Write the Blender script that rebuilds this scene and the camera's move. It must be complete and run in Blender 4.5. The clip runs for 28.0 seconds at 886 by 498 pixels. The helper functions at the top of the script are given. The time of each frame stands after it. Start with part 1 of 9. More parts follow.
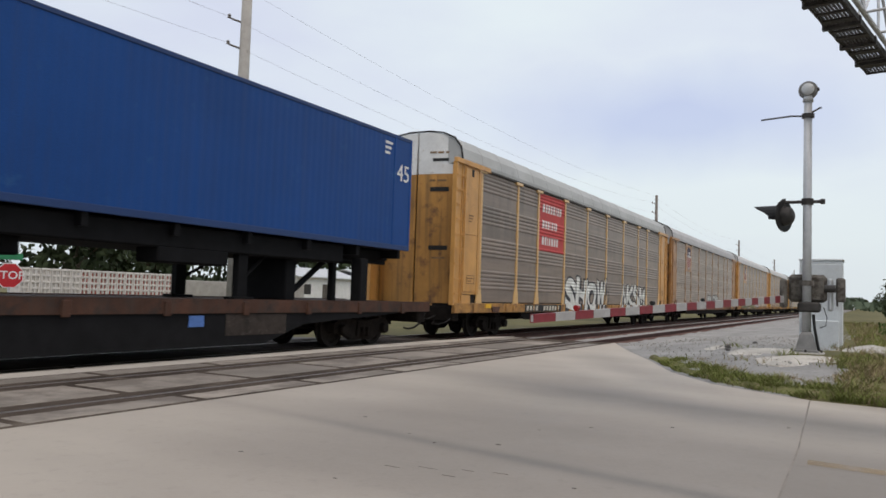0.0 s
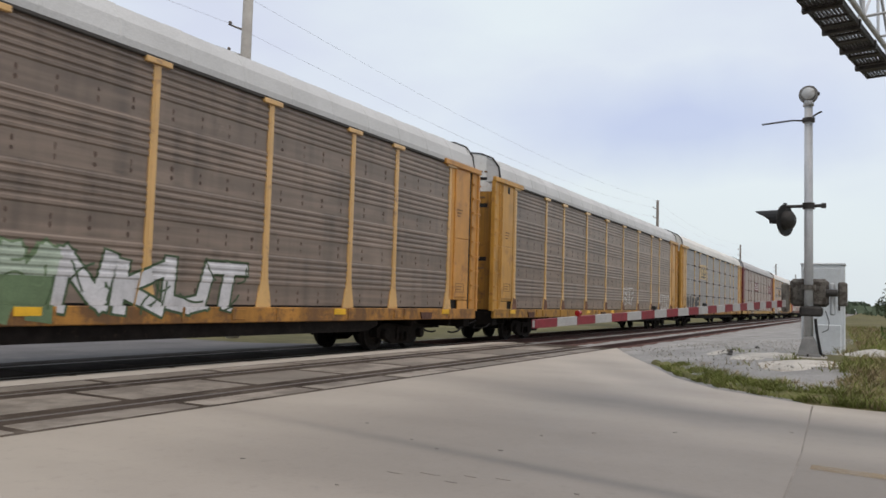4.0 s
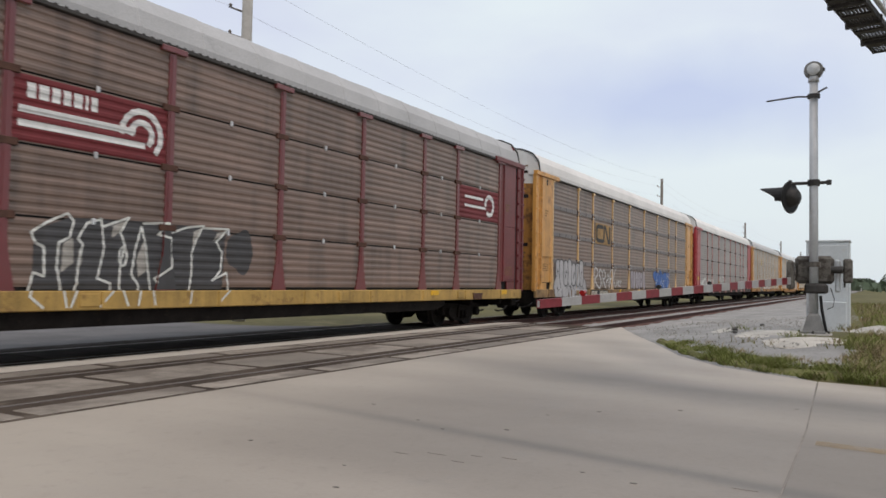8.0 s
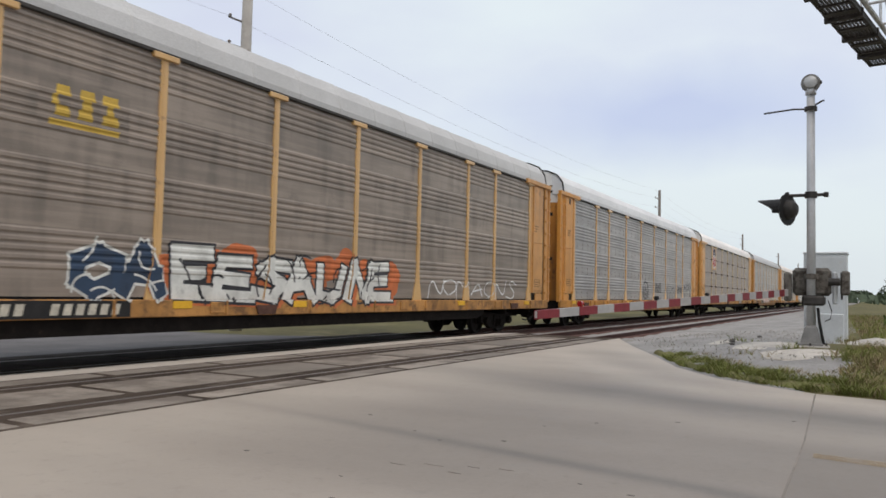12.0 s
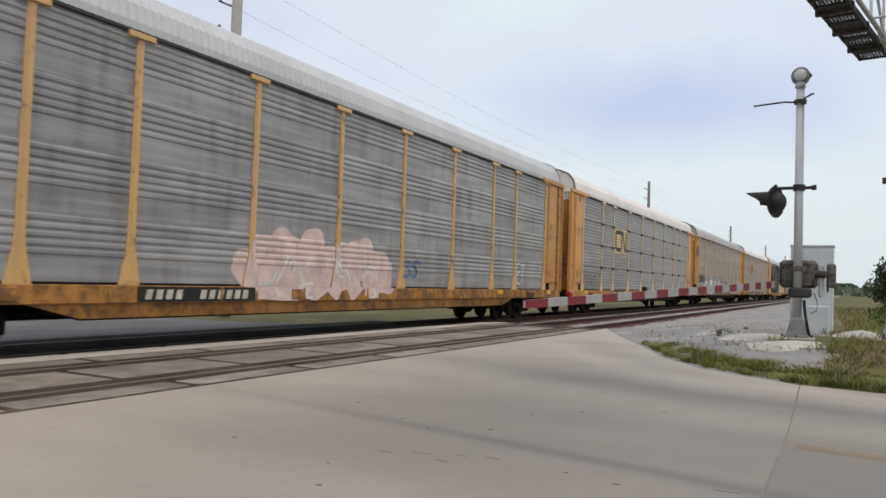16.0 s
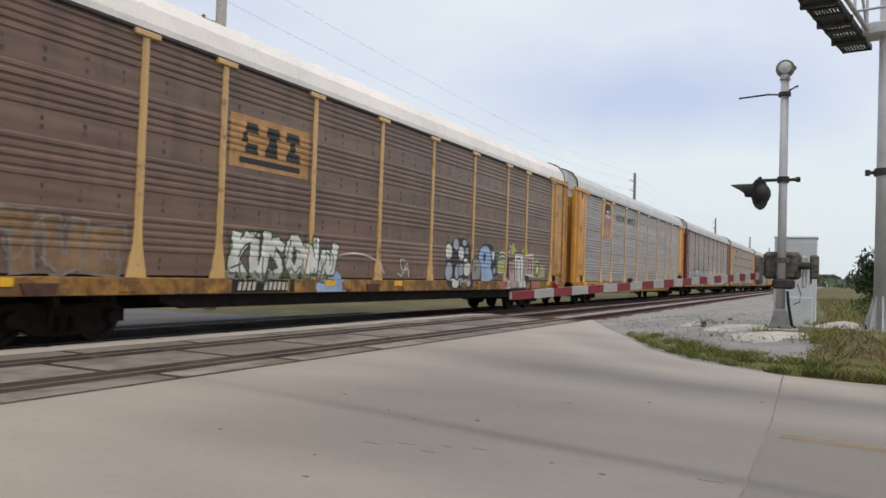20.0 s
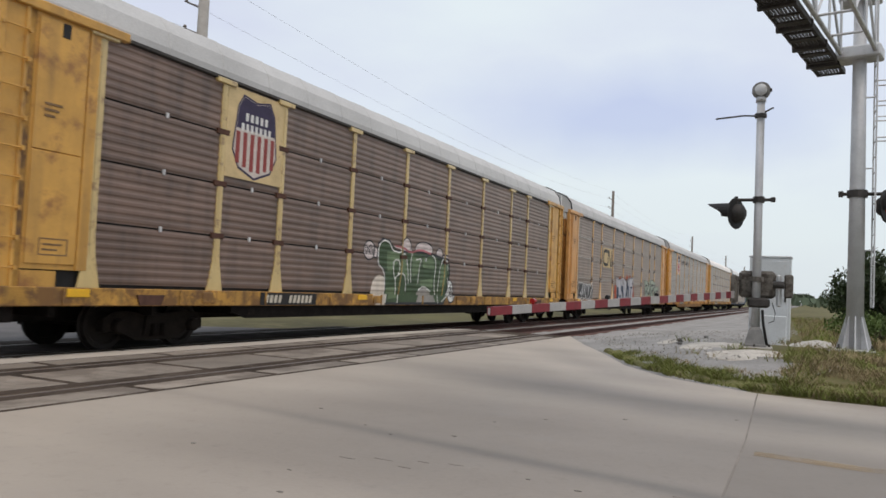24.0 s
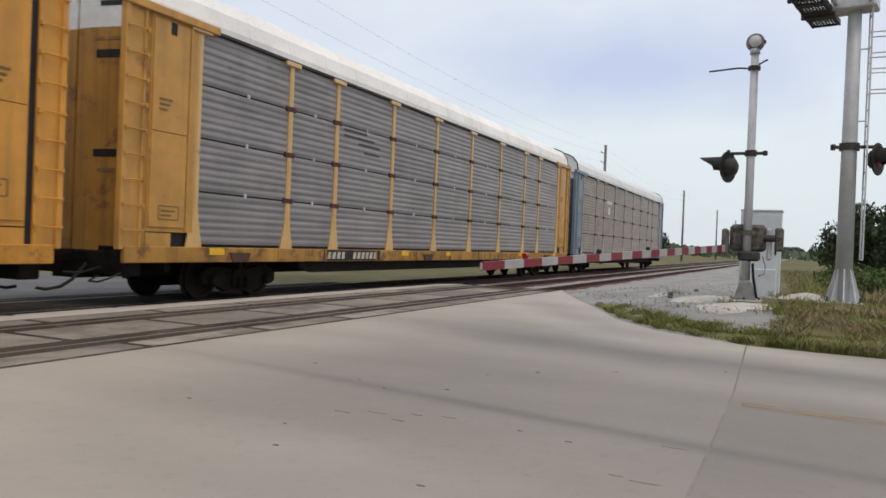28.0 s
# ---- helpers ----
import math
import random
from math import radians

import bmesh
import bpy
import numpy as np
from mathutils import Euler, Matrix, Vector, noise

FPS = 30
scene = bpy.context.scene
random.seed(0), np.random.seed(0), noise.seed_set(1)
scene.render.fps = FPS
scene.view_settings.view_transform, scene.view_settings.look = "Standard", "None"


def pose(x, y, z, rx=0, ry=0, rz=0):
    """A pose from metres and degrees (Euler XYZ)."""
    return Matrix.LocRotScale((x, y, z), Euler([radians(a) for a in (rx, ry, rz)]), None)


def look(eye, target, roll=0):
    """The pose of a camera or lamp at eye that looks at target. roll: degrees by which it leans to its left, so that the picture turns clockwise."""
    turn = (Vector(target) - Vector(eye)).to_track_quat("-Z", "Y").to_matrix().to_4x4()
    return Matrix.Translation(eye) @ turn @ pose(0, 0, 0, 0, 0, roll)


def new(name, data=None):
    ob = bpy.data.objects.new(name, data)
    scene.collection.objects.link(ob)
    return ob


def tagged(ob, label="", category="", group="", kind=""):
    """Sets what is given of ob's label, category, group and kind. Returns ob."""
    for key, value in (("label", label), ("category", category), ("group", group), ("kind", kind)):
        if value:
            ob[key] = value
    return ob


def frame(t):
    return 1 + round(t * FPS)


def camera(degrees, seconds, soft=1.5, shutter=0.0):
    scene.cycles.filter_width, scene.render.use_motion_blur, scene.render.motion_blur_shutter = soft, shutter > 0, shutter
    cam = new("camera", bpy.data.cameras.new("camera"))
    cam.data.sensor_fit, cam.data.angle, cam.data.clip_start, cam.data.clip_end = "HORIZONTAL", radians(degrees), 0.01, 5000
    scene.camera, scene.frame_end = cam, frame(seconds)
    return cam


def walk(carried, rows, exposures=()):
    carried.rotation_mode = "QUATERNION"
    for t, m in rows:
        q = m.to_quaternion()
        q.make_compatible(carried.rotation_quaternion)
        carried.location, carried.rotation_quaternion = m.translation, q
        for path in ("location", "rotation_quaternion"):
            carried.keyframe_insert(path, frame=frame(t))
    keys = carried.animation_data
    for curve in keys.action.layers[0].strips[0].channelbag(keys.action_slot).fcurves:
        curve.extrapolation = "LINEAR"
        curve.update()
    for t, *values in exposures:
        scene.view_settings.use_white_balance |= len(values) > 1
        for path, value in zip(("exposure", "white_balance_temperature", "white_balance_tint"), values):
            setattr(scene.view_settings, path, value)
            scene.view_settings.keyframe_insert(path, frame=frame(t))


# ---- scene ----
EYE = 1.16
cam = camera(59.7, 28.0, soft=1.6, shutter=0.06)
PATH = [
    (0.0, pose(0, 0, EYE, 93.30, -1.95, -61.50)),
    (0.5, pose(0, 0, EYE, 93.77, -1.82, -61.63)),
    (1.0, pose(0, 0, EYE, 93.45, -1.57, -61.48)),
    (1.5, pose(0, 0, EYE, 93.30, -1.88, -61.82)),
    (2.0, pose(0, 0, EYE, 93.20, -1.98, -61.64)),
    (2.5, pose(0, 0, EYE, 93.40, -2.09, -61.55)),
    (3.0, pose(0, 0, EYE, 93.77, -1.90, -61.26)),
    (3.5, pose(0, 0, EYE, 93.75, -1.74, -61.41)),
    (5.5, pose(0, 0, EYE, 93.32, -1.82, -61.25)),
    (6.0, pose(0, 0, EYE, 92.83, -2.18, -61.22)),
    (6.5, pose(0, 0, EYE, 92.49, -1.41, -61.19)),
    (7.0, pose(0, 0, EYE, 91.96, -1.27, -61.28)),
    (7.5, pose(0, 0, EYE, 91.91, -1.37, -60.98)),
    (8.0, pose(0, 0, EYE, 92.32, -1.09, -61.05)),
    (8.5, pose(0, 0, EYE, 94.50, -0.73, -60.87)),
    (9.0, pose(0, 0, EYE, 94.45, -1.53, -60.92)),
    (9.5, pose(0, 0, EYE, 94.01, -1.06, -60.73)),
    (10.0, pose(0, 0, EYE, 93.40, -1.02, -61.37)),
    (10.5, pose(0, 0, EYE, 92.84, -1.54, -61.21)),
    (11.0, pose(0, 0, EYE, 92.88, -1.71, -61.23)),
    (11.5, pose(0, 0, EYE, 93.03, -1.42, -61.14)),
    (13.5, pose(0, 0, EYE, 93.30, -1.48, -61.54)),
    (14.0, pose(0, 0, EYE, 93.69, -1.42, -61.66)),
    (14.5, pose(0, 0, EYE, 93.48, -1.57, -61.63)),
    (15.0, pose(0, 0, EYE, 92.97, -1.77, -61.69)),
    (15.5, pose(0, 0, EYE, 92.17, -1.85, -62.04)),
    (16.0, pose(0, 0, EYE, 92.27, -1.92, -62.04)),
    (16.5, pose(0, 0, EYE, 92.99, -1.96, -61.90)),
    (17.0, pose(0, 0, EYE, 92.65, -1.80, -61.69)),
    (17.5, pose(0, 0, EYE, 92.44, -2.01, -61.92)),
    (18.0, pose(0, 0, EYE, 92.16, -1.81, -62.01)),
    (18.5, pose(0, 0, EYE, 92.58, -1.78, -62.04)),
    (19.0, pose(0, 0, EYE, 92.61, -1.87, -62.07)),
    (19.5, pose(0, 0, EYE, 92.21, -1.89, -62.60)),
    (20.0, pose(0, 0, EYE, 91.68, -1.88, -63.04)),
    (20.5, pose(0, 0, EYE, 91.18, -2.00, -63.15)),
    (21.0, pose(0, 0, EYE, 92.09, -2.08, -63.11)),
    (21.5, pose(0, 0, EYE, 93.34, -2.00, -62.93)),
    (23.5, pose(0, 0, EYE, 93.03, -2.74, -64.63)),
    (24.0, pose(0, 0, EYE, 92.84, -2.59, -64.63)),
    (24.5, pose(0, 0, EYE, 92.97, -2.60, -64.66)),
    (25.0, pose(0, 0, EYE, 92.28, -1.89, -64.44)),
    (25.5, pose(0, 0, EYE, 91.68, -1.85, -64.99)),
    (26.0, pose(0, 0, EYE, 91.82, -1.48, -64.31)),
    (26.5, pose(0, 0, EYE, 91.71, -1.88, -64.04)),
    (27.0, pose(0, 0, EYE, 90.90, -1.99, -64.59)),
    (27.5, pose(0, 0, EYE, 90.01, -1.95, -65.29)),
    (28.0, pose(0, 0, EYE, 89.55, -2.26, -65.20)),
]
walk(cam, PATH, exposures=[(0.0, 0.0, 6790, 17), (28.0, 0.0, 6790, 17)])

# ---- world and sun: a bright, thinly overcast sky ----
world = bpy.data.worlds.new("world")
scene.world = world
world.use_nodes = True
wn, wl = world.node_tree.nodes, world.node_tree.links
wn.clear()


def wnode(kind, **values):
    n = wn.new(kind)
    for k, v in values.items():
        n.inputs[k].default_value = v
    return n


sky = wn.new("ShaderNodeTexSky")
sky.sky_type = "NISHITA"
sky.sun_disc = False
sky.sun_elevation, sky.sun_rotation = radians(62), radians(150)
sky_dim = wnode("ShaderNodeVectorMath")
sky_dim.operation = "SCALE"
sky_dim.inputs["Scale"].default_value = 0.10
coord = wn.new("ShaderNodeTexCoord")
stretch = wnode("ShaderNodeMapping", Scale=(1.0, 1.0, 2.6))
clouds = wnode("ShaderNodeTexNoise", Scale=2.1, Detail=7.0, Roughness=0.52)
tone = wn.new("ShaderNodeValToRGB")
tone.color_ramp.elements[0].position, tone.color_ramp.elements[0].color = 0.30, (0.69, 0.79, 0.935, 1)
tone.color_ramp.elements[1].position, tone.color_ramp.elements[1].color = 0.62, (0.80, 0.945, 0.985, 1)
cover = wnode("ShaderNodeMix")
cover.data_type = "RGBA"
cover.inputs["Factor"].default_value = 0.88
# one long lilac cloud bank low over the far end of the line
bank_dir = Vector((math.cos(radians(13.5)) * math.cos(radians(14.0)), math.cos(radians(13.5)) * math.sin(radians(14.0)), math.sin(radians(13.5))))
bank_at = wn.new("ShaderNodeMapping")
bank_at.vector_type = "TEXTURE"
bank_at.inputs["Location"].default_value = bank_dir + Vector((0.08, 0.08, 0.035))
bank_at.inputs["Rotation"].default_value = (0, 0, radians(14.0))
bank_at.inputs["Scale"].default_value = (0.5, 0.30, 0.085)
wisp = wnode("ShaderNodeTexNoise", Scale=4.0, Detail=6.0)
bend = wn.new("ShaderNodeVectorMath")
bend.operation = "MULTIPLY_ADD"
bend.inputs[1].default_value = (0.26, 0.26, 0.10)
bank = wn.new("ShaderNodeTexGradient")
bank.gradient_type = "SPHERICAL"
bank_soft = wnode("ShaderNodeMapRange")
bank_soft.inputs["From Max"].default_value = 0.75
bank_soft.inputs["To Max"].default_value = 0.72
bank_mix = wnode("ShaderNodeMix")
bank_mix.data_type = "RGBA"
bank_mix.inputs["B"].default_value = (0.46, 0.575, 0.84, 1)
ground_glow = wnode("ShaderNodeBackground", Strength=1.0)
out = wn.new("ShaderNodeOutputWorld")
wl.new(coord.outputs["Generated"], stretch.inputs["Vector"])
wl.new(stretch.outputs["Vector"], clouds.inputs["Vector"])
wl.new(clouds.outputs["Fac"], tone.inputs["Fac"])
wl.new(sky.outputs["Color"], sky_dim.inputs[0])
wl.new(sky_dim.outputs["Vector"], cover.inputs["A"])
wl.new(tone.outputs["Color"], cover.inputs["B"])
wl.new(coord.outputs["Generated"], wisp.inputs["Vector"])
wl.new(wisp.outputs["Color"], bend.inputs[0])
wl.new(coord.outputs["Generated"], bend.inputs[2])
wl.new(bend.outputs["Vector"], bank_at.inputs["Vector"])
wl.new(bank_at.outputs["Vector"], bank.inputs["Vector"])
wl.new(bank.outputs["Fac"], bank_soft.inputs["Value"])
wl.new(bank_soft.outputs["Result"], bank_mix.inputs["Factor"])
wl.new(cover.outputs["Result"], bank_mix.inputs["A"])
# towards the horizon the veil of cloud turns a little greener and dimmer
sky_xyz = wn.new("ShaderNodeSeparateXYZ")
low = wnode("ShaderNodeMapRange")
low.inputs["From Min"].default_value, low.inputs["From Max"].default_value = 0.22, 0.02
low.inputs["To Max"].default_value = 0.55
low_mix = wnode("ShaderNodeMix")
low_mix.data_type = "RGBA"
low_mix.inputs["B"].default_value = (0.64, 0.76, 0.78, 1)
wl.new(coord.outputs["Generated"], sky_xyz.inputs[0])
wl.new(sky_xyz.outputs["Z"], low.inputs["Value"])
wl.new(low.outputs["Result"], low_mix.inputs["Factor"])
wl.new(bank_mix.outputs["Result"], low_mix.inputs["A"])
wl.new(low_mix.outputs["Result"], ground_glow.inputs["Color"])
wl.new(ground_glow.outputs["Background"], out.inputs["Surface"])

sun = new("sun", bpy.data.lights.new("sun", "SUN"))
sun.data.energy, sun.data.angle, sun.data.color = 1.5, radians(42), (1.0, 0.92, 0.80)
sun.matrix_world = look((0, 0, 40), (14, 16, 0))


# ---- materials ----
def material(name, base, rough=0.7, metal=0.0, spread=0.25, size=3.0, grain=60.0, bump=0.15, stain=None, stain_amount=0.45,
             streaks=0.0, each=0.0, dark=None, coat=0.0, dust=0.0, bands=0.0, spec=0.35, grit=0.8, run=7.0, blot=2.3):
    """A surface with two scales of variation, fine relief, stains and run-down streaks. each: how much one piece differs from the next."""
    m = bpy.data.materials.new(name)
    m.use_nodes = True
    n, l = m.node_tree.nodes, m.node_tree.links
    bsdf = n["Principled BSDF"]
    bsdf.inputs["Roughness"].default_value = rough
    bsdf.inputs["Metallic"].default_value = metal
    bsdf.inputs["Coat Weight"].default_value = coat
    bsdf.inputs["Specular IOR Level"].default_value = spec
    bsdf.inputs["Sheen Weight"].default_value, bsdf.inputs["Sheen Roughness"].default_value = dust, 0.35
    bsdf.inputs["Sheen Tint"].default_value = (1.0, 0.93, 0.80, 1)
    tc = n.new("ShaderNodeTexCoord")
    info = n.new("ShaderNodeObjectInfo")
    shift = n.new("ShaderNodeVectorMath")
    shift.operation = "MULTIPLY_ADD"
    l.new(info.outputs["Random"], shift.inputs[0])
    shift.inputs[1].default_value = (37, 53, 71)
    l.new(tc.outputs["Object"], shift.inputs[2])
    vec = shift.outputs[0]
    big = n.new("ShaderNodeTexNoise")
    big.inputs["Scale"].default_value, big.inputs["Detail"].default_value = size, 6
    big.inputs["Roughness"].default_value = 0.62
    fine = n.new("ShaderNodeTexNoise")
    fine.inputs["Scale"].default_value, fine.inputs["Detail"].default_value = grain, 4
    l.new(vec, big.inputs["Vector"])
    l.new(vec, fine.inputs["Vector"])
    c = [max(0.0, v) for v in base]
    lo = dark or [v * (1 - spread) for v in c]
    hi = [min(1.0, v * (1 + spread)) for v in c]
    ramp = n.new("ShaderNodeValToRGB")
    ramp.color_ramp.elements[0].position, ramp.color_ramp.elements[0].color = 0.32, (*lo, 1)
    ramp.color_ramp.elements[1].position, ramp.color_ramp.elements[1].color = 0.68, (*hi, 1)
    l.new(big.outputs["Fac"], ramp.inputs["Fac"])
    col = ramp.outputs["Color"]

    def blend(a, b_col, fac_socket, kind="MIX"):
        mix = n.new("ShaderNodeMix")
        mix.data_type, mix.blend_type = "RGBA", kind
        l.new(a, mix.inputs["A"])
        if isinstance(b_col, tuple):
            mix.inputs["B"].default_value = b_col
        else:
            l.new(b_col, mix.inputs["B"])
        if isinstance(fac_socket, float):
            mix.inputs["Factor"].default_value = fac_socket
        else:
            l.new(fac_socket, mix.inputs["Factor"])
        return mix.outputs["Result"]

    def ranged(socket, a, b, lo_v=0.0, hi_v=1.0):
        r = n.new("ShaderNodeMapRange")
        for k, v in (("From Min", a), ("From Max", b), ("To Min", lo_v), ("To Max", hi_v)):
            r.inputs[k].default_value = v
        l.new(socket, r.inputs["Value"])
        return r.outputs["Result"]

    grains = n.new("ShaderNodeValToRGB")
    grains.color_ramp.elements[0].color, grains.color_ramp.elements[1].color = (0.84, 0.84, 0.84, 1), (1.10, 1.10, 1.10, 1)
    grains.color_ramp.elements[0].position, grains.color_ramp.elements[1].position = 0.3, 0.7
    l.new(fine.outputs["Fac"], grains.inputs["Fac"])
    col = blend(col, grains.outputs["Color"], grit, "MULTIPLY")
    if stain:
        spots = n.new("ShaderNodeTexNoise")
        spots.inputs["Scale"].default_value, spots.inputs["Detail"].default_value = size * blot, 8
        spots.inputs["Roughness"].default_value = 0.7
        l.new(vec, spots.inputs["Vector"])
        edge = 0.74 - 0.32 * stain_amount
        col = blend(col, (*stain, 1), ranged(spots.outputs["Fac"], edge - 0.04, edge + 0.08, 0.0, 0.85))
    if streaks:
        tall = n.new("ShaderNodeMapping")
        tall.inputs["Scale"].default_value = (run, run, 0.3)
        runs = n.new("ShaderNodeTexNoise")
        runs.inputs["Scale"].default_value, runs.inputs["Detail"].default_value = 1.0, 5
        l.new(vec, tall.inputs["Vector"])
        l.new(tall.outputs["Vector"], runs.inputs["Vector"])
        col = blend(col, (0.045, 0.036, 0.030, 1), ranged(runs.outputs["Fac"], 0.48, 0.74, 0.0, streaks))
    if bands:
        flat = n.new("ShaderNodeMapping")
        flat.inputs["Scale"].default_value = (0.45, 0.45, 7.5)
        lines = n.new("ShaderNodeTexNoise")
        lines.inputs["Scale"].default_value, lines.inputs["Detail"].default_value = 1.0, 6
        l.new(vec, flat.inputs["Vector"])
        l.new(flat.outputs["Vector"], lines.inputs["Vector"])
        col = blend(col, tuple(min(1.0, 1.55 * v) for v in c) + (1,), ranged(lines.outputs["Fac"], 0.48, 0.72, 0.0, bands))
        col = blend(col, tuple(0.55 * v for v in c) + (1,), ranged(lines.outputs["Fac"], 0.52, 0.28, 0.0, bands))
    if each:
        col = blend(col, (0.5 * c[0], 0.5 * c[1], 0.5 * c[2], 1), ranged(info.outputs["Random"], 0, 1, 0, each))
    l.new(col, bsdf.inputs["Base Color"])
    if bump:
        b = n.new("ShaderNodeBump")
        b.inputs["Strength"].default_value, b.inputs["Distance"].default_value = bump, 0.02
        l.new(fine.outputs["Fac"], b.inputs["Height"])
        l.new(b.outputs["Normal"], bsdf.inputs["Normal"])
    return m


MATS = {}


def mat(name, *args, **kw):
    """A material by name, made the first time that it is asked for."""
    if name not in MATS:
        MATS[name] = material(name, *args, **kw)
    return MATS[name]


CONCRETE = mat("road_concrete", (0.272, 0.232, 0.197), 0.58, spread=0.12, size=0.30, grain=30, bump=0.08, stain=(0.25, 0.222, 0.197), stain_amount=0.4, spec=0.5, grit=0.25, blot=4.0)


def add_lanes(m):
    """Wheel lanes in the paving: soft darker bands that bend towards the crossing."""
    n, l = m.node_tree.nodes, m.node_tree.links
    bsdf = n["Principled BSDF"]
    col = bsdf.inputs["Base Color"].links[0].from_socket

    def calc(kind, a, b=None):
        q = n.new("ShaderNodeMath")
        q.operation = kind
        for i, v in enumerate((a, b)):
            if v is None:
                continue
            if isinstance(v, (int, float)):
                q.inputs[i].default_value = v
            else:
                l.new(v, q.inputs[i])
        return q.outputs[0]
    tc = n.new("ShaderNodeTexCoord")
    wob = n.new("ShaderNodeTexNoise")
    wob.inputs["Scale"].default_value, wob.inputs["Detail"].default_value = 1.1, 7
    wob.inputs["Roughness"].default_value = 0.65
    l.new(tc.outputs["Object"], wob.inputs["Vector"])
    xyz = n.new("ShaderNodeSeparateXYZ")
    l.new(tc.outputs["Object"], xyz.inputs[0])
    up = calc("MAXIMUM", calc("ADD", xyz.outputs["Y"], 1.0), 0.0)
    sq = calc("MULTIPLY", up, up)
    for base, k1, k2, wide, amount, tint in LANES:
        mid = calc("ADD", calc("ADD", calc("MULTIPLY", up, k1), calc("MULTIPLY", sq, k2)), base)
        off = calc("ADD", calc("SUBTRACT", xyz.outputs["X"], mid), calc("MULTIPLY", calc("SUBTRACT", wob.outputs["Fac"], 0.5), min(0.35, wide * 0.6)))
        d = calc("DIVIDE", off, wide)
        bell = calc("EXPONENT", calc("MULTIPLY", calc("MULTIPLY", d, d), -1.0))
        fac = calc("MULTIPLY", calc("MULTIPLY", bell, calc("ADD", calc("MULTIPLY", wob.outputs["Fac"], 0.9), 0.5)), amount)
        mix = n.new("ShaderNodeMix")
        mix.data_type = "RGBA"
        mix.inputs["B"].default_value = tint
        l.new(col, mix.inputs["A"])
        l.new(fac, mix.inputs["Factor"])
        col = mix.outputs["Result"]
    # a paler band runs along the crossing
    for at_y, wide, amount, tint in PALE_BANDS:
        d = calc("DIVIDE", calc("ADD", calc("SUBTRACT", xyz.outputs["Y"], at_y), calc("MULTIPLY", calc("SUBTRACT", wob.outputs["Fac"], 0.5), 0.9)), wide)
        bell = calc("EXPONENT", calc("MULTIPLY", calc("MULTIPLY", d, d), -1.0))
        mix = n.new("ShaderNodeMix")
        mix.data_type = "RGBA"
        mix.inputs["B"].default_value = tint
        l.new(col, mix.inputs["A"])
        l.new(calc("MULTIPLY", bell, amount), mix.inputs["Factor"])
        col = mix.outputs["Result"]
    # long worn and washed streaks along the way of the traffic, and fine pits
    lay = n.new("ShaderNodeMapping")
    lay.inputs["Scale"].default_value, lay.inputs["Rotation"].default_value = (0.75, 0.26, 1.0), (0, 0, radians(16))
    worn = n.new("ShaderNodeTexNoise")
    worn.inputs["Scale"].default_value, worn.inputs["Detail"].default_value, worn.inputs["Roughness"].default_value = 1.0, 6, 0.55
    l.new(tc.outputs["Object"], lay.inputs["Vector"])
    l.new(lay.outputs["Vector"], worn.inputs["Vector"])
    wear = n.new("ShaderNodeValToRGB")
    wear.color_ramp.elements[0].position, wear.color_ramp.elements[0].color = 0.30, (0.90, 0.895, 0.89, 1)
    wear.color_ramp.elements[1].position, wear.color_ramp.elements[1].color = 0.70, (1.09, 1.09, 1.09, 1)
    l.new(worn.outputs["Fac"], wear.inputs["Fac"])
    pits = n.new("ShaderNodeTexNoise")
    pits.inputs["Scale"].default_value, pits.inputs["Detail"].default_value, pits.inputs["Roughness"].default_value = 7.0, 8, 0.75
    l.new(tc.outputs["Object"], pits.inputs["Vector"])
    pit = n.new("ShaderNodeValToRGB")
    pit.color_ramp.elements[0].position, pit.color_ramp.elements[0].color = 0.30, (0.86, 0.86, 0.86, 1)
    pit.color_ramp.elements[1].position, pit.color_ramp.elements[1].color = 0.46, (1.0, 1.0, 1.0, 1)
    l.new(pits.outputs["Fac"], pit.inputs["Fac"])
    for layer in (wear, pit):
        mix = n.new("ShaderNodeMix")
        mix.data_type, mix.blend_type = "RGBA", "MULTIPLY"
        mix.inputs["Factor"].default_value = 1.0
        l.new(col, mix.inputs["A"])
        l.new(layer.outputs["Color"], mix.inputs["B"])
        col = mix.outputs["Result"]
    l.new(col, bsdf.inputs["Base Color"])


# (x of the lane, its bend, half width, strength)
GRIMY, PALE = (0.125, 0.112, 0.10, 1), (0.46, 0.403, 0.342, 1)
PALE_BANDS = ((5.6, 1.6, 0.55, PALE),)
LANES = ((7.0, 0.16, 0.03, 0.6, 0.34, PALE), (7.5, 0.6, 0.08, 0.8, 0.45, PALE), (8.6, 0.9, 0.10, 1.1, 0.60, PALE), (1.5, 0.15, 0.0, 1.7, 0.48, PALE), (4.4, 0.20, 0.0, 1.9, 0.30, GRIMY),
         (6.6, 0.10, 0.0, 2.2, 0.30, GRIMY), (8.3, 0.15, 0.022, 0.80, 0.72, GRIMY), (8.36, 0.15, 0.022, 0.20, 0.40, GRIMY), (4.55, 0.20, 0.0, 0.12, 0.80, GRIMY), (2.2, 0.18, 0.0, 0.5, 0.18, GRIMY))
add_lanes(CONCRETE)
APPROACH = mat("approach_concrete", (0.238, 0.202, 0.171), 0.60, spread=0.12, size=0.30, grain=30, bump=0.08, stain=(0.222, 0.192, 0.165), stain_amount=0.4, spec=0.5, grit=0.25, blot=4.0)
add_lanes(APPROACH)
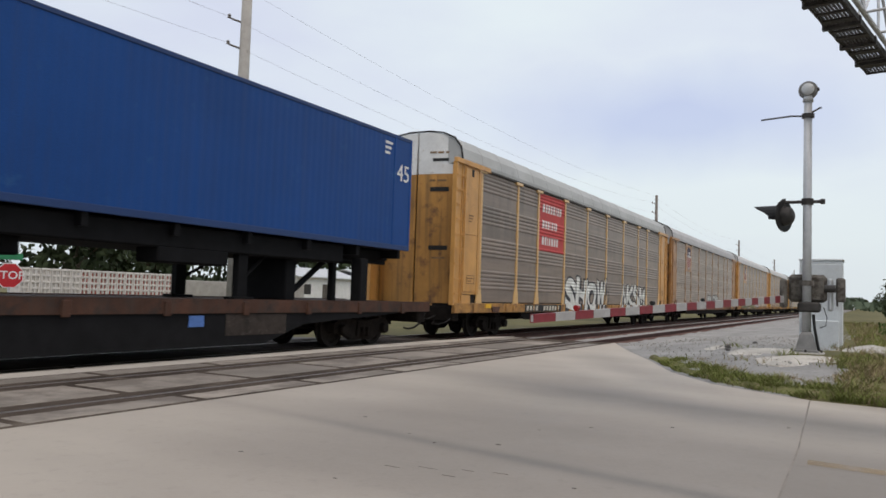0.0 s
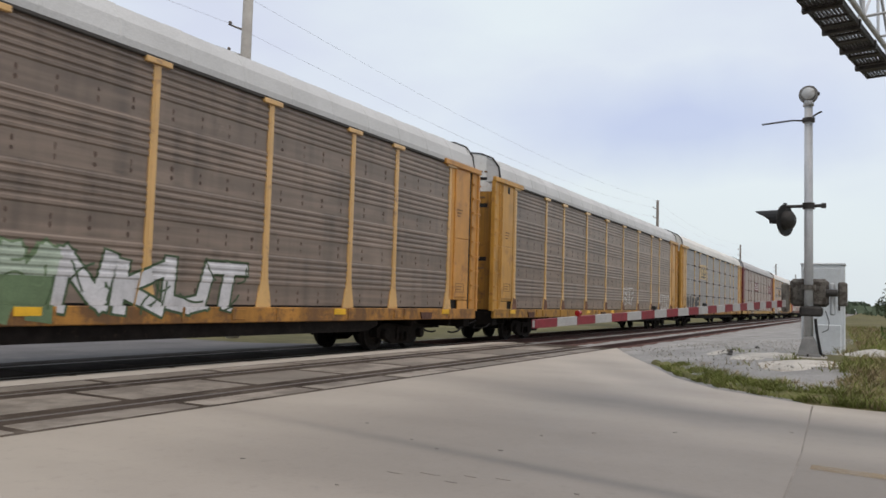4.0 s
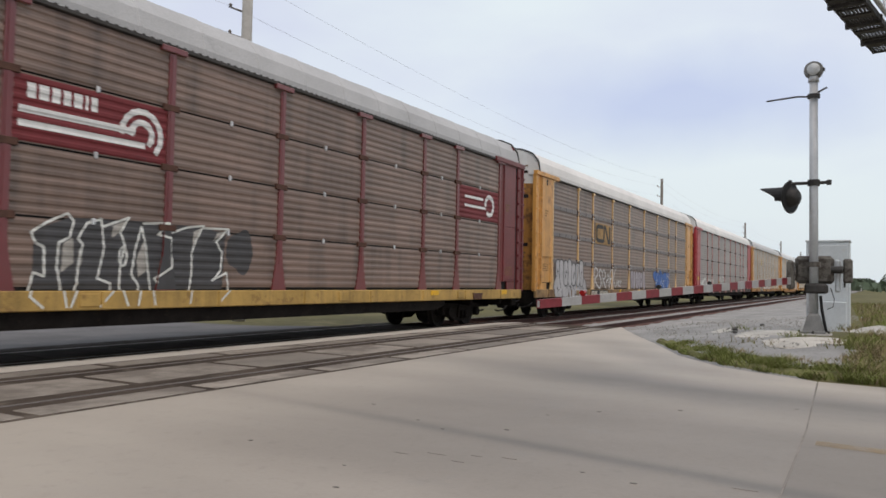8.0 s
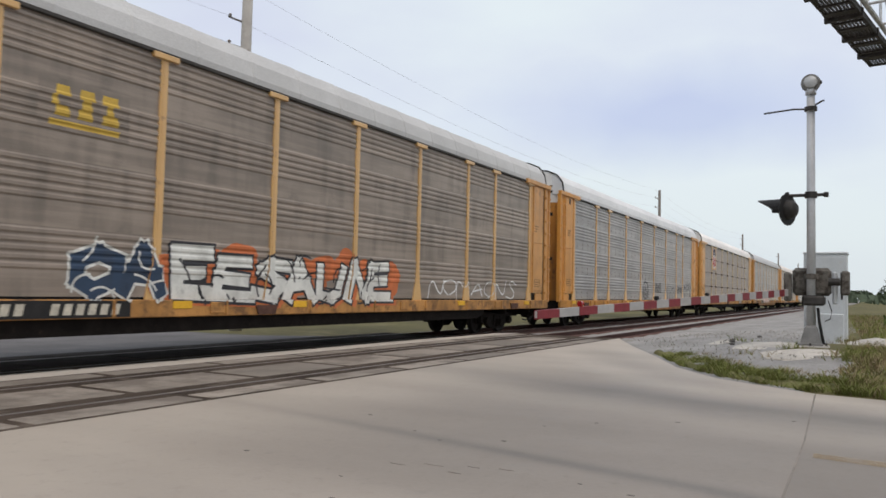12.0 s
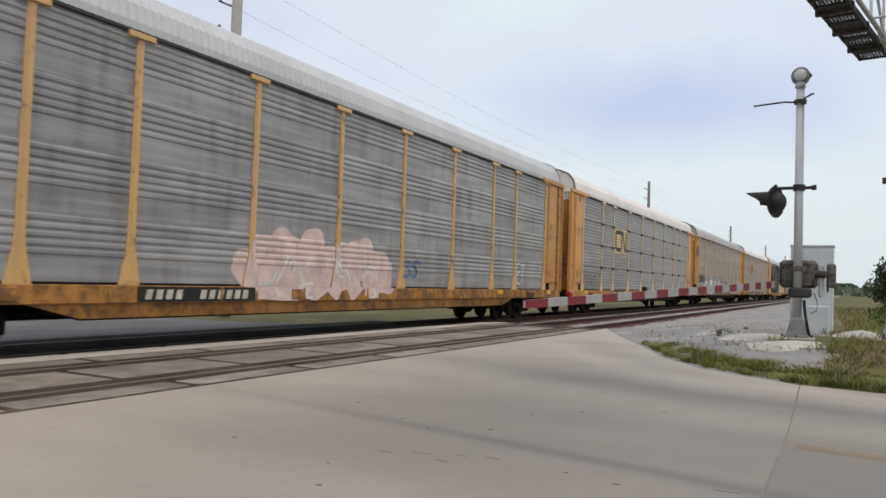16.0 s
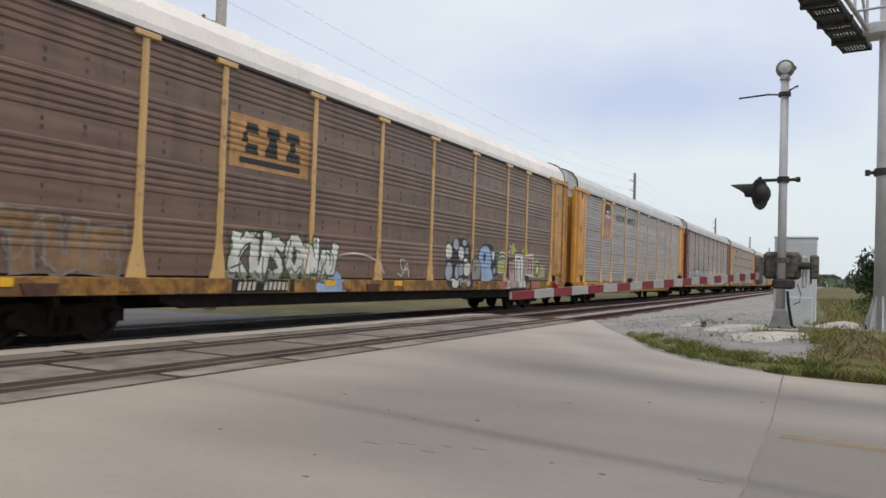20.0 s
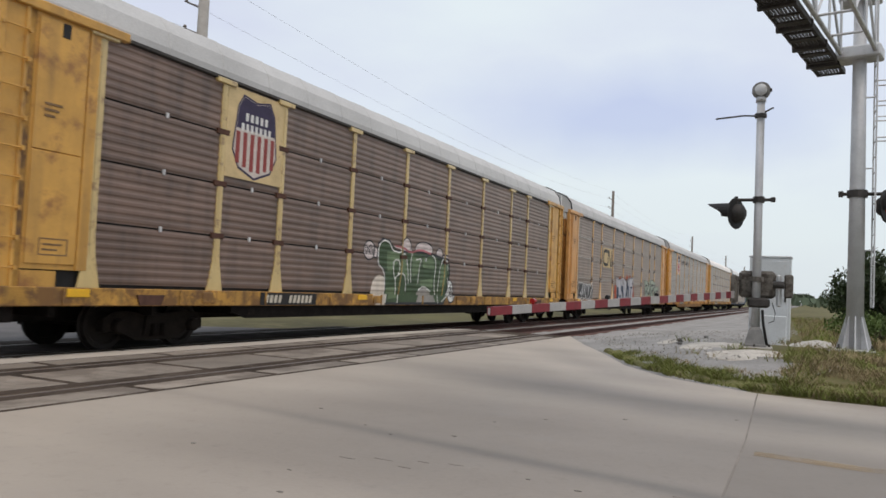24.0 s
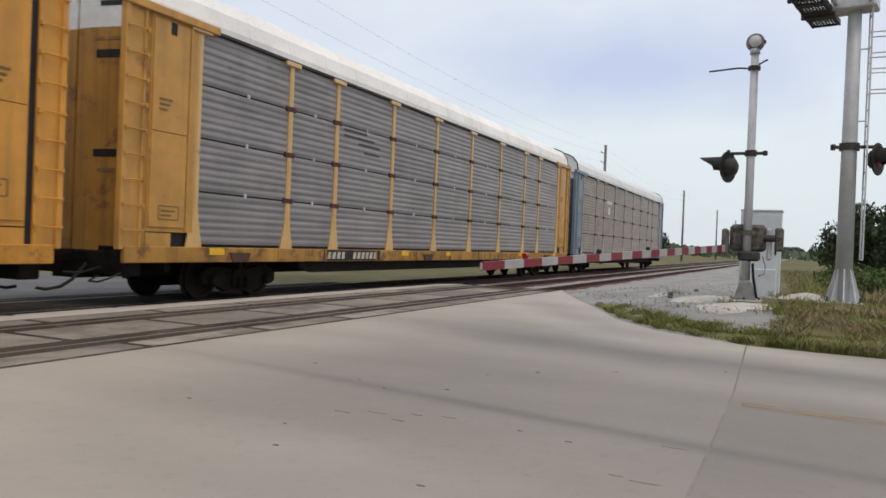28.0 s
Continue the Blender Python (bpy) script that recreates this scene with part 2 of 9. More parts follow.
PANEL_CONCRETE = mat("crossing_panel_concrete", (0.315, 0.270, 0.228), 0.65, spread=0.18, size=0.55, grain=40, bump=0.15, stain=(0.105, 0.082, 0.066), stain_amount=0.78, each=0.9, spec=0.45, grit=0.4)
STRIP = mat("pale_strip_concrete", (0.44, 0.395, 0.345), 0.62, spread=0.14, size=0.5, grain=30, bump=0.08, stain=(0.27, 0.235, 0.20), stain_amount=0.4, spec=0.5, grit=0.3)
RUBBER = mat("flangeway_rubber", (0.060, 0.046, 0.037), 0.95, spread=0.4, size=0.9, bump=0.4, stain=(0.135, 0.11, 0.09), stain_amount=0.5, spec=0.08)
TYRE = mat("tyre_rubber", (0.016, 0.015, 0.015), 0.85, spread=0.3, size=5, bump=0.2)
RAIL = mat("rail_steel_rusty", (0.065, 0.026, 0.020), 0.65, 0.3, spread=0.3, size=3, bump=0.2)
RAIL_TOP = mat("rail_head_worn", (0.20, 0.175, 0.16), 0.42, 0.7, spread=0.15, size=3, bump=0.05)
RUST_BED = mat("rust_stained_stone", (0.095, 0.044, 0.034), 0.95, spread=0.4, size=1.4, grain=18, bump=0.9, stain=(0.17, 0.13, 0.11), stain_amount=0.35)
TIE = mat("tie_wood", (0.115, 0.09, 0.07), 0.9, spread=0.35, size=3, grain=40, bump=0.5, each=0.5)
BALLAST = mat("ballast_grey", (0.285, 0.276, 0.268), 0.95, spread=0.22, size=0.8, grain=18, bump=0.5, stain=(0.22, 0.20, 0.175), stain_amount=0.4, spec=0.15)
STONE = mat("loose_stone", (0.36, 0.345, 0.32), 0.95, spread=0.3, size=9, grain=40, bump=0.4)
SOIL = mat("field_ground", (0.106, 0.094, 0.032), 0.95, spread=0.45, size=0.12, grain=3.0, bump=0.6, stain=(0.17, 0.145, 0.075), stain_amount=0.5)
GALV = mat("galvanised_steel", (0.56, 0.565, 0.58), 0.55, 0.3, spread=0.12, size=2.2, grain=70, bump=0.06, stain=(0.33, 0.32, 0.31), stain_amount=0.25, streaks=0.25)
ALUM = mat("aluminium_paint", (0.52, 0.53, 0.54), 0.55, 0.3, spread=0.12, size=2.5, grain=70, bump=0.06, stain=(0.30, 0.27, 0.24), stain_amount=0.3)
DARK_METAL = mat("dark_metal", (0.055, 0.05, 0.047), 0.6, 0.4, spread=0.35, size=4, bump=0.2)
BLACK_PAINT = mat("black_paint", (0.020, 0.019, 0.019), 0.6, spec=0.25, spread=0.3, size=4, bump=0.1)
# grime and cast steel blackened further to hold the shade beneath the cars
SHADED_GRIME = mat("shaded_underframe_grime", (0.011, 0.009, 0.008), 0.95, spec=0.1, spread=0.4, size=4, bump=0.4, stain=(0.035, 0.024, 0.018), stain_amount=0.35)
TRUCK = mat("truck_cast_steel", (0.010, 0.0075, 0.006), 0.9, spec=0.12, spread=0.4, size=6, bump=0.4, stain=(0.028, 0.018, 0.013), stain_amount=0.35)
WHEEL = mat("wheel_steel", (0.022, 0.018, 0.016), 0.7, 0.3, spec=0.2, spread=0.3, size=6, bump=0.2)
WHITE = mat("white_paint", (0.74, 0.73, 0.71), 0.6, spread=0.1, size=4, bump=0.08, stain=(0.45, 0.42, 0.38), stain_amount=0.35)
SIGN_RED = mat("sign_red", (0.50, 0.03, 0.035), 0.45, spread=0.12, size=6, bump=0.05)
ARM_RED = mat("reflective_red", (0.20, 0.018, 0.026), 0.5, spread=0.2, size=6, bump=0.06)
ARM_WHITE = mat("reflective_white", (0.37, 0.355, 0.345), 0.5, spread=0.12, size=6, bump=0.06)
RED_LENS = mat("red_lens", (0.30, 0.015, 0.015), 0.2, spread=0.1, size=8, bump=0.0)
BOX_GREY = mat("mechanism_grey", (0.15, 0.135, 0.118), 0.75, 0.1, spread=0.35, size=4, bump=0.2, stain=(0.045, 0.032, 0.026), stain_amount=0.7, streaks=0.4)
BOX_LIGHT = mat("cast_grey", (0.20, 0.195, 0.19), 0.6, 0.3, spread=0.2, size=4, bump=0.1)
CABINET = mat("cabinet_aluminium", (0.56, 0.585, 0.60), 0.5, 0.25, spread=0.06, size=2, bump=0.04, stain=(0.5, 0.48, 0.45), stain_amount=0.25)
POLE = mat("pole_concrete", (0.36, 0.34, 0.315), 0.85, spread=0.15, size=2, bump=0.2, stain=(0.22, 0.2, 0.18), stain_amount=0.35)
WOOD_POLE = mat("weathered_pole", (0.17, 0.15, 0.135), 0.9, spread=0.2, size=2, bump=0.3)
WIRE = mat("wire", (0.46, 0.48, 0.52), 0.6, 0.3, spread=0.1, size=2, bump=0.0)
LEAF = mat("tree_leaf", (0.030, 0.046, 0.016), 0.75, spread=0.5, size=0.9, grain=8, bump=0.0, each=0.3)
# paler, bluer leaf for the horizon: distance haze put into the colour
LEAF_FAR = mat("hazed_far_leaf", (0.075, 0.10, 0.065), 0.9, spread=0.35, size=0.1, grain=2, bump=0.0)
GRASS_MAT = mat("grass_mat", (0.135, 0.135, 0.055), 0.95, spec=0.1, spread=0.4, size=2.2, grain=20, bump=0.8, stain=(0.20, 0.165, 0.10), stain_amount=0.55)
SHRUB = mat("shrub_leaf", (0.085, 0.125, 0.035), 0.85, spread=0.4, size=2.0, grain=9, bump=0.0, each=0.3)
ROCK = mat("dark_rock", (0.10, 0.095, 0.09), 0.9, spread=0.3, size=8, bump=0.4)
BARK = mat("bark", (0.10, 0.08, 0.06), 0.95, spread=0.3, size=5, bump=0.6)
GRASS = mat("grass_blade", (0.170, 0.190, 0.058), 0.9, spec=0.1, spread=0.3, size=0.9, grain=9, bump=0.0, stain=(0.22, 0.19, 0.09), stain_amount=0.35)
DRY_GRASS = mat("dry_grass_blade", (0.26, 0.205, 0.12), 0.9, spec=0.1, spread=0.3, size=0.9, grain=9, bump=0.0, stain=(0.12, 0.15, 0.05), stain_amount=0.4)
SAND = mat("pale_sand", (0.50, 0.465, 0.42), 0.95, spread=0.2, size=1.5, grain=25, bump=0.5, stain=(0.27, 0.24, 0.20), stain_amount=0.45)
# the train's shade is put into this panel colour, along with stains
SHADED_PANEL = mat("shaded_crossing_panel", (0.078, 0.062, 0.058), 0.95, spread=0.4, size=1.2, bump=0.5, stain=(0.11, 0.092, 0.078), stain_amount=0.45, each=0.4, spec=0.08)
ASPHALT = mat("far_asphalt", (0.125, 0.12, 0.122), 0.9, spread=0.2, size=0.6, grain=30, bump=0.2, stain=(0.19, 0.18, 0.17), stain_amount=0.35, spec=0.2)
JOINT = mat("joint_sealant", (0.215, 0.19, 0.17), 0.9, spread=0.25, size=3, bump=0.2)


# ---- mesh helpers ----
class Geo:
    """Collects corners and faces, and makes one mesh of them."""

    def __init__(self):
        self.v, self.f = [], []

    def add(self, verts, faces):
        o = len(self.v)
        self.v += [tuple(p) for p in verts]
        self.f += [tuple(i + o for i in q) for q in faces]
        return self

    def box(self, x0, x1, y0, y1, z0, z1):
        return self.add([(x0, y0, z0), (x1, y0, z0), (x1, y1, z0), (x0, y1, z0), (x0, y0, z1), (x1, y0, z1), (x1, y1, z1), (x0, y1, z1)],
                        [(0, 3, 2, 1), (4, 5, 6, 7), (0, 1, 5, 4), (1, 2, 6, 5), (2, 3, 7, 6), (3, 0, 4, 7)])

    def cbox(self, x0, x1, y0, y1, z0, z1, c=0.012):
        """A box with cut edges."""
        b = bmesh.new()
        m = Matrix.LocRotScale(((x0 + x1) / 2, (y0 + y1) / 2, (z0 + z1) / 2), None, (x1 - x0, y1 - y0, z1 - z0))
        bmesh.ops.create_cube(b, size=1.0, matrix=m)
        bmesh.ops.bevel(b, geom=b.edges[:], offset=min(c, 0.3 * min(x1 - x0, y1 - y0, z1 - z0)), segments=1, affect="EDGES")
        return self.take(b)

    def take(self, b):
        b.verts.index_update()
        self.add([v.co[:] for v in b.verts], [[v.index for v in q.verts] for q in b.faces])
        b.free()
        return self

    def tube(self, p0, p1, r0, r1=None, n=10, caps=True):
        """A round bar from p0 to p1."""
        p0, p1 = Vector(p0), Vector(p1)
        r1 = r0 if r1 is None else r1
        q = (p1 - p0).to_track_quat("Z", "Y")
        ring = [(math.cos(2 * math.pi * i / n), math.sin(2 * math.pi * i / n)) for i in range(n)]
        vs = [p0 + q @ Vector((a * r0, b * r0, 0)) for a, b in ring] + [p1 + q @ Vector((a * r1, b * r1, 0)) for a, b in ring]
        fs = [(i, (i + 1) % n, n + (i + 1) % n, n + i) for i in range(n)]
        if caps:
            fs += [tuple(range(n - 1, -1, -1)), tuple(range(n, 2 * n))]
        return self.add(vs, fs)

    def pipe(self, points, r, n=6):
        """One round bar along several points."""
        pts = [Vector(p) for p in points]
        vs, fs = [], []
        for i, p in enumerate(pts):
            d = pts[min(i + 1, len(pts) - 1)] - pts[max(i - 1, 0)]
            q = d.to_track_quat("Z", "Y")
            vs += [p + q @ Vector((r * math.cos(6.28319 * k / n), r * math.sin(6.28319 * k / n), 0)) for k in range(n)]
        for i in range(len(pts) - 1):
            fs += [(i * n + k, i * n + (k + 1) % n, (i + 1) * n + (k + 1) % n, (i + 1) * n + k) for k in range(n)]
        fs += [tuple(range(n - 1, -1, -1)), tuple(range(len(vs) - n, len(vs)))]
        return self.add(vs, fs)

    def lathe(self, profile, n=16, axis="Z", at=(0, 0, 0)):
        """profile: (radius, along) pairs, turned round an axis."""
        vs, fs, k = [], [], len(profile)
        for i in range(n):
            a = 2 * math.pi * i / n
            for r, h in profile:
                p = (r * math.cos(a), r * math.sin(a), h)
                p = {"Z": p, "Y": (p[0], p[2], p[1]), "X": (p[2], p[0], p[1])}[axis]
                vs.append((p[0] + at[0], p[1] + at[1], p[2] + at[2]))
        for i in range(n):
            for s in range(k - 1):
                a, b = i * k + s, ((i + 1) % n) * k + s
                fs.append((a, b, b + 1, a + 1))
        return self.add(vs, fs)

    def extrude_x(self, outline, x0, x1, caps=True):
        """outline: (y, z) corners, drawn out along x."""
        k = len(outline)
        vs = [(x0, y, z) for y, z in outline] + [(x1, y, z) for y, z in outline]
        fs = [(i, (i + 1) % k, k + (i + 1) % k, k + i) for i in range(k)]
        if caps:
            fs += [tuple(range(k - 1, -1, -1)), tuple(range(k, 2 * k))]
        return self.add(vs, fs)

    def plate(self, outline, y0, y1):
        """outline: (x, z) corners, drawn out along y."""
        k = len(outline)
        vs = [(x, y0, z) for x, z in outline] + [(x, y1, z) for x, z in outline]
        fs = [(i, (i + 1) % k, k + (i + 1) % k, k + i) for i in range(k)] + [tuple(range(k - 1, -1, -1)), tuple(range(k, 2 * k))]
        return self.add(vs, fs)

    def slab(self, outline, z0, z1):
        """outline: (x, y) corners, drawn up along z."""
        k = len(outline)
        vs = [(x, y, z0) for x, y in outline] + [(x, y, z1) for x, y in outline]
        fs = [(i, (i + 1) % k, k + (i + 1) % k, k + i) for i in range(k)] + [tuple(range(k - 1, -1, -1)), tuple(range(k, 2 * k))]
        return self.add(vs, fs)

    def mesh(self, name, material_, smooth=False):
        me = bpy.data.meshes.new(name)
        me.from_pydata(self.v, [], self.f)
        b = bmesh.new()
        b.from_mesh(me)
        bmesh.ops.recalc_face_normals(b, faces=b.faces[:])
        b.to_mesh(me)
        b.free()
        me.materials.append(material_)
        if smooth:
            me.shade_smooth()
        return me


def part(name, geo, material_, parent, label="", smooth=False, m=None):
    """One mesh object under a thing or under a part. geo: a Geo, or a mesh that is shared."""
    me = geo.mesh(name, material_, smooth) if isinstance(geo, Geo) else geo
    ob = new(name, me)
    ob.parent = parent
    if m is not None:
        ob.matrix_basis = m
    if label:
        tagged(ob, label)
    return ob


def thing(name, label, category, m=None, group="", kind="", geo=None, material_=None, smooth=False):
    ob = new(name, geo.mesh(name, material_, smooth) if geo else None)
    if m is not None:
        ob.matrix_basis = m
    return tagged(ob, label, category, group, kind)


# ---- the train: one keyed thing for each car ----
SPEED = 20.65
TRACK_Y, RAIL_Z = 11.77, -0.18
LENGTH, PITCH = 27.3, 28.4
POSTS = (1.80, 4.68, 6.58, 9.43, 12.26, 15.08, 17.92, 20.74, 22.64, 25.5)
Z_SILL0, Z_SILL1, Z_TOP = 0.79, 1.08, 5.22
SHARED = {}


def shared(key, maker):
    """A mesh that several parts share, made once."""
    if key not in SHARED:
        SHARED[key] = maker()
    return SHARED[key]


def text_mesh(words, size, name, material_, spread=1.0, bold=0.0):
    """Upright raised letters, centred, in the x-z plane, facing -y."""
    cu = bpy.data.curves.new(name, "FONT")
    cu.body, cu.size, cu.extrude, cu.align_x, cu.align_y, cu.offset = words, size, 0.004, "CENTER", "CENTER", bold
    cu.space_character = spread
    cu.resolution_u = 3
    tmp = new(name, cu)
    me = bpy.data.meshes.new_from_object(tmp.evaluated_get(bpy.context.evaluated_depsgraph_get()))
    bpy.data.objects.remove(tmp)
    me.transform(Matrix.Rotation(radians(90), 4, "X"))
    me.materials.clear()
    me.materials.append(material_)
    return me


def ribbon(points, width, y0, y1):
    """A flat stroke along (x, z) points."""
    g = Geo()
    for (ax, az), (bx, bz) in zip(points[:-1], points[1:]):
        d = Vector((bx - ax, bz - az))
        if d.length < 1e-6:
            continue
        n = Vector((-d.y, d.x)).normalized() * width / 2
        e = d.normalized() * width * 0.35
        g.plate([(ax - n.x - e.x, az - n.y - e.y), (bx - n.x + e.x, bz - n.y + e.y), (bx + n.x + e.x, bz + n.y + e.y), (ax + n.x - e.x, az + n.y - e.y)], y0, y1)
    return g


def rib_profile(z0, z1, ribs, face, deep):
    """(y, z) outline of a ribbed sheet; ribs: heights of the ridges."""
    outline = [(face + 0.03, z0), (face, z0)]
    for r in ribs:
        outline += [(face, r - 0.052), (face - deep, r - 0.022), (face - deep, r + 0.022), (face, r + 0.052)]
    outline += [(face, z1), (face + 0.03, z1)]
    return outline


def sheet_ribs(style, row, rows):
    """Lower edge, upper edge and rib heights of one side sheet. Sheets of style A stand edge to edge; those of B and C leave slots."""
    z0, z1 = 1.12, 5.17
    h = (z1 - z0) / rows
    gap = 0.017 if style == "B" else 0.0
    a, b = z0 + row * h + gap, z0 + (row + 1) * h - gap
    if style == "A":
        return a, b, [b - 0.575 + 0.125 * i for i in range(5)]
    return a, b, [a + (i + 0.5) * (b - a) / 7 for i in range(7)]


RIB_DEPTH = {"A": 0.020, "B": 0.012, "C": 0.009}


def panel_mesh(style, row, rows, width, material_):
    """One side sheet of a bay."""
    a, b, ribs = sheet_ribs(style, row, rows)
    return Geo().extrude_x(rib_profile(a, b, ribs, -1.415, RIB_DEPTH[style]), -width / 2, width / 2).mesh("side_sheet", material_)


def side_line(style):
    """(z, y) corners of the side from the sill to the eave, as spray paint meets it."""
    if style == "C":
        return [(1.085, -1.442), (1.65, -1.442), (5.2, -1.442)]
    line = [(1.085, -1.415)]
    for row in range(4):
        a, b, ribs = sheet_ribs(style, row, 4)
        for y, z in rib_profile(a, b, ribs, -1.415, RIB_DEPTH[style])[2:-2]:
            line.append((z, y))
    return line + [(5.2, -1.415)]


SIDE = {k: side_line(k) for k in "ABC"}
STYLE = {}


def post_mesh(material_, cap=True):
    g = Geo()
    g.plate([(-0.22, 1.04), (0.22, 1.04), (0.20, 1.12), (0.10, 1.62), (0.078, 1.9), (0.072, 5.1), (-0.072, 5.1), (-0.078, 1.9), (-0.10, 1.62), (-0.20, 1.12)], -1.446, -1.41)
    g.box(-0.03, 0.03, -1.454, -1.457, 1.6, 5.08)
    if cap:
        g.cbox(-0.27, 0.27, -1.50, -1.40, 5.09, 5.19)
    else:
        g.cbox(-0.10, 0.10, -1.495, -1.40, 5.06, 5.17)
    return g.mesh("side_post", material_)


def roof_mesh(corrugated, material_):
    """The roof sheet: a low arch on steep shoulders, in sheets with seams or in close waves."""
    arch = [(-1.46, 5.20), (-1.47, 5.34), (-1.40, 5.64), (-1.18, 5.93), (-0.80, 6.09), (-0.35, 6.16), (0.35, 6.16), (0.80, 6.09), (1.18, 5.93), (1.40, 5.64), (1.47, 5.34), (1.46, 5.20)]
    rings = []
    x0, x1 = 0.42, LENGTH - 0.42
    if corrugated:
        n = 300
        for i in range(n + 1):
            x = x0 + (x1 - x0) * i / n
            rings.append((x, 0.0 if i % 2 else 0.022))
    else:
        n = 19
        for i in range(n + 1):
            x = x0 + (x1 - x0) * i / n
            if 0 < i < n:
                rings += [(x - 0.05, 0.0), (x - 0.03, 0.010), (x + 0.03, 0.010), (x + 0.05, 0.0)]
            else:
                rings.append((x, 0.0))
    vs, fs, k = [], [], len(arch)
    for x, up in rings:
        vs += [(x, y * (1 + up * 0.5), z + (up if 0 < j < k - 1 else 0)) for j, (y, z) in enumerate(arch)]
    for r in range(len(rings) - 1):
        fs += [(r * k + j, r * k + j + 1, (r + 1) * k + j + 1, (r + 1) * k + j) for j in range(k - 1)]
    g = Geo().add(vs, fs)
    for r in (0, len(rings) - 1):
        g.add(vs[r * k:(r + 1) * k], [tuple(range(k))])
    return g.mesh("roof", material_)


def end_door(folds, z0, z1, material_, name, side):
    """One leaf of the rounded or folding end doors, from the middle out to one side."""
    def top(y):
        return min(z1, 6.13 - 0.30 * (abs(y) / 1.3) ** 3)
    pts = []
    n = 12 if folds else 9
    for i in range(n + 1):
        y = 0.03 + 1.33 * i / n
        x = 0.30 + 0.24 * (y / 1.36) ** 2
        if folds:
            x += 0.05 if i % 2 else -0.03
        pts.append((x, side * y))
    g = Geo()
    k = len(pts)
    vs = [(x, y, z0) for x, y in pts] + [(x, y, top(y)) for x, y in pts] + [(x + 0.05, y, z0) for x, y in pts] + [(x + 0.05, y, top(y)) for x, y in pts]
    fs = []
    for i in range(k - 1):
        fs += [(i, i + 1, k + i + 1, k + i), (2 * k + i, 3 * k + i, 3 * k + i + 1, 2 * k + i + 1), (k + i, k + i + 1, 3 * k + i + 1, 3 * k + i), (i, 2 * k + i, 2 * k + i + 1, i + 1)]
    fs += [(0, k, 3 * k, 2 * k), (k - 1, 2 * k + k - 1, 3 * k + k - 1, 2 * k - 1)]
    return g.add(vs, fs).mesh(name, material_)


def door_patch(y0, y1, z0, z1, proud):
    """A thin patch that follows the curve of the near leaf of an end door, y0 to y1 from the middle out."""
    pts = [(0.30 + 0.24 * (y / 1.36) ** 2, -y) for y in (y0 + (y1 - y0) * i / 4 for i in range(5))]
    g = Geo()
    for (xa, ya), (xb, yb) in zip(pts[:-1], pts[1:]):
        g.slab([(xa - proud, ya), (xb - proud, yb), (xb + 0.02, yb), (xa + 0.02, ya)], z0, z1)
    return g


def truck(parent, x):
    """A two-axle truck with side frames, springs and wheels."""
    def side_frame():
        g = Geo()
        g.plate([(-1.16, 0.34), (-1.16, 0.56), (-0.98, 0.66), (-0.62, 0.68), (-0.34, 0.64), (0.34, 0.64), (0.62, 0.68), (0.98, 0.66), (1.16, 0.56), (1.16, 0.34), (0.78, 0.32),
                 (0.42, 0.16), (-0.42, 0.16), (-0.78, 0.32)], -0.075, 0.075)
        g.plate([(-0.30, 0.26), (0.30, 0.26), (0.26, 0.60), (-0.26, 0.60)], -0.12, 0.02)
        for s in (-1, 1):
            g.lathe([(0.0, -0.20), (0.11, -0.20), (0.13, -0.16), (0.13, 0.05)], 12, "Y", (s * 0.87, 0, 0.42))
            for i in range(2):
                g.lathe([(0.055, 0.20), (0.055, 0.42)], 8, "Z", (s * 0.11 + 0.0, -0.13 + 0.0 * i, 0.04 + 0.0))
        return g.mesh("side_frame", TRUCK)

    def wheelset():
        g = Geo()
        for s in (-1, 1):
            prof = [(0.08, s * 0.80), (0.12, s * 0.80), (0.16, s * 0.745), (0.33, s * 0.735), (0.365, s * 0.785), (0.44, s * 0.79), (0.445, s * 0.70), (0.475, s * 0.68), (0.475, s * 0.655),
                    (0.34, s * 0.655), (0.33, s * 0.70), (0.16, s * 0.69), (0.10, s * 0.65), (0.08, s * 0.65)]
            g.lathe(prof, 20, "Y")
        g.tube((0, -1.0, 0), (0, 1.0, 0), 0.075, 0.075, 8)
        return g.mesh("wheelset", WHEEL)

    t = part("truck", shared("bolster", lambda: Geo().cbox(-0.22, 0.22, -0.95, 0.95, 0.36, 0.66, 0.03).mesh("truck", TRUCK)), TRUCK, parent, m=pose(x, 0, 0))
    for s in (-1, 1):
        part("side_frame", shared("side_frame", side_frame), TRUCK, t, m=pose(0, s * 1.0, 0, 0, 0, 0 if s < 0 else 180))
        w = part("wheelset", shared("wheelset", wheelset), WHEEL, t, m=pose(s * 0.87, 0, 0.445))
        WHEELS.append((w, parent, x + s * 0.87, s * 0.87))


WHEELS = []
CARS = []
# the rail's dark colour draws the shadow line below the roof
EAVE_SHADE = mat("eave_shadow_rail", (0.055, 0.05, 0.047), 0.8, spread=0.25, size=2, bump=0.1)
MARK_CREAM = mat("stencil_cream", (0.50, 0.46, 0.38), 0.7, spread=0.25, size=6, bump=0.03)
STENCIL = mat("faded_stencil", (0.20, 0.12, 0.06), 0.8, spread=0.3, size=3, bump=0.0)
REFLECTOR = mat("yellow_reflector", (0.72, 0.40, 0.025), 0.4, spread=0.12, size=4, bump=0.03, stain=(0.30, 0.17, 0.04), stain_amount=0.3)
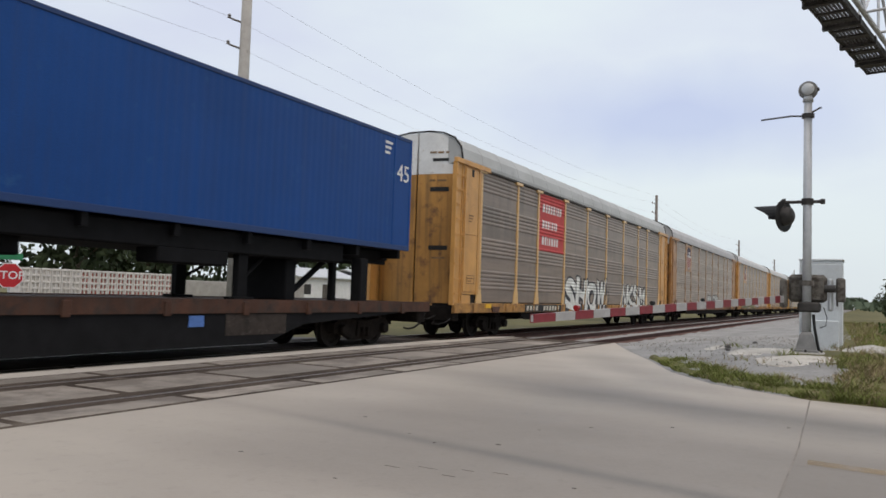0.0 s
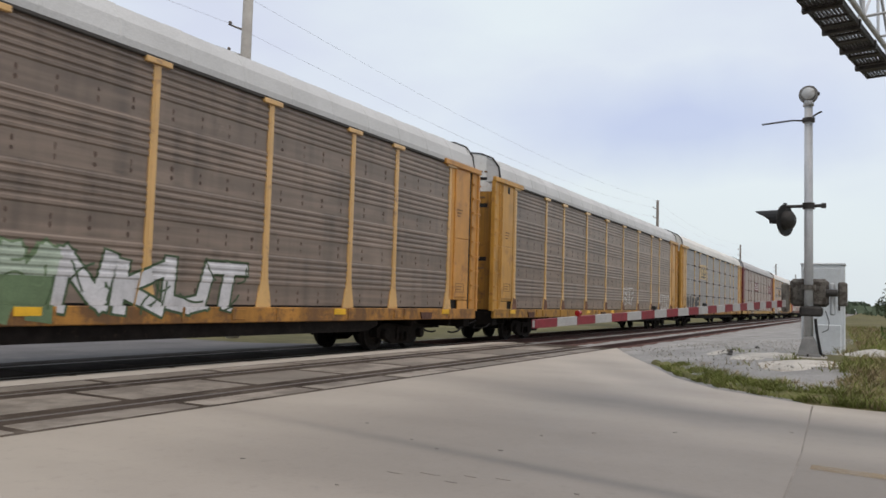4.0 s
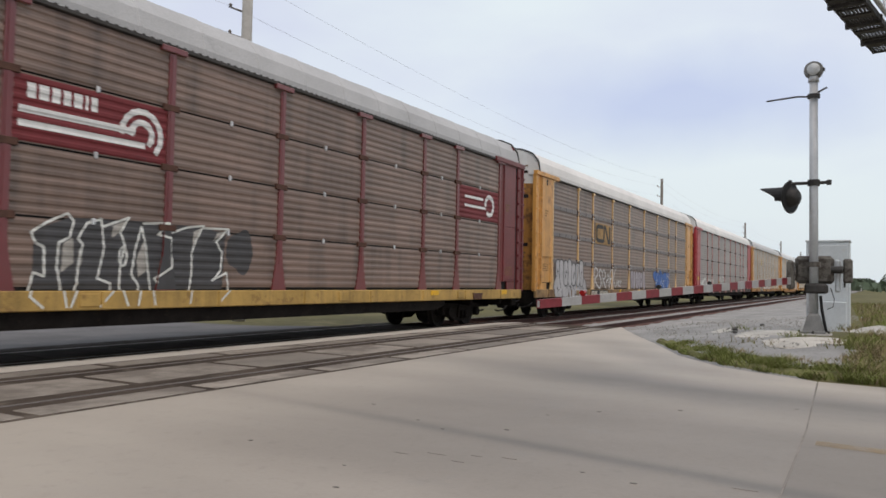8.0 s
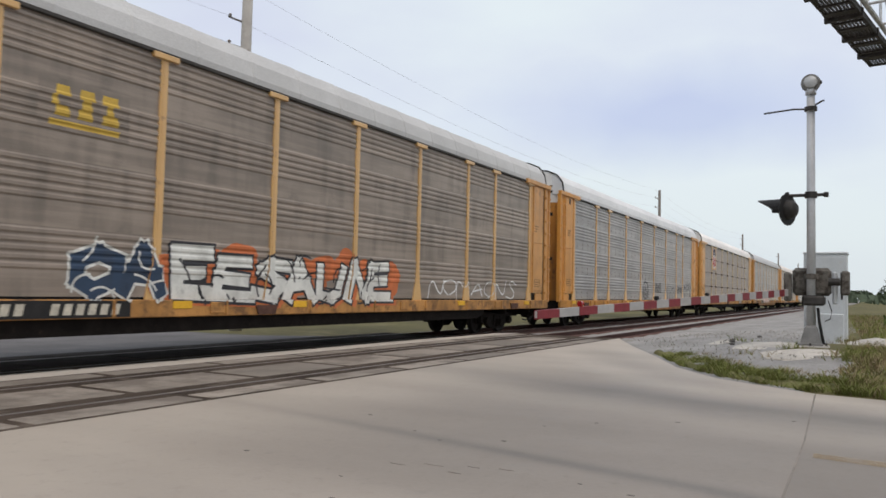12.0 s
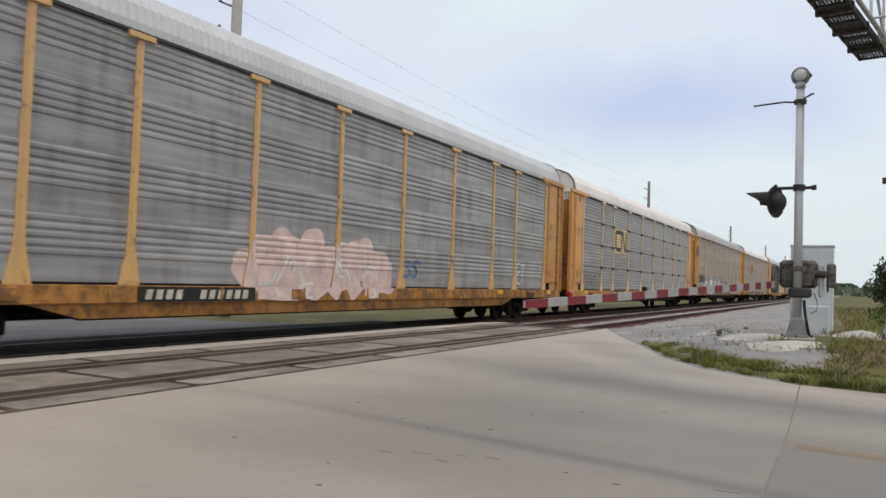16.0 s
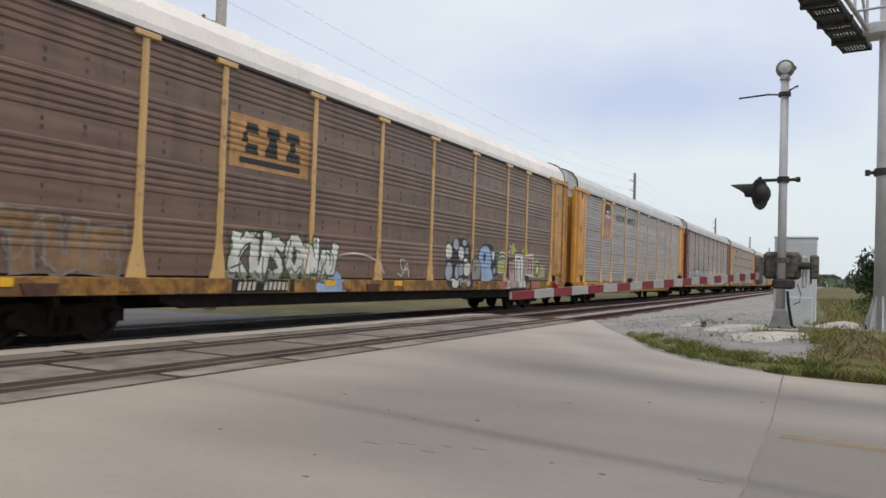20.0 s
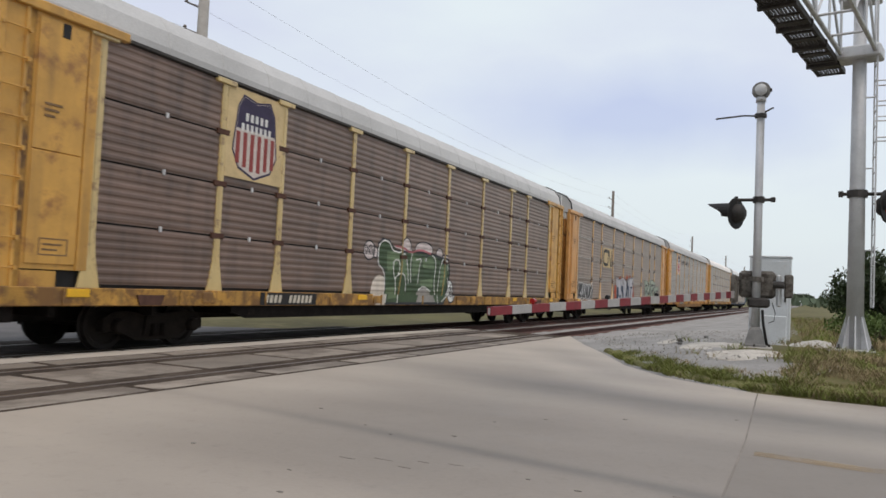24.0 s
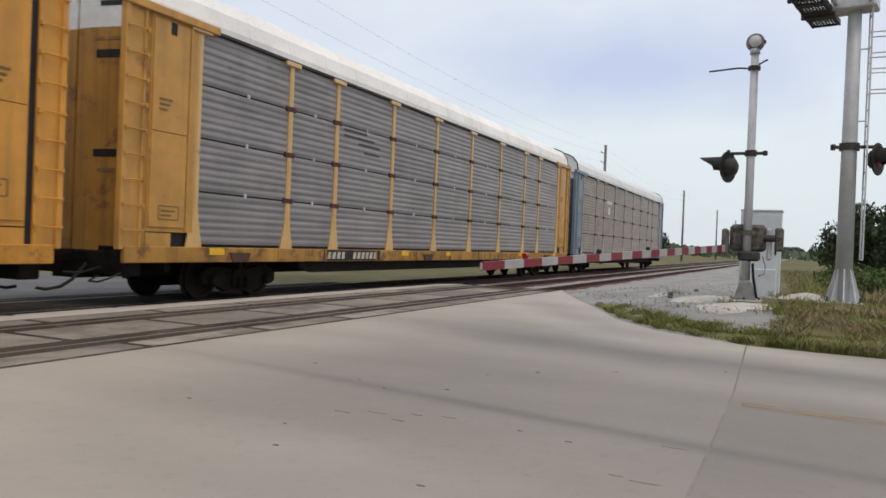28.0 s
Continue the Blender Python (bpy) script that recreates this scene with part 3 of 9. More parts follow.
FOOT_RUST = mat("rusty_foot_plate", (0.17, 0.085, 0.055), 0.85, spread=0.35, size=3, bump=0.2, stain=(0.30, 0.19, 0.08), stain_amount=0.35)
BRACKET = mat("rusty_bracket", (0.085, 0.04, 0.028), 0.85, spread=0.3, size=6, bump=0.2)


def blob(rng, cx, cz, w, h, n=30):
    """An uneven rounded patch, as triangles."""
    ring, p, q = [], rng.uniform(0, 6), rng.uniform(0, 6)
    for i in range(n):
        a = 2 * math.pi * i / n
        r = 1 + 0.10 * math.sin(3 * a + p) + 0.06 * math.sin(5 * a + q)
        ring.append((cx + w / 2 * r * math.cos(a), cz + h / 2 * r * math.sin(a)))
    return [[(cx, cz), ring[i], ring[(i + 1) % n]] for i in range(n)]


def clouds(car, seed, spots, paint, lift=0.001):
    """Rounded sprayed patches, each (x, z, width, height)."""
    rng = random.Random(seed)
    for k, (x, z, w, h) in enumerate(spots):
        painted(car, "spray_cloud", blob(rng, x, z, w, h), paint, lift=lift + 0.0002 * k, flat=True, kind="stuff")


def cut(poly, a, b, c):
    """Splits a convex outline by the line a x + b z = c: what lies below it, what lies above it."""
    lo, hi = [], []
    for i, p in enumerate(poly):
        q = poly[(i + 1) % len(poly)]
        d, e = a * p[0] + b * p[1] - c, a * q[0] + b * q[1] - c
        if d <= 0:
            lo.append(p)
        if d >= 0:
            hi.append(p)
        if d * e < 0:
            u = d / (d - e)
            m = (p[0] + (q[0] - p[0]) * u, p[1] + (q[1] - p[1]) * u)
            lo.append(m)
            hi.append(m)
    return lo if len(lo) > 2 else None, hi if len(hi) > 2 else None


def painted(car, name, polys, material_, parent=None, lift=0.004, below=None, kind="", flat=False):
    """Paint on the side of a car: convex (x, z) outlines laid over ribs, posts and sill. below: (height, paint under that height)."""
    line = SIDE[STYLE[car.name]]
    sheets = {0: ({}, [], []), 1: ({}, [], [])}

    def put(poly, depth, step):
        which = 1 if below and sum(p[1] for p in poly) / len(poly) < below[0] else 0
        index, vs, fs = sheets[which]
        area = sum(p[0] * q[1] - q[0] * p[1] for p, q in zip(poly, poly[1:] + poly[:1]))
        if abs(area) < 1e-7:
            return
        face = []
        for x, z in (poly if area > 0 else poly[::-1]):
            y = depth(z) - lift - step
            key = (round(x, 4), round(y, 4), round(z, 4))
            if key not in index:
                index[key] = len(vs)
                vs.append((x, y, z))
            if index[key] not in face:
                face.append(index[key])
        if len(face) > 2:
            fs.append(face)

    for order, poly in enumerate(polys):
        step = 0.0 if flat else 0.0001 * (order % 12)
        low, rest = cut(poly, 0, 1, 1.085)
        if low:
            low = cut(low, 0, 1, 0.80)[1]
            if low:
                put(low, lambda z: -1.5015, step)
        if below and rest:
            pieces = [q for q in cut(rest, 0, 1, below[0]) if q]
        else:
            pieces = [rest] if rest else []
        for rest in pieces:
            for (za, ya), (zb, yb) in zip(line[:-1], line[1:]):
                if not rest:
                    break
                if zb <= za + 1e-6:
                    continue
                strip_, rest = cut(rest, 0, 1, zb)
                if not strip_:
                    continue
                flare = 0.20 if zb < 1.66 else 0.0
                todo = [strip_]
                for p in POSTS:
                    nxt = []
                    for q in todo:
                        if min(v[0] for v in q) > p + 0.22 or max(v[0] for v in q) < p - 0.22:
                            nxt.append(q)
                            continue
                        half = 0.215 if flare else 0.082
                        left, right = cut(q, 1, -flare, p - half - flare * 1.10)
                        if left:
                            nxt.append(left)
                        if right:
                            mid, right = cut(right, 1, flare, p + half + flare * 1.10)
                            if mid:
                                put(mid, lambda z: -1.4545, step)
                            if right:
                                nxt.append(right)
                    todo = nxt
                for q in todo:
                    put(q, lambda z: ya + (yb - ya) * (z - za) / (zb - za), step)
    top = None
    for which, paint in ((0, material_), (1, below[1] if below else None)):
        index, vs, fs = sheets[which]
        if not fs:
            continue
        me = bpy.data.meshes.new(name)
        me.from_pydata(vs, [], fs)
        me.materials.append(paint)
        ob = part(name, me, paint, parent or car)
        if kind:
            tagged(ob, kind=kind)
        top = top or ob
    return top


def eased(points, times):
    """The same line with its corners cut round."""
    for k in range(times):
        points = [points[0]] + [(a[0] * (1 - f) + b[0] * f, a[1] * (1 - f) + b[1] * f) for a, b in zip(points[:-1], points[1:]) for f in (0.25, 0.75)] + [points[-1]]
    return points


def bars_along(points, width, ends=0.35):
    """Outlines of a stroke, one for each straight length; each reaches a little past its corners."""
    out = []
    for (ax, az), (bx, bz) in zip(points[:-1], points[1:]):
        d = Vector((bx - ax, bz - az))
        if d.length < 1e-5:
            continue
        n = Vector((-d.y, d.x)).normalized() * width / 2
        e = d.normalized() * min(width * ends, 0.8 * d.length + 0.25 * width)
        out.append([(ax - n.x - e.x, az - n.y - e.y), (bx - n.x + e.x, bz - n.y + e.y), (bx + n.x + e.x, bz + n.y + e.y), (ax + n.x - e.x, az + n.y - e.y)])
    return out


# fat letter skeletons in a unit box, as strokes
GLYPHS = ([[(0, 0), (0.05, 1), (0.5, 0.35), (0.95, 1), (1, 0)]], [[(0, 0), (0.45, 1), (1, 0)], [(0.2, 0.38), (0.8, 0.38)]], [[(0.05, 0), (0.05, 1), (0.85, 0.92), (0.8, 0.52), (0.05, 0.48), (0.95, 0)]],
          [[(0.05, 0), (0.05, 1)], [(0.95, 1), (0.1, 0.45), (1, 0)]], [[(0.95, 0.85), (0.4, 1), (0.05, 0.75), (0.9, 0.32), (0.6, 0), (0, 0.12)]], [[(0.5, 0), (0.05, 0.3), (0.05, 0.75), (0.5, 1), (0.95, 0.75), (0.95, 0.3), (0.5, 0)]],
          [[(0.95, 1), (0.05, 0.95), (0.05, 0.05), (1, 0)], [(0.05, 0.5), (0.8, 0.52)]], [[(0, 1), (1, 0.95)], [(0.5, 1), (0.45, 0)]], [[(0, 0), (0.08, 1), (0.9, 0), (1, 1)]], [[(0, 1), (0.1, 0.15), (0.5, 0), (0.9, 0.15), (1, 1)]])


def piece(car, seed, x0, x1, z0, z1, fill, edge, letters=5, fat=0.30, line=0.05, soft=0, below=None, shade=None, cloud=None, accents=3, ink=None):
    """Large sprayed letters that lean on one another: a cloud behind them, a dropped shade, an outline, the filling and inner lines."""
    rng = random.Random(seed)
    w, h = (x1 - x0) / letters, z1 - z0
    if cloud:
        clouds(car, seed, [(x0 + (i - 0.1) * (x1 - x0) / (letters + 1), z0 + h * rng.uniform(0.45, 0.85), w * rng.uniform(0.8, 1.3), h * rng.uniform(0.5, 0.9)) for i in range(letters + 2)], cloud)
    for i in range(letters):
        tall = h * rng.uniform(0.84, 1.0)
        bx, bz = x0 + i * w, z0 + rng.uniform(0.0, 0.06) * h
        slant, lean = rng.uniform(-0.16, 0.16), rng.uniform(-0.05, 0.10)
        thick = min(0.42 * w, fat * tall)
        body, rim, drop = [], [], []
        for one in rng.choice(GLYPHS):
            pts = []
            for a, b in one:
                x = bx + 0.5 * thick + (w * 1.08 - thick) * (a + rng.uniform(-0.06, 0.06)) + (slant + lean) * b * w
                z = bz + 0.45 * thick + (tall - 0.9 * thick) * min(1.0, max(0.0, b + rng.uniform(-0.06, 0.06)))
                pts.append((x, z))
            pts = eased(pts, soft)
            wide = thick * rng.uniform(0.85, 1.1)
            body += bars_along(pts, wide, 0.42 if not soft else 0.3)
            rim += bars_along(pts, wide + 2 * line, 0.42 if not soft else 0.3)
            if shade:
                drop += bars_along([(x + 0.55 * thick, z - 0.28 * thick) for x, z in pts], wide + line)
        if shade:
            painted(car, "letter_shade", drop, shade, lift=0.0032 + 0.0008 * (i % 2))
        owner = painted(car, "letter_outline", rim, edge, lift=0.0054 + 0.0012 * (i % 2))
        painted(car, "graffiti_letter", body, fill, owner, lift=0.0088 + 0.0012 * (i % 2), below=below)
        lines = []
        for k in range(accents):
            sx, sz, a, turn = bx + w * rng.uniform(0.1, 0.9), bz + tall * rng.uniform(0.1, 0.85), rng.uniform(0, 6.3), rng.uniform(-0.7, 0.7)
            pts = []
            for c in range(5):
                pts.append((sx, sz))
                sx, sz, a = min(max(sx + math.cos(a) * w * 0.14, bx), bx + w), min(max(sz + math.sin(a) * tall * 0.13, z0), z1), a + turn
            lines += bars_along(eased(pts, 1), line * 0.8)
        if lines:
            painted(car, "accent_stroke", lines, ink or edge, owner, lift=0.0125, kind="stuff")


def fan(outline):
    """A star-shaped outline as triangles round its middle."""
    cx, cz = sum(p[0] for p in outline) / len(outline), sum(p[1] for p in outline) / len(outline)
    return [[(cx, cz), a, b] for a, b in zip(outline, outline[1:] + outline[:1])]


def oval(cx, cz, w, h, n=18):
    return [(cx + w / 2 * math.cos(2 * math.pi * i / n), cz + h / 2 * math.sin(2 * math.pi * i / n)) for i in range(n)]


def inked(car, outline, fill, edge, line=0.04, lift=0.006, round_=0):
    """One sprayed form with its drawn outline."""
    closed = eased(outline + outline[:1], round_)
    owner = painted(car, "graffiti_form", fan(closed[:-1]), fill, lift=lift, flat=True)
    painted(car, "form_outline", bars_along(closed, line), edge, owner, lift=lift + 0.0016, kind="stuff")


def stroke_letters(car, letters, wide, fill, edge, line=0.05, below=None, drop=(0.07, -0.05)):
    """Letters given by their strokes: a dark rim that falls to one side, and the filling."""
    for i, strokes in enumerate(letters):
        rim, body = [], []
        for one in strokes:
            rim += bars_along([(x + drop[0], z + drop[1]) for x, z in one], wide + line) + bars_along(one, wide + line)
            body += bars_along(one, wide)
        owner = painted(car, "letter_outline", rim, edge, lift=0.0054 + 0.0016 * (i % 2))
        painted(car, "graffiti_letter", body, fill, owner, lift=0.0092 + 0.0016 * (i % 2), below=below)


def bubbles(car, seed, x0, x1, z0, z1, fill, edge, count=6, line=0.05, cloud=None):
    """A row of tall round-topped lobes with dark outlines, each over the one before."""
    rng = random.Random(seed)
    w = (x1 - x0) / count
    if cloud:
        clouds(car, seed, [((x0 + x1) / 2, (z0 + z1) / 2, 1.1 * (x1 - x0), 1.05 * (z1 - z0))], cloud)
    for i in range(count):
        cx, top, foot = x0 + (i + 0.5) * w, z1 - (z1 - z0) * rng.uniform(0.0, 0.14), z0 + (z1 - z0) * rng.uniform(0.0, 0.06)
        wide = w * rng.uniform(1.05, 1.25)
        spine = [(cx + rng.uniform(-0.1, 0.1) * w, top - 0.5 * wide), (cx + rng.uniform(-0.1, 0.1) * w, (top + foot) / 2), (cx + rng.uniform(-0.1, 0.2) * w, foot + 0.45 * wide)]

        def lobe(width):
            out = bars_along(spine, width, 0.0)
            for px, pz in spine:
                ring = [(px + width / 2 * math.cos(k * 0.5236), pz + width / 2 * math.sin(k * 0.5236)) for k in range(12)]
                out.append(ring)
            return out
        owner = painted(car, "letter_outline", lobe(wide), edge, lift=0.005 + 0.0016 * i)
        painted(car, "graffiti_letter", lobe(wide - 2 * line), fill, owner, lift=0.0058 + 0.0016 * i)
        if i % 2 == 0:
            painted(car, "accent_stroke", bars_along(eased([(cx - 0.1 * w, foot + 0.3 * (top - foot)), (cx + 0.05 * w, foot + 0.6 * (top - foot)), (cx + 0.14 * w, foot + 0.5 * (top - foot))], 1), line), edge, owner, lift=0.0064 + 0.0016 * i, kind="stuff")


def tag_line(car, seed, x0, x1, z0, z1, ink, letters=5, width=0.035):
    """Quick handwriting in one thin sprayed line."""
    rng = random.Random(seed)
    w = (x1 - x0) / letters
    strokes = []
    for i in range(letters):
        slant, drop = rng.uniform(0.0, 0.3), rng.uniform(0, 0.2)
        for one in rng.choice(GLYPHS):
            pts = [(x0 + w * (i + 0.05 + 0.95 * (a + slant * b - 0.1) + rng.uniform(-0.1, 0.1)), z0 + (z1 - z0) * min(1.05, max(-0.02, drop + (1 - drop) * b + rng.uniform(-0.1, 0.1)))) for a, b in one]
            strokes += bars_along(eased(pts, 2), width * rng.uniform(0.8, 1.25), 0.3)
    painted(car, "graffiti_tag", strokes, ink, kind="stuff")


def rust_spots(car, seed, material_):
    """Rows of small rust blots where fasteners sit behind the sheets."""
    rng = random.Random(seed)
    g = Geo()
    for i in range(9):
        wide = POSTS[i + 1] - POSTS[i]
        n = 4 if wide > 2.2 else 2
        for r in range(4):
            for k in range(n):
                x = POSTS[i] + wide * (k + 0.6 + rng.uniform(-0.04, 0.04)) / (n + 0.2)
                for up in (0.10, 0.26):
                    z = 1.12 + r * 1.0125 + up + rng.uniform(-0.02, 0.02)
                    a, b = rng.uniform(0.015, 0.040), rng.uniform(0.02, 0.075)
                    g.plate([(x - a, z), (x - 0.3 * a, z - b), (x + 0.5 * a, z - 0.8 * b), (x + a, z), (x + 0.7 * a, z + 0.04), (x - 0.5 * a, z + 0.045)], -1.4175, -1.413)
    tagged(part("rust_spotting", g, material_, car), kind="stuff")


def spray(name, base, cover=1.0):
    """Spray paint, dirty and unevenly laid. cover: below 1 it has worn thin in patches."""
    m = mat(name, base, 0.6, spread=0.16, size=2.2, grain=50, bump=0.08, stain=tuple(0.55 * v for v in base), stain_amount=0.35, streaks=0.25, run=3.0)
    if cover == 1.0:
        return m
    n, l = m.node_tree.nodes, m.node_tree.links
    tc, thin, span = n.new("ShaderNodeTexCoord"), n.new("ShaderNodeTexNoise"), n.new("ShaderNodeMapRange")
    thin.inputs["Scale"].default_value, thin.inputs["Detail"].default_value, thin.inputs["Roughness"].default_value = 3.2, 7, 0.65
    span.inputs["From Min"].default_value, span.inputs["From Max"].default_value = 0.30, 0.52
    span.inputs["To Min"].default_value, span.inputs["To Max"].default_value = cover - 0.45, cover
    l.new(tc.outputs["Object"], thin.inputs["Vector"])
    l.new(thin.outputs["Fac"], span.inputs["Value"])
    l.new(span.outputs["Result"], n["Principled BSDF"].inputs["Alpha"])
    return m


SP_WHITE, SP_BLACK = spray("spray_white", (0.72, 0.72, 0.71)), spray("spray_black", (0.03, 0.03, 0.035))
SP_SILVER, SP_BLUE = spray("spray_silver", (0.56, 0.55, 0.565)), spray("spray_blue", (0.07, 0.16, 0.42))
SP_ORANGE, SP_CREAM = spray("spray_orange", (0.55, 0.15, 0.05)), spray("spray_cream", (0.62, 0.55, 0.47))
SP_BONE, SP_ASH = spray("spray_bone", (0.66, 0.66, 0.62)), spray("spray_ash", (0.29, 0.275, 0.25))
SP_COAL, SP_UMBER = spray("spray_coal", (0.06, 0.058, 0.06)), spray("spray_umber", (0.085, 0.055, 0.05))
SP_PALE_GREEN, SP_MOSS = spray("spray_pale_green", (0.36, 0.42, 0.34)), spray("spray_moss", (0.13, 0.19, 0.10))
SP_GRASS, SP_LIME = spray("spray_grass_green", (0.13, 0.24, 0.05)), spray("spray_lime", (0.42, 0.42, 0.12))
SP_NAVY, SP_SKY = spray("spray_navy", (0.03, 0.055, 0.10)), spray("spray_sky_blue", (0.30, 0.42, 0.62))
SP_SEA, SP_LILAC = spray("spray_sea_blue", (0.10, 0.17, 0.24)), spray("spray_lilac_grey", (0.40, 0.36, 0.38))
SP_RED, SP_ROSE = spray("spray_red_orange", (0.42, 0.088, 0.04)), spray("spray_rose", (0.40, 0.13, 0.14))
SP_DULL = spray("spray_dull_silver", (0.36, 0.335, 0.30))
SP_DKGREEN = spray("spray_dark_green", (0.05, 0.085, 0.04))
SHIELD_RED = mat("shield_red", (0.27, 0.050, 0.045), 0.6, spread=0.15, size=3, bump=0.06)
LOGO_RED = mat("sign_panel_red", (0.46, 0.05, 0.048), 0.6, spread=0.12, size=3, bump=0.08, stain=(0.3, 0.06, 0.05), stain_amount=0.3)
LOGO_WHITE = mat("lettering_white", (0.66, 0.65, 0.63), 0.6, spread=0.1, size=5, bump=0.05)
EMBLEM_PALE = mat("emblem_pale", (0.56, 0.49, 0.44), 0.6, spread=0.15, size=4, bump=0.05)
LOGO_BLACK = mat("lettering_black", (0.035, 0.032, 0.032), 0.6, spread=0.2, size=5, bump=0.05)
LOGO_BLUE = mat("shield_blue", (0.036, 0.026, 0.062), 0.6, spread=0.15, size=5, bump=0.05)
LOGO_GREY = mat("lettering_grey", (0.07, 0.07, 0.075), 0.6, spread=0.2, size=5, bump=0.05)


def shield(car, cx, cz, w, h, back, fresh=False):
    """A yellow sheet that carries a plain striped shield."""
    ya = -1.452
    h *= 0.86
    cz += 0.20
    plate = part("emblem_sheet", Geo().box(cx - 0.88, cx + 0.88, ya, ya + 0.012, cz - 0.88, min(5.12, cz + 0.92)), back, car)

    def edge(k):
        return [(cx - k * w * 0.42, cz + h * 0.36), (cx - k * w * 0.30, cz + k * h * 0.50), (cx, cz + k * h * 0.45), (cx + k * w * 0.30, cz + k * h * 0.50), (cx + k * w * 0.42, cz + h * 0.36), (cx + k * w * 0.46, cz + h * 0.08),
                (cx + k * w * 0.50, cz - h * 0.20), (cx + k * w * 0.36, cz - k * h * 0.41), (cx, cz - k * h * 0.52), (cx - k * w * 0.36, cz - k * h * 0.41), (cx - k * w * 0.50, cz - h * 0.20), (cx - k * w * 0.46, cz + h * 0.08)]
    part("emblem", Geo().plate(edge(1.04), ya - 0.003, ya), LOGO_WHITE if fresh else LOGO_BLUE, plate)
    part("emblem_field", Geo().plate(edge(0.98), ya - 0.005, ya - 0.003), LOGO_WHITE if fresh else EMBLEM_PALE, plate)
    part("emblem_top", Geo().plate([p for p in edge(0.97) if p[1] > cz], ya - 0.008, ya - 0.005), LOGO_BLUE, plate)
    g = Geo()
    for i in range(6):
        x = cx - 0.40 * w + i * 0.16 * w
        drop = 0.36 + 0.10 * (1 - abs(i - 2.5) / 2.5)
        g.box(x - 0.042 * w, x + 0.042 * w, ya - 0.008, ya - 0.005, cz - drop * h, cz + 0.04 * h)
    part("emblem_stripes", g, LOGO_RED if fresh else SHIELD_RED, plate)
    for z, n, ww in ((cz + 0.235 * h, 5, 0.28), (cz + 0.10 * h, 7, 0.36)):
        for k in range(n):
            x = cx + (k - (n - 1) / 2) * 2 * ww * w / n
            part("emblem_letter_bar", Geo().box(x - 0.55 * ww * w / n, x + 0.55 * ww * w / n, ya - 0.012, ya - 0.008, z - 0.045 * h, z + 0.055 * h), LOGO_WHITE, plate)


def autorack(number, label, style="A", sheets=(0.165, 0.155, 0.150), paint=(0.50, 0.29, 0.085), posts=None, sill=None, roof=(0.50, 0.495, 0.49),
             waves=False, folds=False, door_top=(0.66, 0.66, 0.65), dirt=0.48, rusty=0.35, board=(6.1, 8.7),
             marks_on=(4, 6), step=False, bare=False, banded=0.5, clear=(), deep=False):
    """A long enclosed car carrier, its front at x = 0 and its rails at z = 0."""
    tag = "car_%02d_" % number
    if paint[1] > 0.2 and paint[0] > paint[2]:
        paint = (paint[0] * 1.07, paint[1] * 0.92, paint[2] * 0.60)
    PAINT = mat(tag + "paint", paint, 0.45, spec=0.5, dust=0.15, spread=0.16, size=1.3, grain=60, bump=0.08, stain=(0.25, 0.105, 0.035), stain_amount=rusty, streaks=0.30, run=3.5, grit=0.4, blot=1.3)
    # car paint dimmed for the shaded gap between cars, plus dirt and streaks
    SHADED_DOOR = mat(tag + "doors", tuple(0.78 * v for v in paint), 0.6, spread=0.2, size=0.8, grain=60, bump=0.08, stain=(0.13, 0.065, 0.035), stain_amount=rusty + 0.15, streaks=0.5)
    POST = mat(tag + "posts", posts or tuple(0.45 * v + 0.55 * q for v, q in zip(paint, (0.69, 0.46, 0.19) if paint[1] > 0.2 else paint)),  0.32, spec=0.8, dust=0.45, spread=0.08, size=1.6, grain=60, bump=0.08, stain=(0.20, 0.10, 0.05), stain_amount=rusty - 0.04, streaks=0.10, grit=0.3)
    SILL = mat(tag + "sill", tuple((0.84 if sill else 0.76) * v for v in (sill or paint)), 0.6, spread=0.30, size=1.1, grain=50, bump=0.15, stain=(0.13, 0.064, 0.028), stain_amount=rusty + 0.30, streaks=0.4)
    if sheets[0] > 1.08 * sheets[2]:
        sheets = (1.19 * sheets[0], 0.99 * sheets[1], 0.87 * sheets[2])
    else:
        sheets = (1.11 * sheets[0], 1.03 * sheets[1], 0.99 * sheets[2])
    SHEET = mat(tag + "sheets", sheets, 0.42, 0.05, spec=0.6, dust=0.28, spread=0.20, size=0.55, grain=40, bump=0.06, stain=tuple(v * 0.55 for v in sheets), stain_amount=0.3, streaks=min(0.8, dirt * 1.15), run=2.6, each=0.25, bands=banded, grit=0.4, blot=3.0)
    ROOF = mat(tag + "roof", roof, 0.6, 0.0, spread=0.10, size=0.6, grain=40, bump=0.06, stain=tuple(v * 0.6 for v in roof), stain_amount=0.2)
    TOPPAINT = mat(tag + "door_top", door_top, 0.6, spread=0.1, size=2, bump=0.06, stain=(0.4, 0.33, 0.25), stain_amount=0.35)
    start = 9.25 + PITCH * (number - 1) + SPEED * 0.5
    car = thing("autorack_car", label, "rail car", pose(start, TRACK_Y, RAIL_Z), group="autoracks of the train")
    CARS.append((car, start))
    STYLE[car.name] = style
    # frame and trucks
    g = Geo().box(0.35, LENGTH - 0.35, -1.38, 1.38, 0.82, 1.06)
    g.box(0.2, LENGTH - 0.2, -0.32, 0.32, 0.48, 0.82)
    for i in range(13):
        g.box(1.2 + i * 2.05, 1.32 + i * 2.05, -1.34, 1.34, 0.62, 0.82)
    g.box(5.6, LENGTH - 5.6, -1.22, 1.22, 0.60, 0.83)
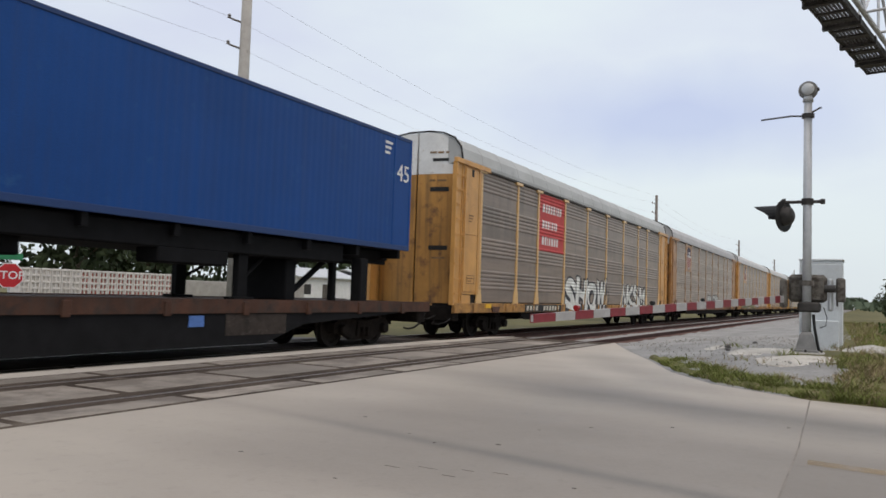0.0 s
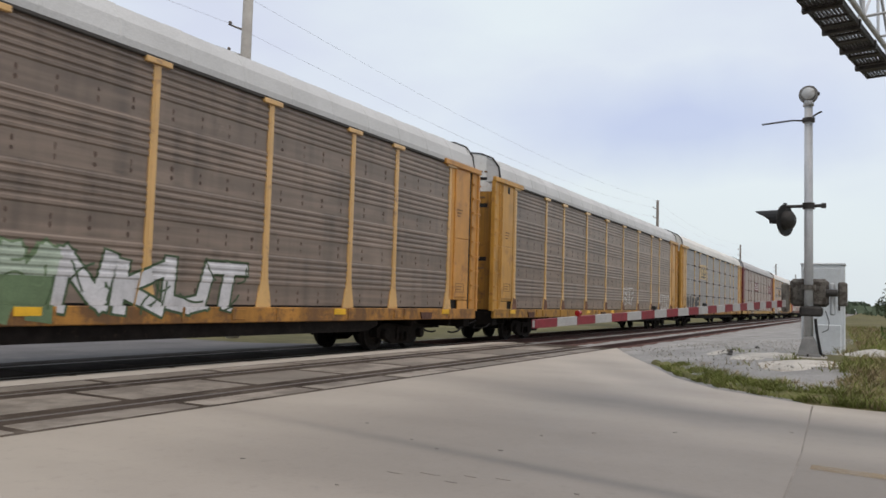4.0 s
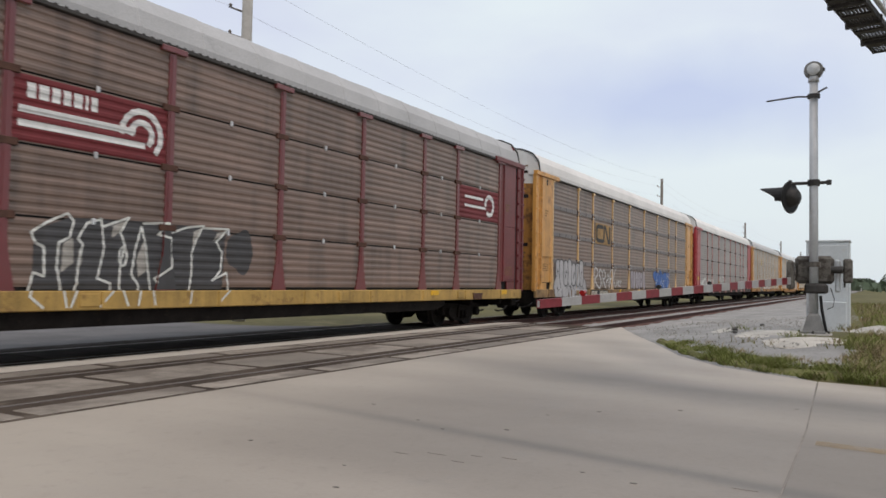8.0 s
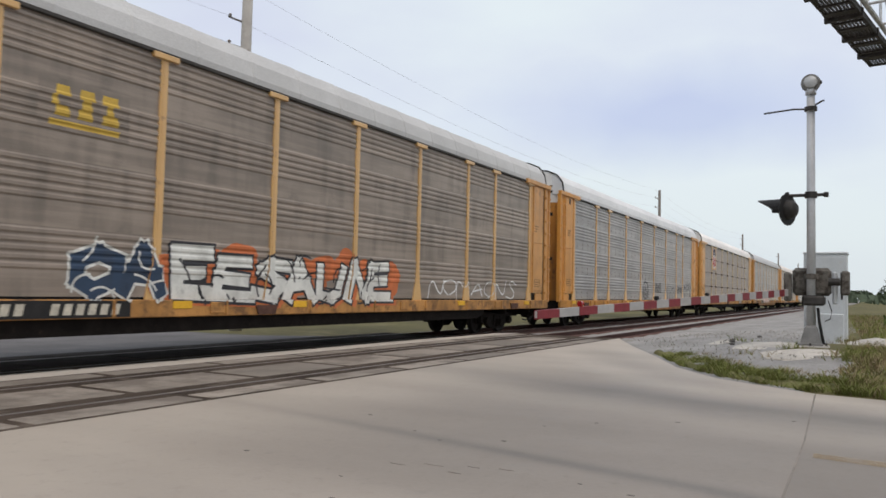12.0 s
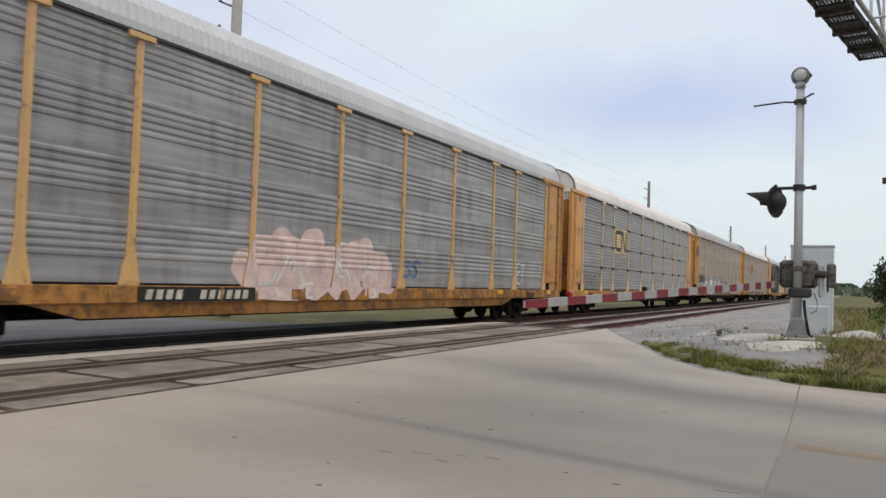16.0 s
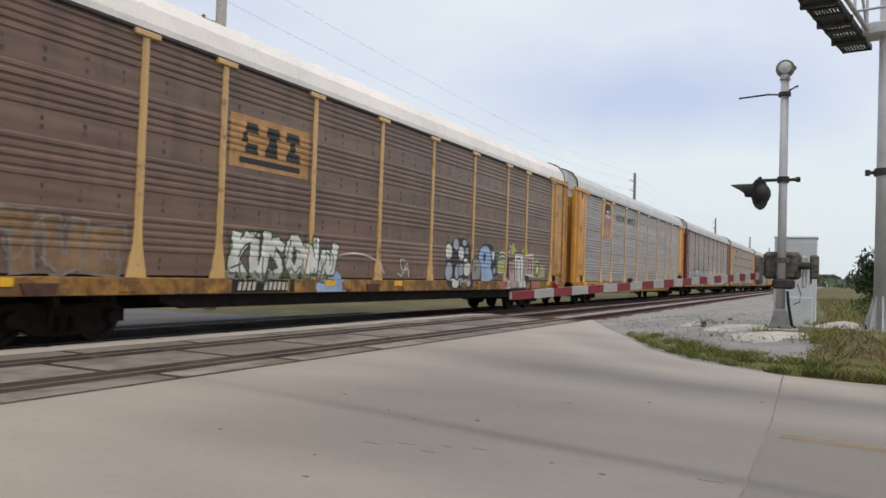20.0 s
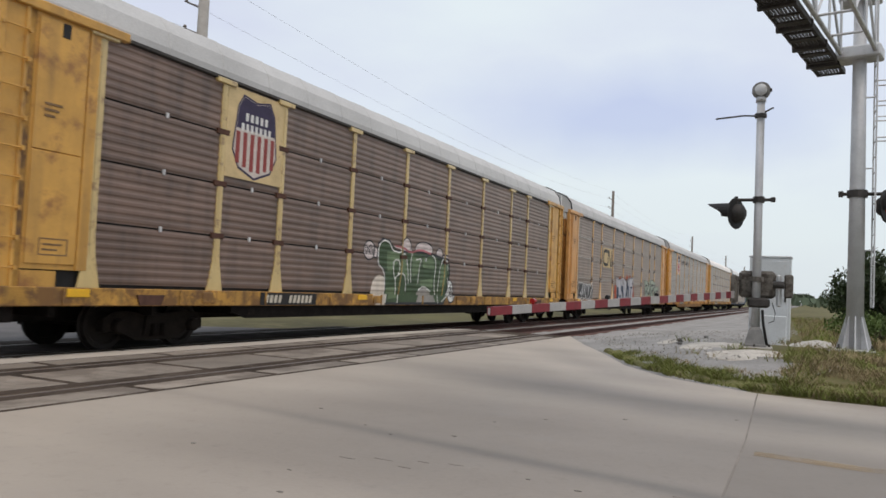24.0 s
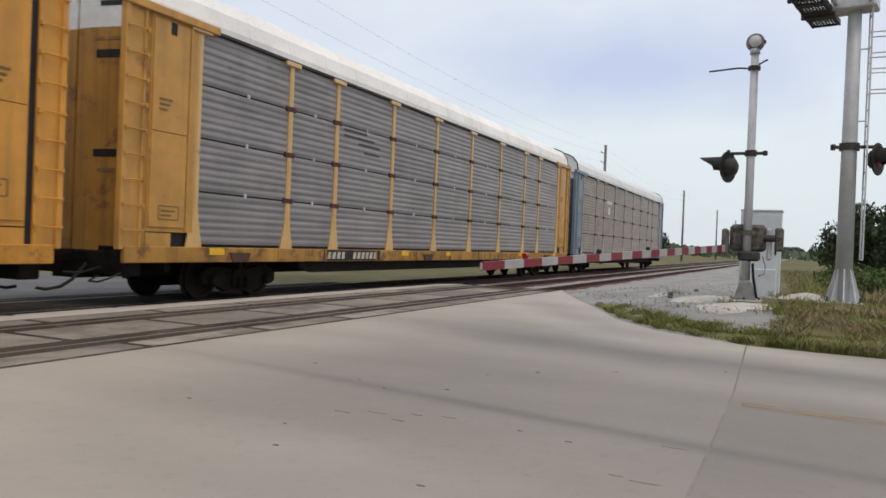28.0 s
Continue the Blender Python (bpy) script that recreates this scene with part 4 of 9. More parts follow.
    for y in (-1.40, 1.32):
        g.plate([(5.25, 0.83), (5.25, 0.66), (5.75, 0.53), (LENGTH - 5.75, 0.53), (LENGTH - 5.25, 0.66), (LENGTH - 5.25, 0.83)], y, y + 0.08)
    g.box(7.0, 20.3, -0.55, 0.55, 0.50, 0.62)
    g.cbox(8.2, 9.4, -1.2, -0.5, 0.52, 0.74, 0.04)
    part("underframe", shared("underframe", lambda: g.mesh("underframe", SHADED_GRIME)), SHADED_GRIME, car)
    truck(car, 3.62)
    truck(car, LENGTH - 3.62)
    # side sills with pockets and a writing board
    def sill_mesh():
        q = Geo().cbox(0.12, LENGTH - 0.12, -1.50, -1.40, Z_SILL0, Z_SILL1, 0.015)
        for i in range(11):
            q.cbox(1.3 + i * 2.42, 1.36 + i * 2.42, -1.525, -1.49, Z_SILL0 + 0.02, Z_SILL1 - 0.01, 0.01)
        for x in (4.3, 10.6, 17.0, 22.6):
            q.cbox(x, x + 0.34, -1.53, -1.49, Z_SILL0 + 0.05, Z_SILL1 - 0.04, 0.02)
        return q.mesh("side_sill", SILL)
    for s in (-1, 1):
        part("side_sill", shared(tag + "sill", sill_mesh), SILL, car, m=pose(0, 0, 0) if s < 0 else pose(LENGTH, 0, 0, 0, 0, 180))
    if deep:
        # half-strength car paint puts this plate's shade into colour, together with rust stains
        LOWER_SHADED = mat(tag + "lower_sill", tuple(0.52 * v for v in paint), 0.7, spread=0.35, size=0.9, grain=50, bump=0.15, stain=(0.085, 0.040, 0.022), stain_amount=0.7, streaks=0.4)
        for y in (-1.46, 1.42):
            part("lower_sill", Geo().plate([(4.75, 0.80), (5.15, 0.70), (5.7, 0.56), (LENGTH - 5.7, 0.56), (LENGTH - 5.15, 0.70), (LENGTH - 4.75, 0.80)], y, y + 0.04), LOWER_SHADED, car)
    x0, x1 = board
    MARK = BRACKET if bare else MARK_CREAM
    if not bare:
        part("mark_board", Geo().box(x0, x1, -1.508, -1.498, Z_SILL0 + 0.015, Z_SILL1 - 0.015), BLACK_PAINT, car)
    count = sum(marks_on) + 1.6 * (len(marks_on) - 1)
    pitch, x = (x1 - x0 - 0.30) / count, x0 + 0.15
    for group in marks_on:
        for k in range(group):
            part("stencil_bar", shared(("stencil", round(pitch, 2), bare), lambda: Geo().plate([(0, 0), (0.62 * pitch, 0), (0.62 * pitch + 0.035, 0.165), (0.035, 0.165)], -1.512, -1.500).mesh("stencil_bar", MARK)), MARK, car, m=pose(x + k * pitch, 0, Z_SILL0 + 0.06))
        x += (group + 1.6) * pitch
    for k, x in enumerate((1.75, 9.9, 13.3, 20.6, 25.3)):
        x += 0.5 * math.sin(7.0 * k + number)
        if not x0 - 0.4 < x < x1 and not any(a < x < b for a, b in clear):
            part("reflector", shared("reflector", lambda: Geo().cbox(0, 0.42, -1.515, -1.498, 0.93, 1.06, 0.006).mesh("reflector", REFLECTOR)), REFLECTOR, car, m=pose(x, 0, 0))
    for x in (2.7, 11.6, 23.7):
        if any(a < x < b for a, b in clear):
            continue
        part("jack_pad", shared("jack_pad", lambda: Geo().plate([(0, 0.98), (0.62, 0.98), (0.55, 0.80), (0.07, 0.80)], -1.535, -1.49).mesh("jack_pad", BRACKET)), BRACKET, car, m=pose(x + 0.2 * math.sin(3 * number + x), 0, 0))
    # lining that closes the body behind the slots
    part("inner_lining", shared("lining", lambda: Geo().box(0.62, LENGTH - 0.62, -1.37, 1.37, 1.06, 5.21).mesh("inner_lining", BLACK_PAINT)), BLACK_PAINT, car)
    # sheets bay by bay
    rows = 4
    for i in range(9):
        a, b = POSTS[i] + 0.05, POSTS[i + 1] - 0.05
        for r in range(rows):
            key = (tag, r, round(b - a, 2))
            part("side_sheet", shared(key, lambda: panel_mesh(style, r, rows, b - a, SHEET)), SHEET, car, m=pose((a + b) / 2, 0, 0))
    part("far_side", shared(tag + "far", lambda: panel_mesh(style, 0, 1, POSTS[-1] - POSTS[0], SHEET)), SHEET, car, m=pose((POSTS[0] + POSTS[-1]) / 2, 0, 0, 0, 0, 180))
    if style == "C":
        half = 0.075 if waves else 0.035
        BAND = mat("dull_band" if waves else "galvanised_band", (0.205, 0.185, 0.18) if waves else (0.36, 0.33, 0.295), 0.6, 0.2, spread=0.15, size=3, bump=0.06, stain=(0.2, 0.17, 0.14), stain_amount=0.4)
        for i in range(9):
            a, b = POSTS[i] + 0.09, POSTS[i + 1] - 0.09
            n = max(2, round((b - a) / 0.7)) if waves else 1
            for r in range(1, 4):
                z = 1.12 + r * 4.05 / 4
                for k in range(n):
                    part("side_band", shared(("band", round((b - a) / n, 2), waves), lambda: Geo().cbox(0.012, (b - a) / n - 0.012, -1.440, -1.41, -half, half, 0.02).mesh("side_band", BAND)), BAND, car, m=pose(a + k * (b - a) / n, 0, z))
        for x in POSTS[1:-1]:
            for r in range(1, 4):
                z = 1.12 + r * 4.05 / 4
                part("post_bracket", shared(("c_bracket", r), lambda: Geo().cbox(-0.16, 0.16, -1.456, -1.41, z - 0.14, z + 0.14, 0.03).mesh("post_bracket", BRACKET)), BRACKET, car, m=pose(x, 0, 0))
                for s, up in ((-1, -1), (-1, 1), (1, -1), (1, 1)):
                    part("post_bolt", shared("bolt", lambda: Geo().lathe([(0.0, -1.482), (0.028, -1.478), (0.032, -1.45)], 8, "Y", (0, 0, 0)).mesh("post_bolt", ALUM)), ALUM, car, m=pose(x + s * 0.115, 0, z + up * 0.085))
    if style == "B":
        for x in POSTS[1:-1]:
            for r in range(1, 4):
                z = 1.12 + r * 4.05 / 4
                part("post_bracket", shared(("bracket", r), lambda: Geo().cbox(-0.17, 0.17, -1.462, -1.41, z - 0.055, z + 0.055, 0.008).mesh("post_bracket", BRACKET)), BRACKET, car, m=pose(x, 0, 0))
        for i in range(9):
            for r in range(1, 4):
                z = 1.12 + r * 4.05 / 4
                xm = (POSTS[i] + POSTS[i + 1]) / 2
                part("sheet_clip", shared(("clip", r), lambda: Geo().cbox(-0.03, 0.03, -1.452, -1.41, z - 0.05, z + 0.05, 0.01).mesh("sheet_clip", GALV)), GALV, car, m=pose(xm, 0, 0))
    for x in POSTS:
        part("side_post", shared(tag + "post", lambda: post_mesh(POST, style != "C")), POST, car, m=pose(x, 0, 0))
        part("side_post", shared(tag + "post", lambda: post_mesh(POST, style != "C")), POST, car, m=pose(x, 0, 0, 0, 0, 180))
        if number in (2, 4):
            part("post_foot", shared("post_foot", lambda: Geo().plate([(-0.205, 1.045), (0.205, 1.045), (0.19, 1.12), (0.125, 1.40), (-0.11, 1.46), (-0.185, 1.12)], -1.462, -1.457).mesh("post_foot", FOOT_RUST)), FOOT_RUST, car, m=pose(x, 0, 0))
    # top rails, roof
    for s in (-1, 1):
        part("top_rail", shared(tag + "rail", lambda: Geo().cbox(0.6, LENGTH - 0.6, -1.478, -1.36, 5.165, 5.23).mesh("top_rail", EAVE_SHADE)), EAVE_SHADE, car, m=pose(0, 0, 0) if s < 0 else pose(LENGTH, 0, 0, 0, 0, 180))
    def eave_bolts():
        q = Geo()
        for i in range(150):
            q.box(0.75 + i * 0.172, 0.80 + i * 0.172, -1.484, -1.475, 5.215, 5.245)
        return q.mesh("eave_bolts", EAVE_SHADE)
    if number in (1, 6, 14, 19):
        tagged(part("eave_bolts", shared("eave_bolts", eave_bolts), EAVE_SHADE, car), kind="stuff")
    part("roof", shared(tag + "roof", lambda: roof_mesh(waves, ROOF)), ROOF, car)
    # ends: corner panels with ladders, eave beams, doors
    def corner():
        q = Geo().cbox(0.0, 0.10, -1.50, -1.36, 1.02, 5.16)
        q.box(0.10, 0.46, -1.455, -1.425, 1.02, 5.16)
        q.cbox(0.42, 0.48, -1.49, -1.42, 1.02, 5.16)
        return q.mesh("corner_post", PAINT)
    def end_sheet():
        q = Geo().box(0.60, 1.74, -1.450, -1.41, 1.34, 5.14)
        if step:
            q.cbox(0.62, 1.70, -1.485, -1.449, 2.26, 5.13, 0.012)
            q.cbox(1.52, 1.72, -1.475, -1.449, 1.34, 2.26, 0.01)
            q.box(0.62, 0.68, -1.475, -1.449, 1.34, 2.26)
        else:
            q.cbox(0.64, 1.50, -1.478, -1.449, 1.42, 3.1, 0.012)
            q.cbox(0.64, 1.50, -1.478, -1.449, 3.112, 5.08, 0.012)
            q.box(1.52, 1.56, -1.485, -1.449, 1.34, 5.12)
        q.box(0.60, 1.2, -1.45, -1.42, 1.06, 1.32)
        return q.mesh("end_sheet", PAINT)
    def rung():
        q = Geo().tube((0.04, -1.525, 0), (0.48, -1.525, 0), 0.012, 0.012, 6)
        q.add(*(lambda b: (b.v, b.f))(Geo().box(0.02, 0.06, -1.54, -1.49, -0.025, 0.025).box(0.44, 0.49, -1.545, -1.48, -0.035, 0.03)))
        return q.mesh("ladder_rung", PAINT)
    def beam():
        q = Geo().cbox(-0.02, 2.25, -1.53, -1.40, 5.14, 5.29, 0.015)
        return q.mesh("eave_beam", PAINT)
    for m in (pose(0, 0, 0), pose(LENGTH, 0, 0, 0, 0, 180)):
        for flip in (False, True):
            f = m @ (Matrix.Diagonal((1, -1, 1, 1)) if flip else Matrix.Identity(4))
            for nm, mk in (("corner_post", corner), ("end_sheet", end_sheet), ("eave_beam", beam)):
                part(nm, shared(tag + nm, mk), PAINT, car, m=f)
            for i in range(9):
                part("ladder_rung", shared(tag + "rung", rung), PAINT, car, m=f @ pose(0, 0, 1.35 + 0.43 * i))
            side = 1 if flip else -1
            d = part("end_door", shared(tag + "door%d" % side, lambda: end_door(folds, 0.98, 4.88, SHADED_DOOR, "end_door", side)), SHADED_DOOR, car, m=m)
            part("door_top", shared(tag + "top%d" % side, lambda: end_door(folds, 4.884, 6.13, TOPPAINT, "door_top", side)), TOPPAINT, d)
        for y in (-1.4175, 1.4175):
            front = m[0][3] < 1
            # black filling stands for the shade in the rear slots
            fill = SHADED_DOOR if front else BLACK_PAINT
            part("door_slot", shared((tag if front else "") + "door_slot", lambda: Geo().box(0.48, 0.60, -0.0175, 0.0175, 1.02, 5.14).mesh("door_slot", fill)), fill, car, m=m @ pose(0, y, 0))
        # proud black patches stand for the dark inside recesses, hood gap and beam hole
        if not folds:
            for z in (2.62, 4.36):
                part("door_recess", shared(("recess", z), lambda: door_patch(0.45, 1.02, z, z + 0.13, 0.012).mesh("door_recess", BLACK_PAINT)), BLACK_PAINT, car, m=m)
            part("hood_gap", shared("hood_gap", lambda: door_patch(0.50, 1.33, 5.26, 5.35, 0.010).mesh("hood_gap", BLACK_PAINT)), BLACK_PAINT, car, m=m)
            for k, (y0, y1, z) in enumerate(((0.40, 0.62, 5.50), (0.66, 0.84, 5.50), (0.90, 1.10, 5.50), (0.42, 0.60, 4.66), (0.66, 0.94, 4.66), (0.55, 0.95, 2.36))):
                part("door_notice", shared(("door_notice", k), lambda: door_patch(y0, y1, z, z + 0.055, 0.009).mesh("door_notice", STENCIL)), STENCIL, car, m=m)
        part("beam_hole", shared("beam_hole", lambda: Geo().cbox(1.02, 1.16, -1.489, -1.47, 4.86, 5.08, 0.01).mesh("beam_hole", BLACK_PAINT)), BLACK_PAINT, car, m=m)
        part("roof_edge", shared("roof_edge", lambda: Geo().pipe([(0.40, -1.47, 5.3), (0.40, -1.41, 5.66), (0.40, -1.18, 5.96), (0.40, -0.80, 6.12), (0.40, -0.35, 6.19), (0.40, 0.35, 6.19), (0.40, 0.80, 6.12), (0.40, 1.18, 5.96), (0.40, 1.41, 5.66), (0.40, 1.47, 5.3)], 0.028, 6).mesh("roof_edge", BLACK_PAINT)), BLACK_PAINT, car, m=m)
        q = Geo().cbox(0.25, 0.62, -1.38, 1.38, 0.55, 0.98, 0.03)
        part("end_sill", shared("end_sill", lambda: q.mesh("end_sill", SHADED_GRIME)), SHADED_GRIME, car, m=m)
        c = Geo().cbox(-0.30, 0.35, -0.10, 0.10, 0.74, 0.94, 0.03).cbox(-0.52, -0.25, -0.16, 0.13, 0.70, 0.98, 0.04)
        part("coupler", shared("coupler", lambda: c.mesh("coupler", TRUCK)), TRUCK, car, m=m)
        h = Geo().pipe([(0.3, -0.45, 0.78), (0.15, -0.44, 0.62), (0.0, -0.42, 0.46), (-0.2, -0.38, 0.34), (-0.42, -0.30, 0.30), (-0.54, -0.22, 0.33)], 0.03)
        h2 = Geo().pipe([(0.30, -0.8, 0.70), (0.1, -0.8, 0.66), (-0.15, -0.78, 0.60), (-0.4, -0.7, 0.62)], 0.02)
        h3 = Geo().pipe([(0.25, -1.30, 0.62), (0.0, -1.28, 0.52), (-0.05, -1.1, 0.46), (-0.02, -0.85, 0.46), (0.2, -0.8, 0.55)], 0.018)
        for nm, one in (("air_hose", h), ("brake_pipe", h2), ("cut_lever", h3)):
            part(nm, shared(nm, lambda: one.mesh(nm, BLACK_PAINT)), BLACK_PAINT, car, m=m)
    # small notices on the end sheets
    def frame_mark():
        q = Geo()
        for x0, x1, z0, z1 in ((0, 0.5, 0, 0.02), (0, 0.5, 0.24, 0.26), (0, 0.02, 0.02, 0.24), (0.48, 0.5, 0.02, 0.24), (0.06, 0.4, 0.15, 0.18), (0.06, 0.32, 0.07, 0.10)):
            q.box(x0, x1, -0.005, 0.002, z0, z1)
        return q.mesh("stencil_box", STENCIL)
    for x in (0.85, LENGTH - 1.40):
        tagged(part("stencil_box", shared("stencil_box", frame_mark), STENCIL, car, m=pose(x, -1.451 if step else -1.478, 1.75 if step else 1.55 + 0.1 * (number % 3))), kind="stuff")
    for x in (0.80, LENGTH - 1.42):
        for k in range(3):
            part("notice", shared(("notice", k), lambda: Geo().box(0, 0.30 - 0.06 * k, -1.490, -1.476, 0, 0.035).mesh("notice", STENCIL)), STENCIL, car, m=pose(x + 0.1 * (number % 3), 0, 3.55 - 0.09 * k + 0.12 * (number % 4)))
    return car, PAINT, POST


# how far the train lags behind an even speed, in metres, by seconds
LAG = ((0.0, -0.06), (2.0, -0.09), (4.0, -0.08), (6.0, 0.03), (8.0, 0.45), (10.0, 0.55), (12.0, 0.52), (14.0, 0.49), (16.0, 0.50), (18.0, 0.40), (20.0, 0.25), (22.0, 0.10), (24.0, 0.08), (26.0, 0.06), (28.0, 0.02))


def key_train():
    for car, start in CARS:
        walk(car, [(t, pose(start - SPEED * t + lag, TRACK_Y, RAIL_Z)) for t, lag in LAG])


def key_wheels():
    """Wheels roll while their car passes the crossing."""
    starts = {car.name: start for car, start in CARS}
    for w, car, at_x, local in WHEELS:
        t0 = (starts[car.name] + at_x - 34.0) / SPEED
        t1 = (starts[car.name] + at_x - 5.0) / SPEED
        f0, f1 = max(0, math.ceil(t0 * FPS)), min(28 * FPS, math.floor(t1 * FPS))
        if f1 <= f0:
            continue
        rows = [(k / FPS, pose(local, 0, 0.445, 0, -math.degrees(SPEED * (k - f0) / FPS / 0.445), 0)) for k in range(f0, f1 + 1)]
        if f0 > 0:
            rows.insert(0, (0.0, rows[0][1]))
        if f1 < 28 * FPS:
            rows.append((28.0, rows[-1][1]))
        walk(w, rows)


def rect(x0, x1, z0, z1):
    return [(x0, z0), (x1, z0), (x1, z1), (x0, z1)]


def root(ob):
    while ob.parent:
        ob = ob.parent
    return ob


def sign_plate(car, x0, x1, z0, z1, material_):
    """A painted field over the ribs between two posts."""
    return painted(car, "sign_plate", [rect(x0, x1, z0, z1)], material_, lift=0.003)


def sign_bars(plate, bars, material_, name="sign_bar"):
    """Plain bars, each (x0, x1, z0, z1)."""
    for one in bars:
        painted(root(plate), name, [rect(*one)], material_, plate, lift=0.006)


def letter_bars(plate, x, z, height, widths, material_, pitch=0.06):
    """A line of lettering as one plain bar for each letter; a negative width is a space."""
    for w in widths:
        if w > 0:
            painted(root(plate), "letter_bar", [rect(x, x + w, z, z + height)], material_, plate, lift=0.006)
        x += abs(w) + pitch


def worm(car, cx, cz, w, h, plate_mat, ink=None):
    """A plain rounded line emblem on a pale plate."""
    p = sign_plate(car, cx - w * 0.60, cx + w * 0.60, cz - h * 0.72, cz + h * 0.72, plate_mat)
    a = [(cx - 0.04 * w, cz + 0.5 * h), (cx - 0.40 * w, cz + 0.5 * h), (cx - 0.5 * w, cz + 0.38 * h), (cx - 0.5 * w, cz - 0.38 * h), (cx - 0.40 * w, cz - 0.5 * h), (cx - 0.04 * w, cz - 0.5 * h),
         (cx + 0.04 * w, cz - 0.42 * h), (cx + 0.07 * w, cz + 0.5 * h), (cx + 0.16 * w, cz + 0.5 * h), (cx + 0.40 * w, cz - 0.5 * h), (cx + 0.5 * w, cz - 0.5 * h), (cx + 0.5 * w, cz + 0.5 * h)]
    painted(car, "emblem_line", bars_along(a, 0.095 * w), ink or LOGO_BLACK, p, lift=0.006, kind="stuff")


def block_emblem(car, cx, cz, w, h, plate_mat, ink):
    """Three plain dark block shapes over a bar, on a pale plate."""
    p = sign_plate(car, cx - w * 0.65, cx + w * 0.65, cz - h * 1.0, cz + h * 0.72, plate_mat)
    for k in (-1, 0, 1):
        x = cx + k * 0.34 * w
        shapes = []
        for z, a, b in (((0.34, -0.09, 0.12), (0.0, -0.14, -0.04), (-0.34, -0.09, 0.12)), ((0.34, -0.10, 0.13), (0.0, -0.07, 0.09), (-0.34, -0.12, 0.10)), ((0.34, -0.12, 0.14), (0.0, -0.05, 0.07), (-0.34, -0.11, 0.15)))[k + 1]:
            shapes.append([(x + a * w, cz + (z - 0.17) * h), (x + b * w, cz + (z - 0.17) * h), (x + (b - 0.02) * w, cz + (z + 0.17) * h), (x + (a + 0.02) * w, cz + (z + 0.17) * h)])
        painted(car, "emblem_block", shapes, ink, p, lift=0.006)
    sign_bars(p, [(cx - 0.5 * w, cx + 0.5 * w, cz - 0.85 * h, cz - 0.65 * h)], ink)


def glyph_faces(words, bold=0.0, spread=1.0):
    """The front faces of built-in letters, as (x, z) triangles in a box from 0 to 1."""
    me = text_mesh(words, 1.0, "letters", LOGO_BLACK, spread, bold)
    me.calc_loop_triangles()
    tris = [[(me.vertices[i].co.x, me.vertices[i].co.z) for i in t.vertices] for t in me.loop_triangles if t.normal.y < -0.9]
    bpy.data.meshes.remove(me)
    xs, zs = [p[0] for t in tris for p in t], [p[1] for t in tris for p in t]
    return [[((x - min(xs)) / (max(xs) - min(xs)), (z - min(zs)) / (max(zs) - min(zs))) for x, z in t] for t in tris]


def sprayed_word(car, words, x0, x1, z0, z1, fill, edge, line=0.07, shade=None, bend=0.10, below=None):
    """A readable word in fat spray paint, letter by letter."""
    step = (x1 - x0) / len(words)
    for i, letter in enumerate(words):
        owner, up = car, 0.05 * (i % 2) * (z1 - z0)

        def lay(faces, grow, dx=0.0, dz=0.0):
            a, b = x0 + i * step + 0.01 - grow + dx, x0 + (i + 1) * step - 0.01 + grow + dx
            c, d = z0 + up - grow + dz, z1 - 0.05 * (z1 - z0) + up + grow + dz
            return [[(a + (b - a) * u + bend * (v - 0.5), c + (d - c) * v + 0.06 * (d - c) * math.sin(5 * u + i)) for u, v in t] for t in faces]
        rim, body = glyph_faces(letter, 0.10), glyph_faces(letter, 0.05)
        if shade:
            painted(car, "letter_shade", lay(rim, line, 0.14, -0.07), shade, lift=0.004)
        owner = painted(car, "letter_outline", lay(rim, line), edge, lift=0.006 + 0.0005 * (i % 2))
        painted(car, "graffiti_letter", lay(body, 0.0), fill, owner, lift=0.0095 + 0.0005 * (i % 2), below=below)


# ---- ground, road and tracks ----
NEAR_Y = 7.32


def ground_sheet():
    """One sheet to the horizon, finer near the crossing."""
    rng = random.Random(4)
    edges = sorted({0, *[s * v for s in (-1, 1) for v in (4, 8, 12, 16, 20, 25, 32, 40, 55, 80, 120, 200, 400, 900, 2500)]})
    vs, fs, k = [], [], len(edges)
    for y in edges:
        for x in edges:
            far = max(abs(x), abs(y))
            z = -0.42 + (rng.uniform(-0.05, 0.05) if far > 30 else 0)
            vs.append((x + 20, y, z))
    for j in range(k - 1):
        for i in range(k - 1):
            a = j * k + i
            fs.append((a, a + 1, a + k + 1, a + k))
    return thing("ground", "flat rough field of green and dry grass", "ground", kind="structure", geo=Geo().add(vs, fs), material_=SOIL)


ground_sheet()
# the road runs across the tracks; its edge swings out towards the crossing
EDGE = [(10.35, -60), (10.38, -3), (10.42, -0.95), (10.5, -0.1), (10.75, 0.75), (11.6, 1.86), (13.0, 2.75), (15.1, 3.6), (17.6, 4.7), (19.6, 5.5), (20.4, 5.80)]
road_outline = [(-30, 0.445), (4.6, 0.445), (7.0, 0.462), (10.62, 0.572)] + EDGE[4:] + [(20.4, 5.83), (-30, 5.83)]
approach_outline = [(-30, -60)] + EDGE[:4] + [(10.62, 0.564), (7.0, 0.454), (4.6, 0.437), (-30, 0.437)]
thing("road", "pale worn concrete road with dark tyre lanes", "road", kind="structure", geo=Geo().slab(road_outline, -0.35, 0.0), material_=CONCRETE)
thing("road_approach", "slightly darker concrete slab of the road before the crossing", "road", kind="structure", geo=Geo().slab(approach_outline, -0.35, 0.0), material_=APPROACH)
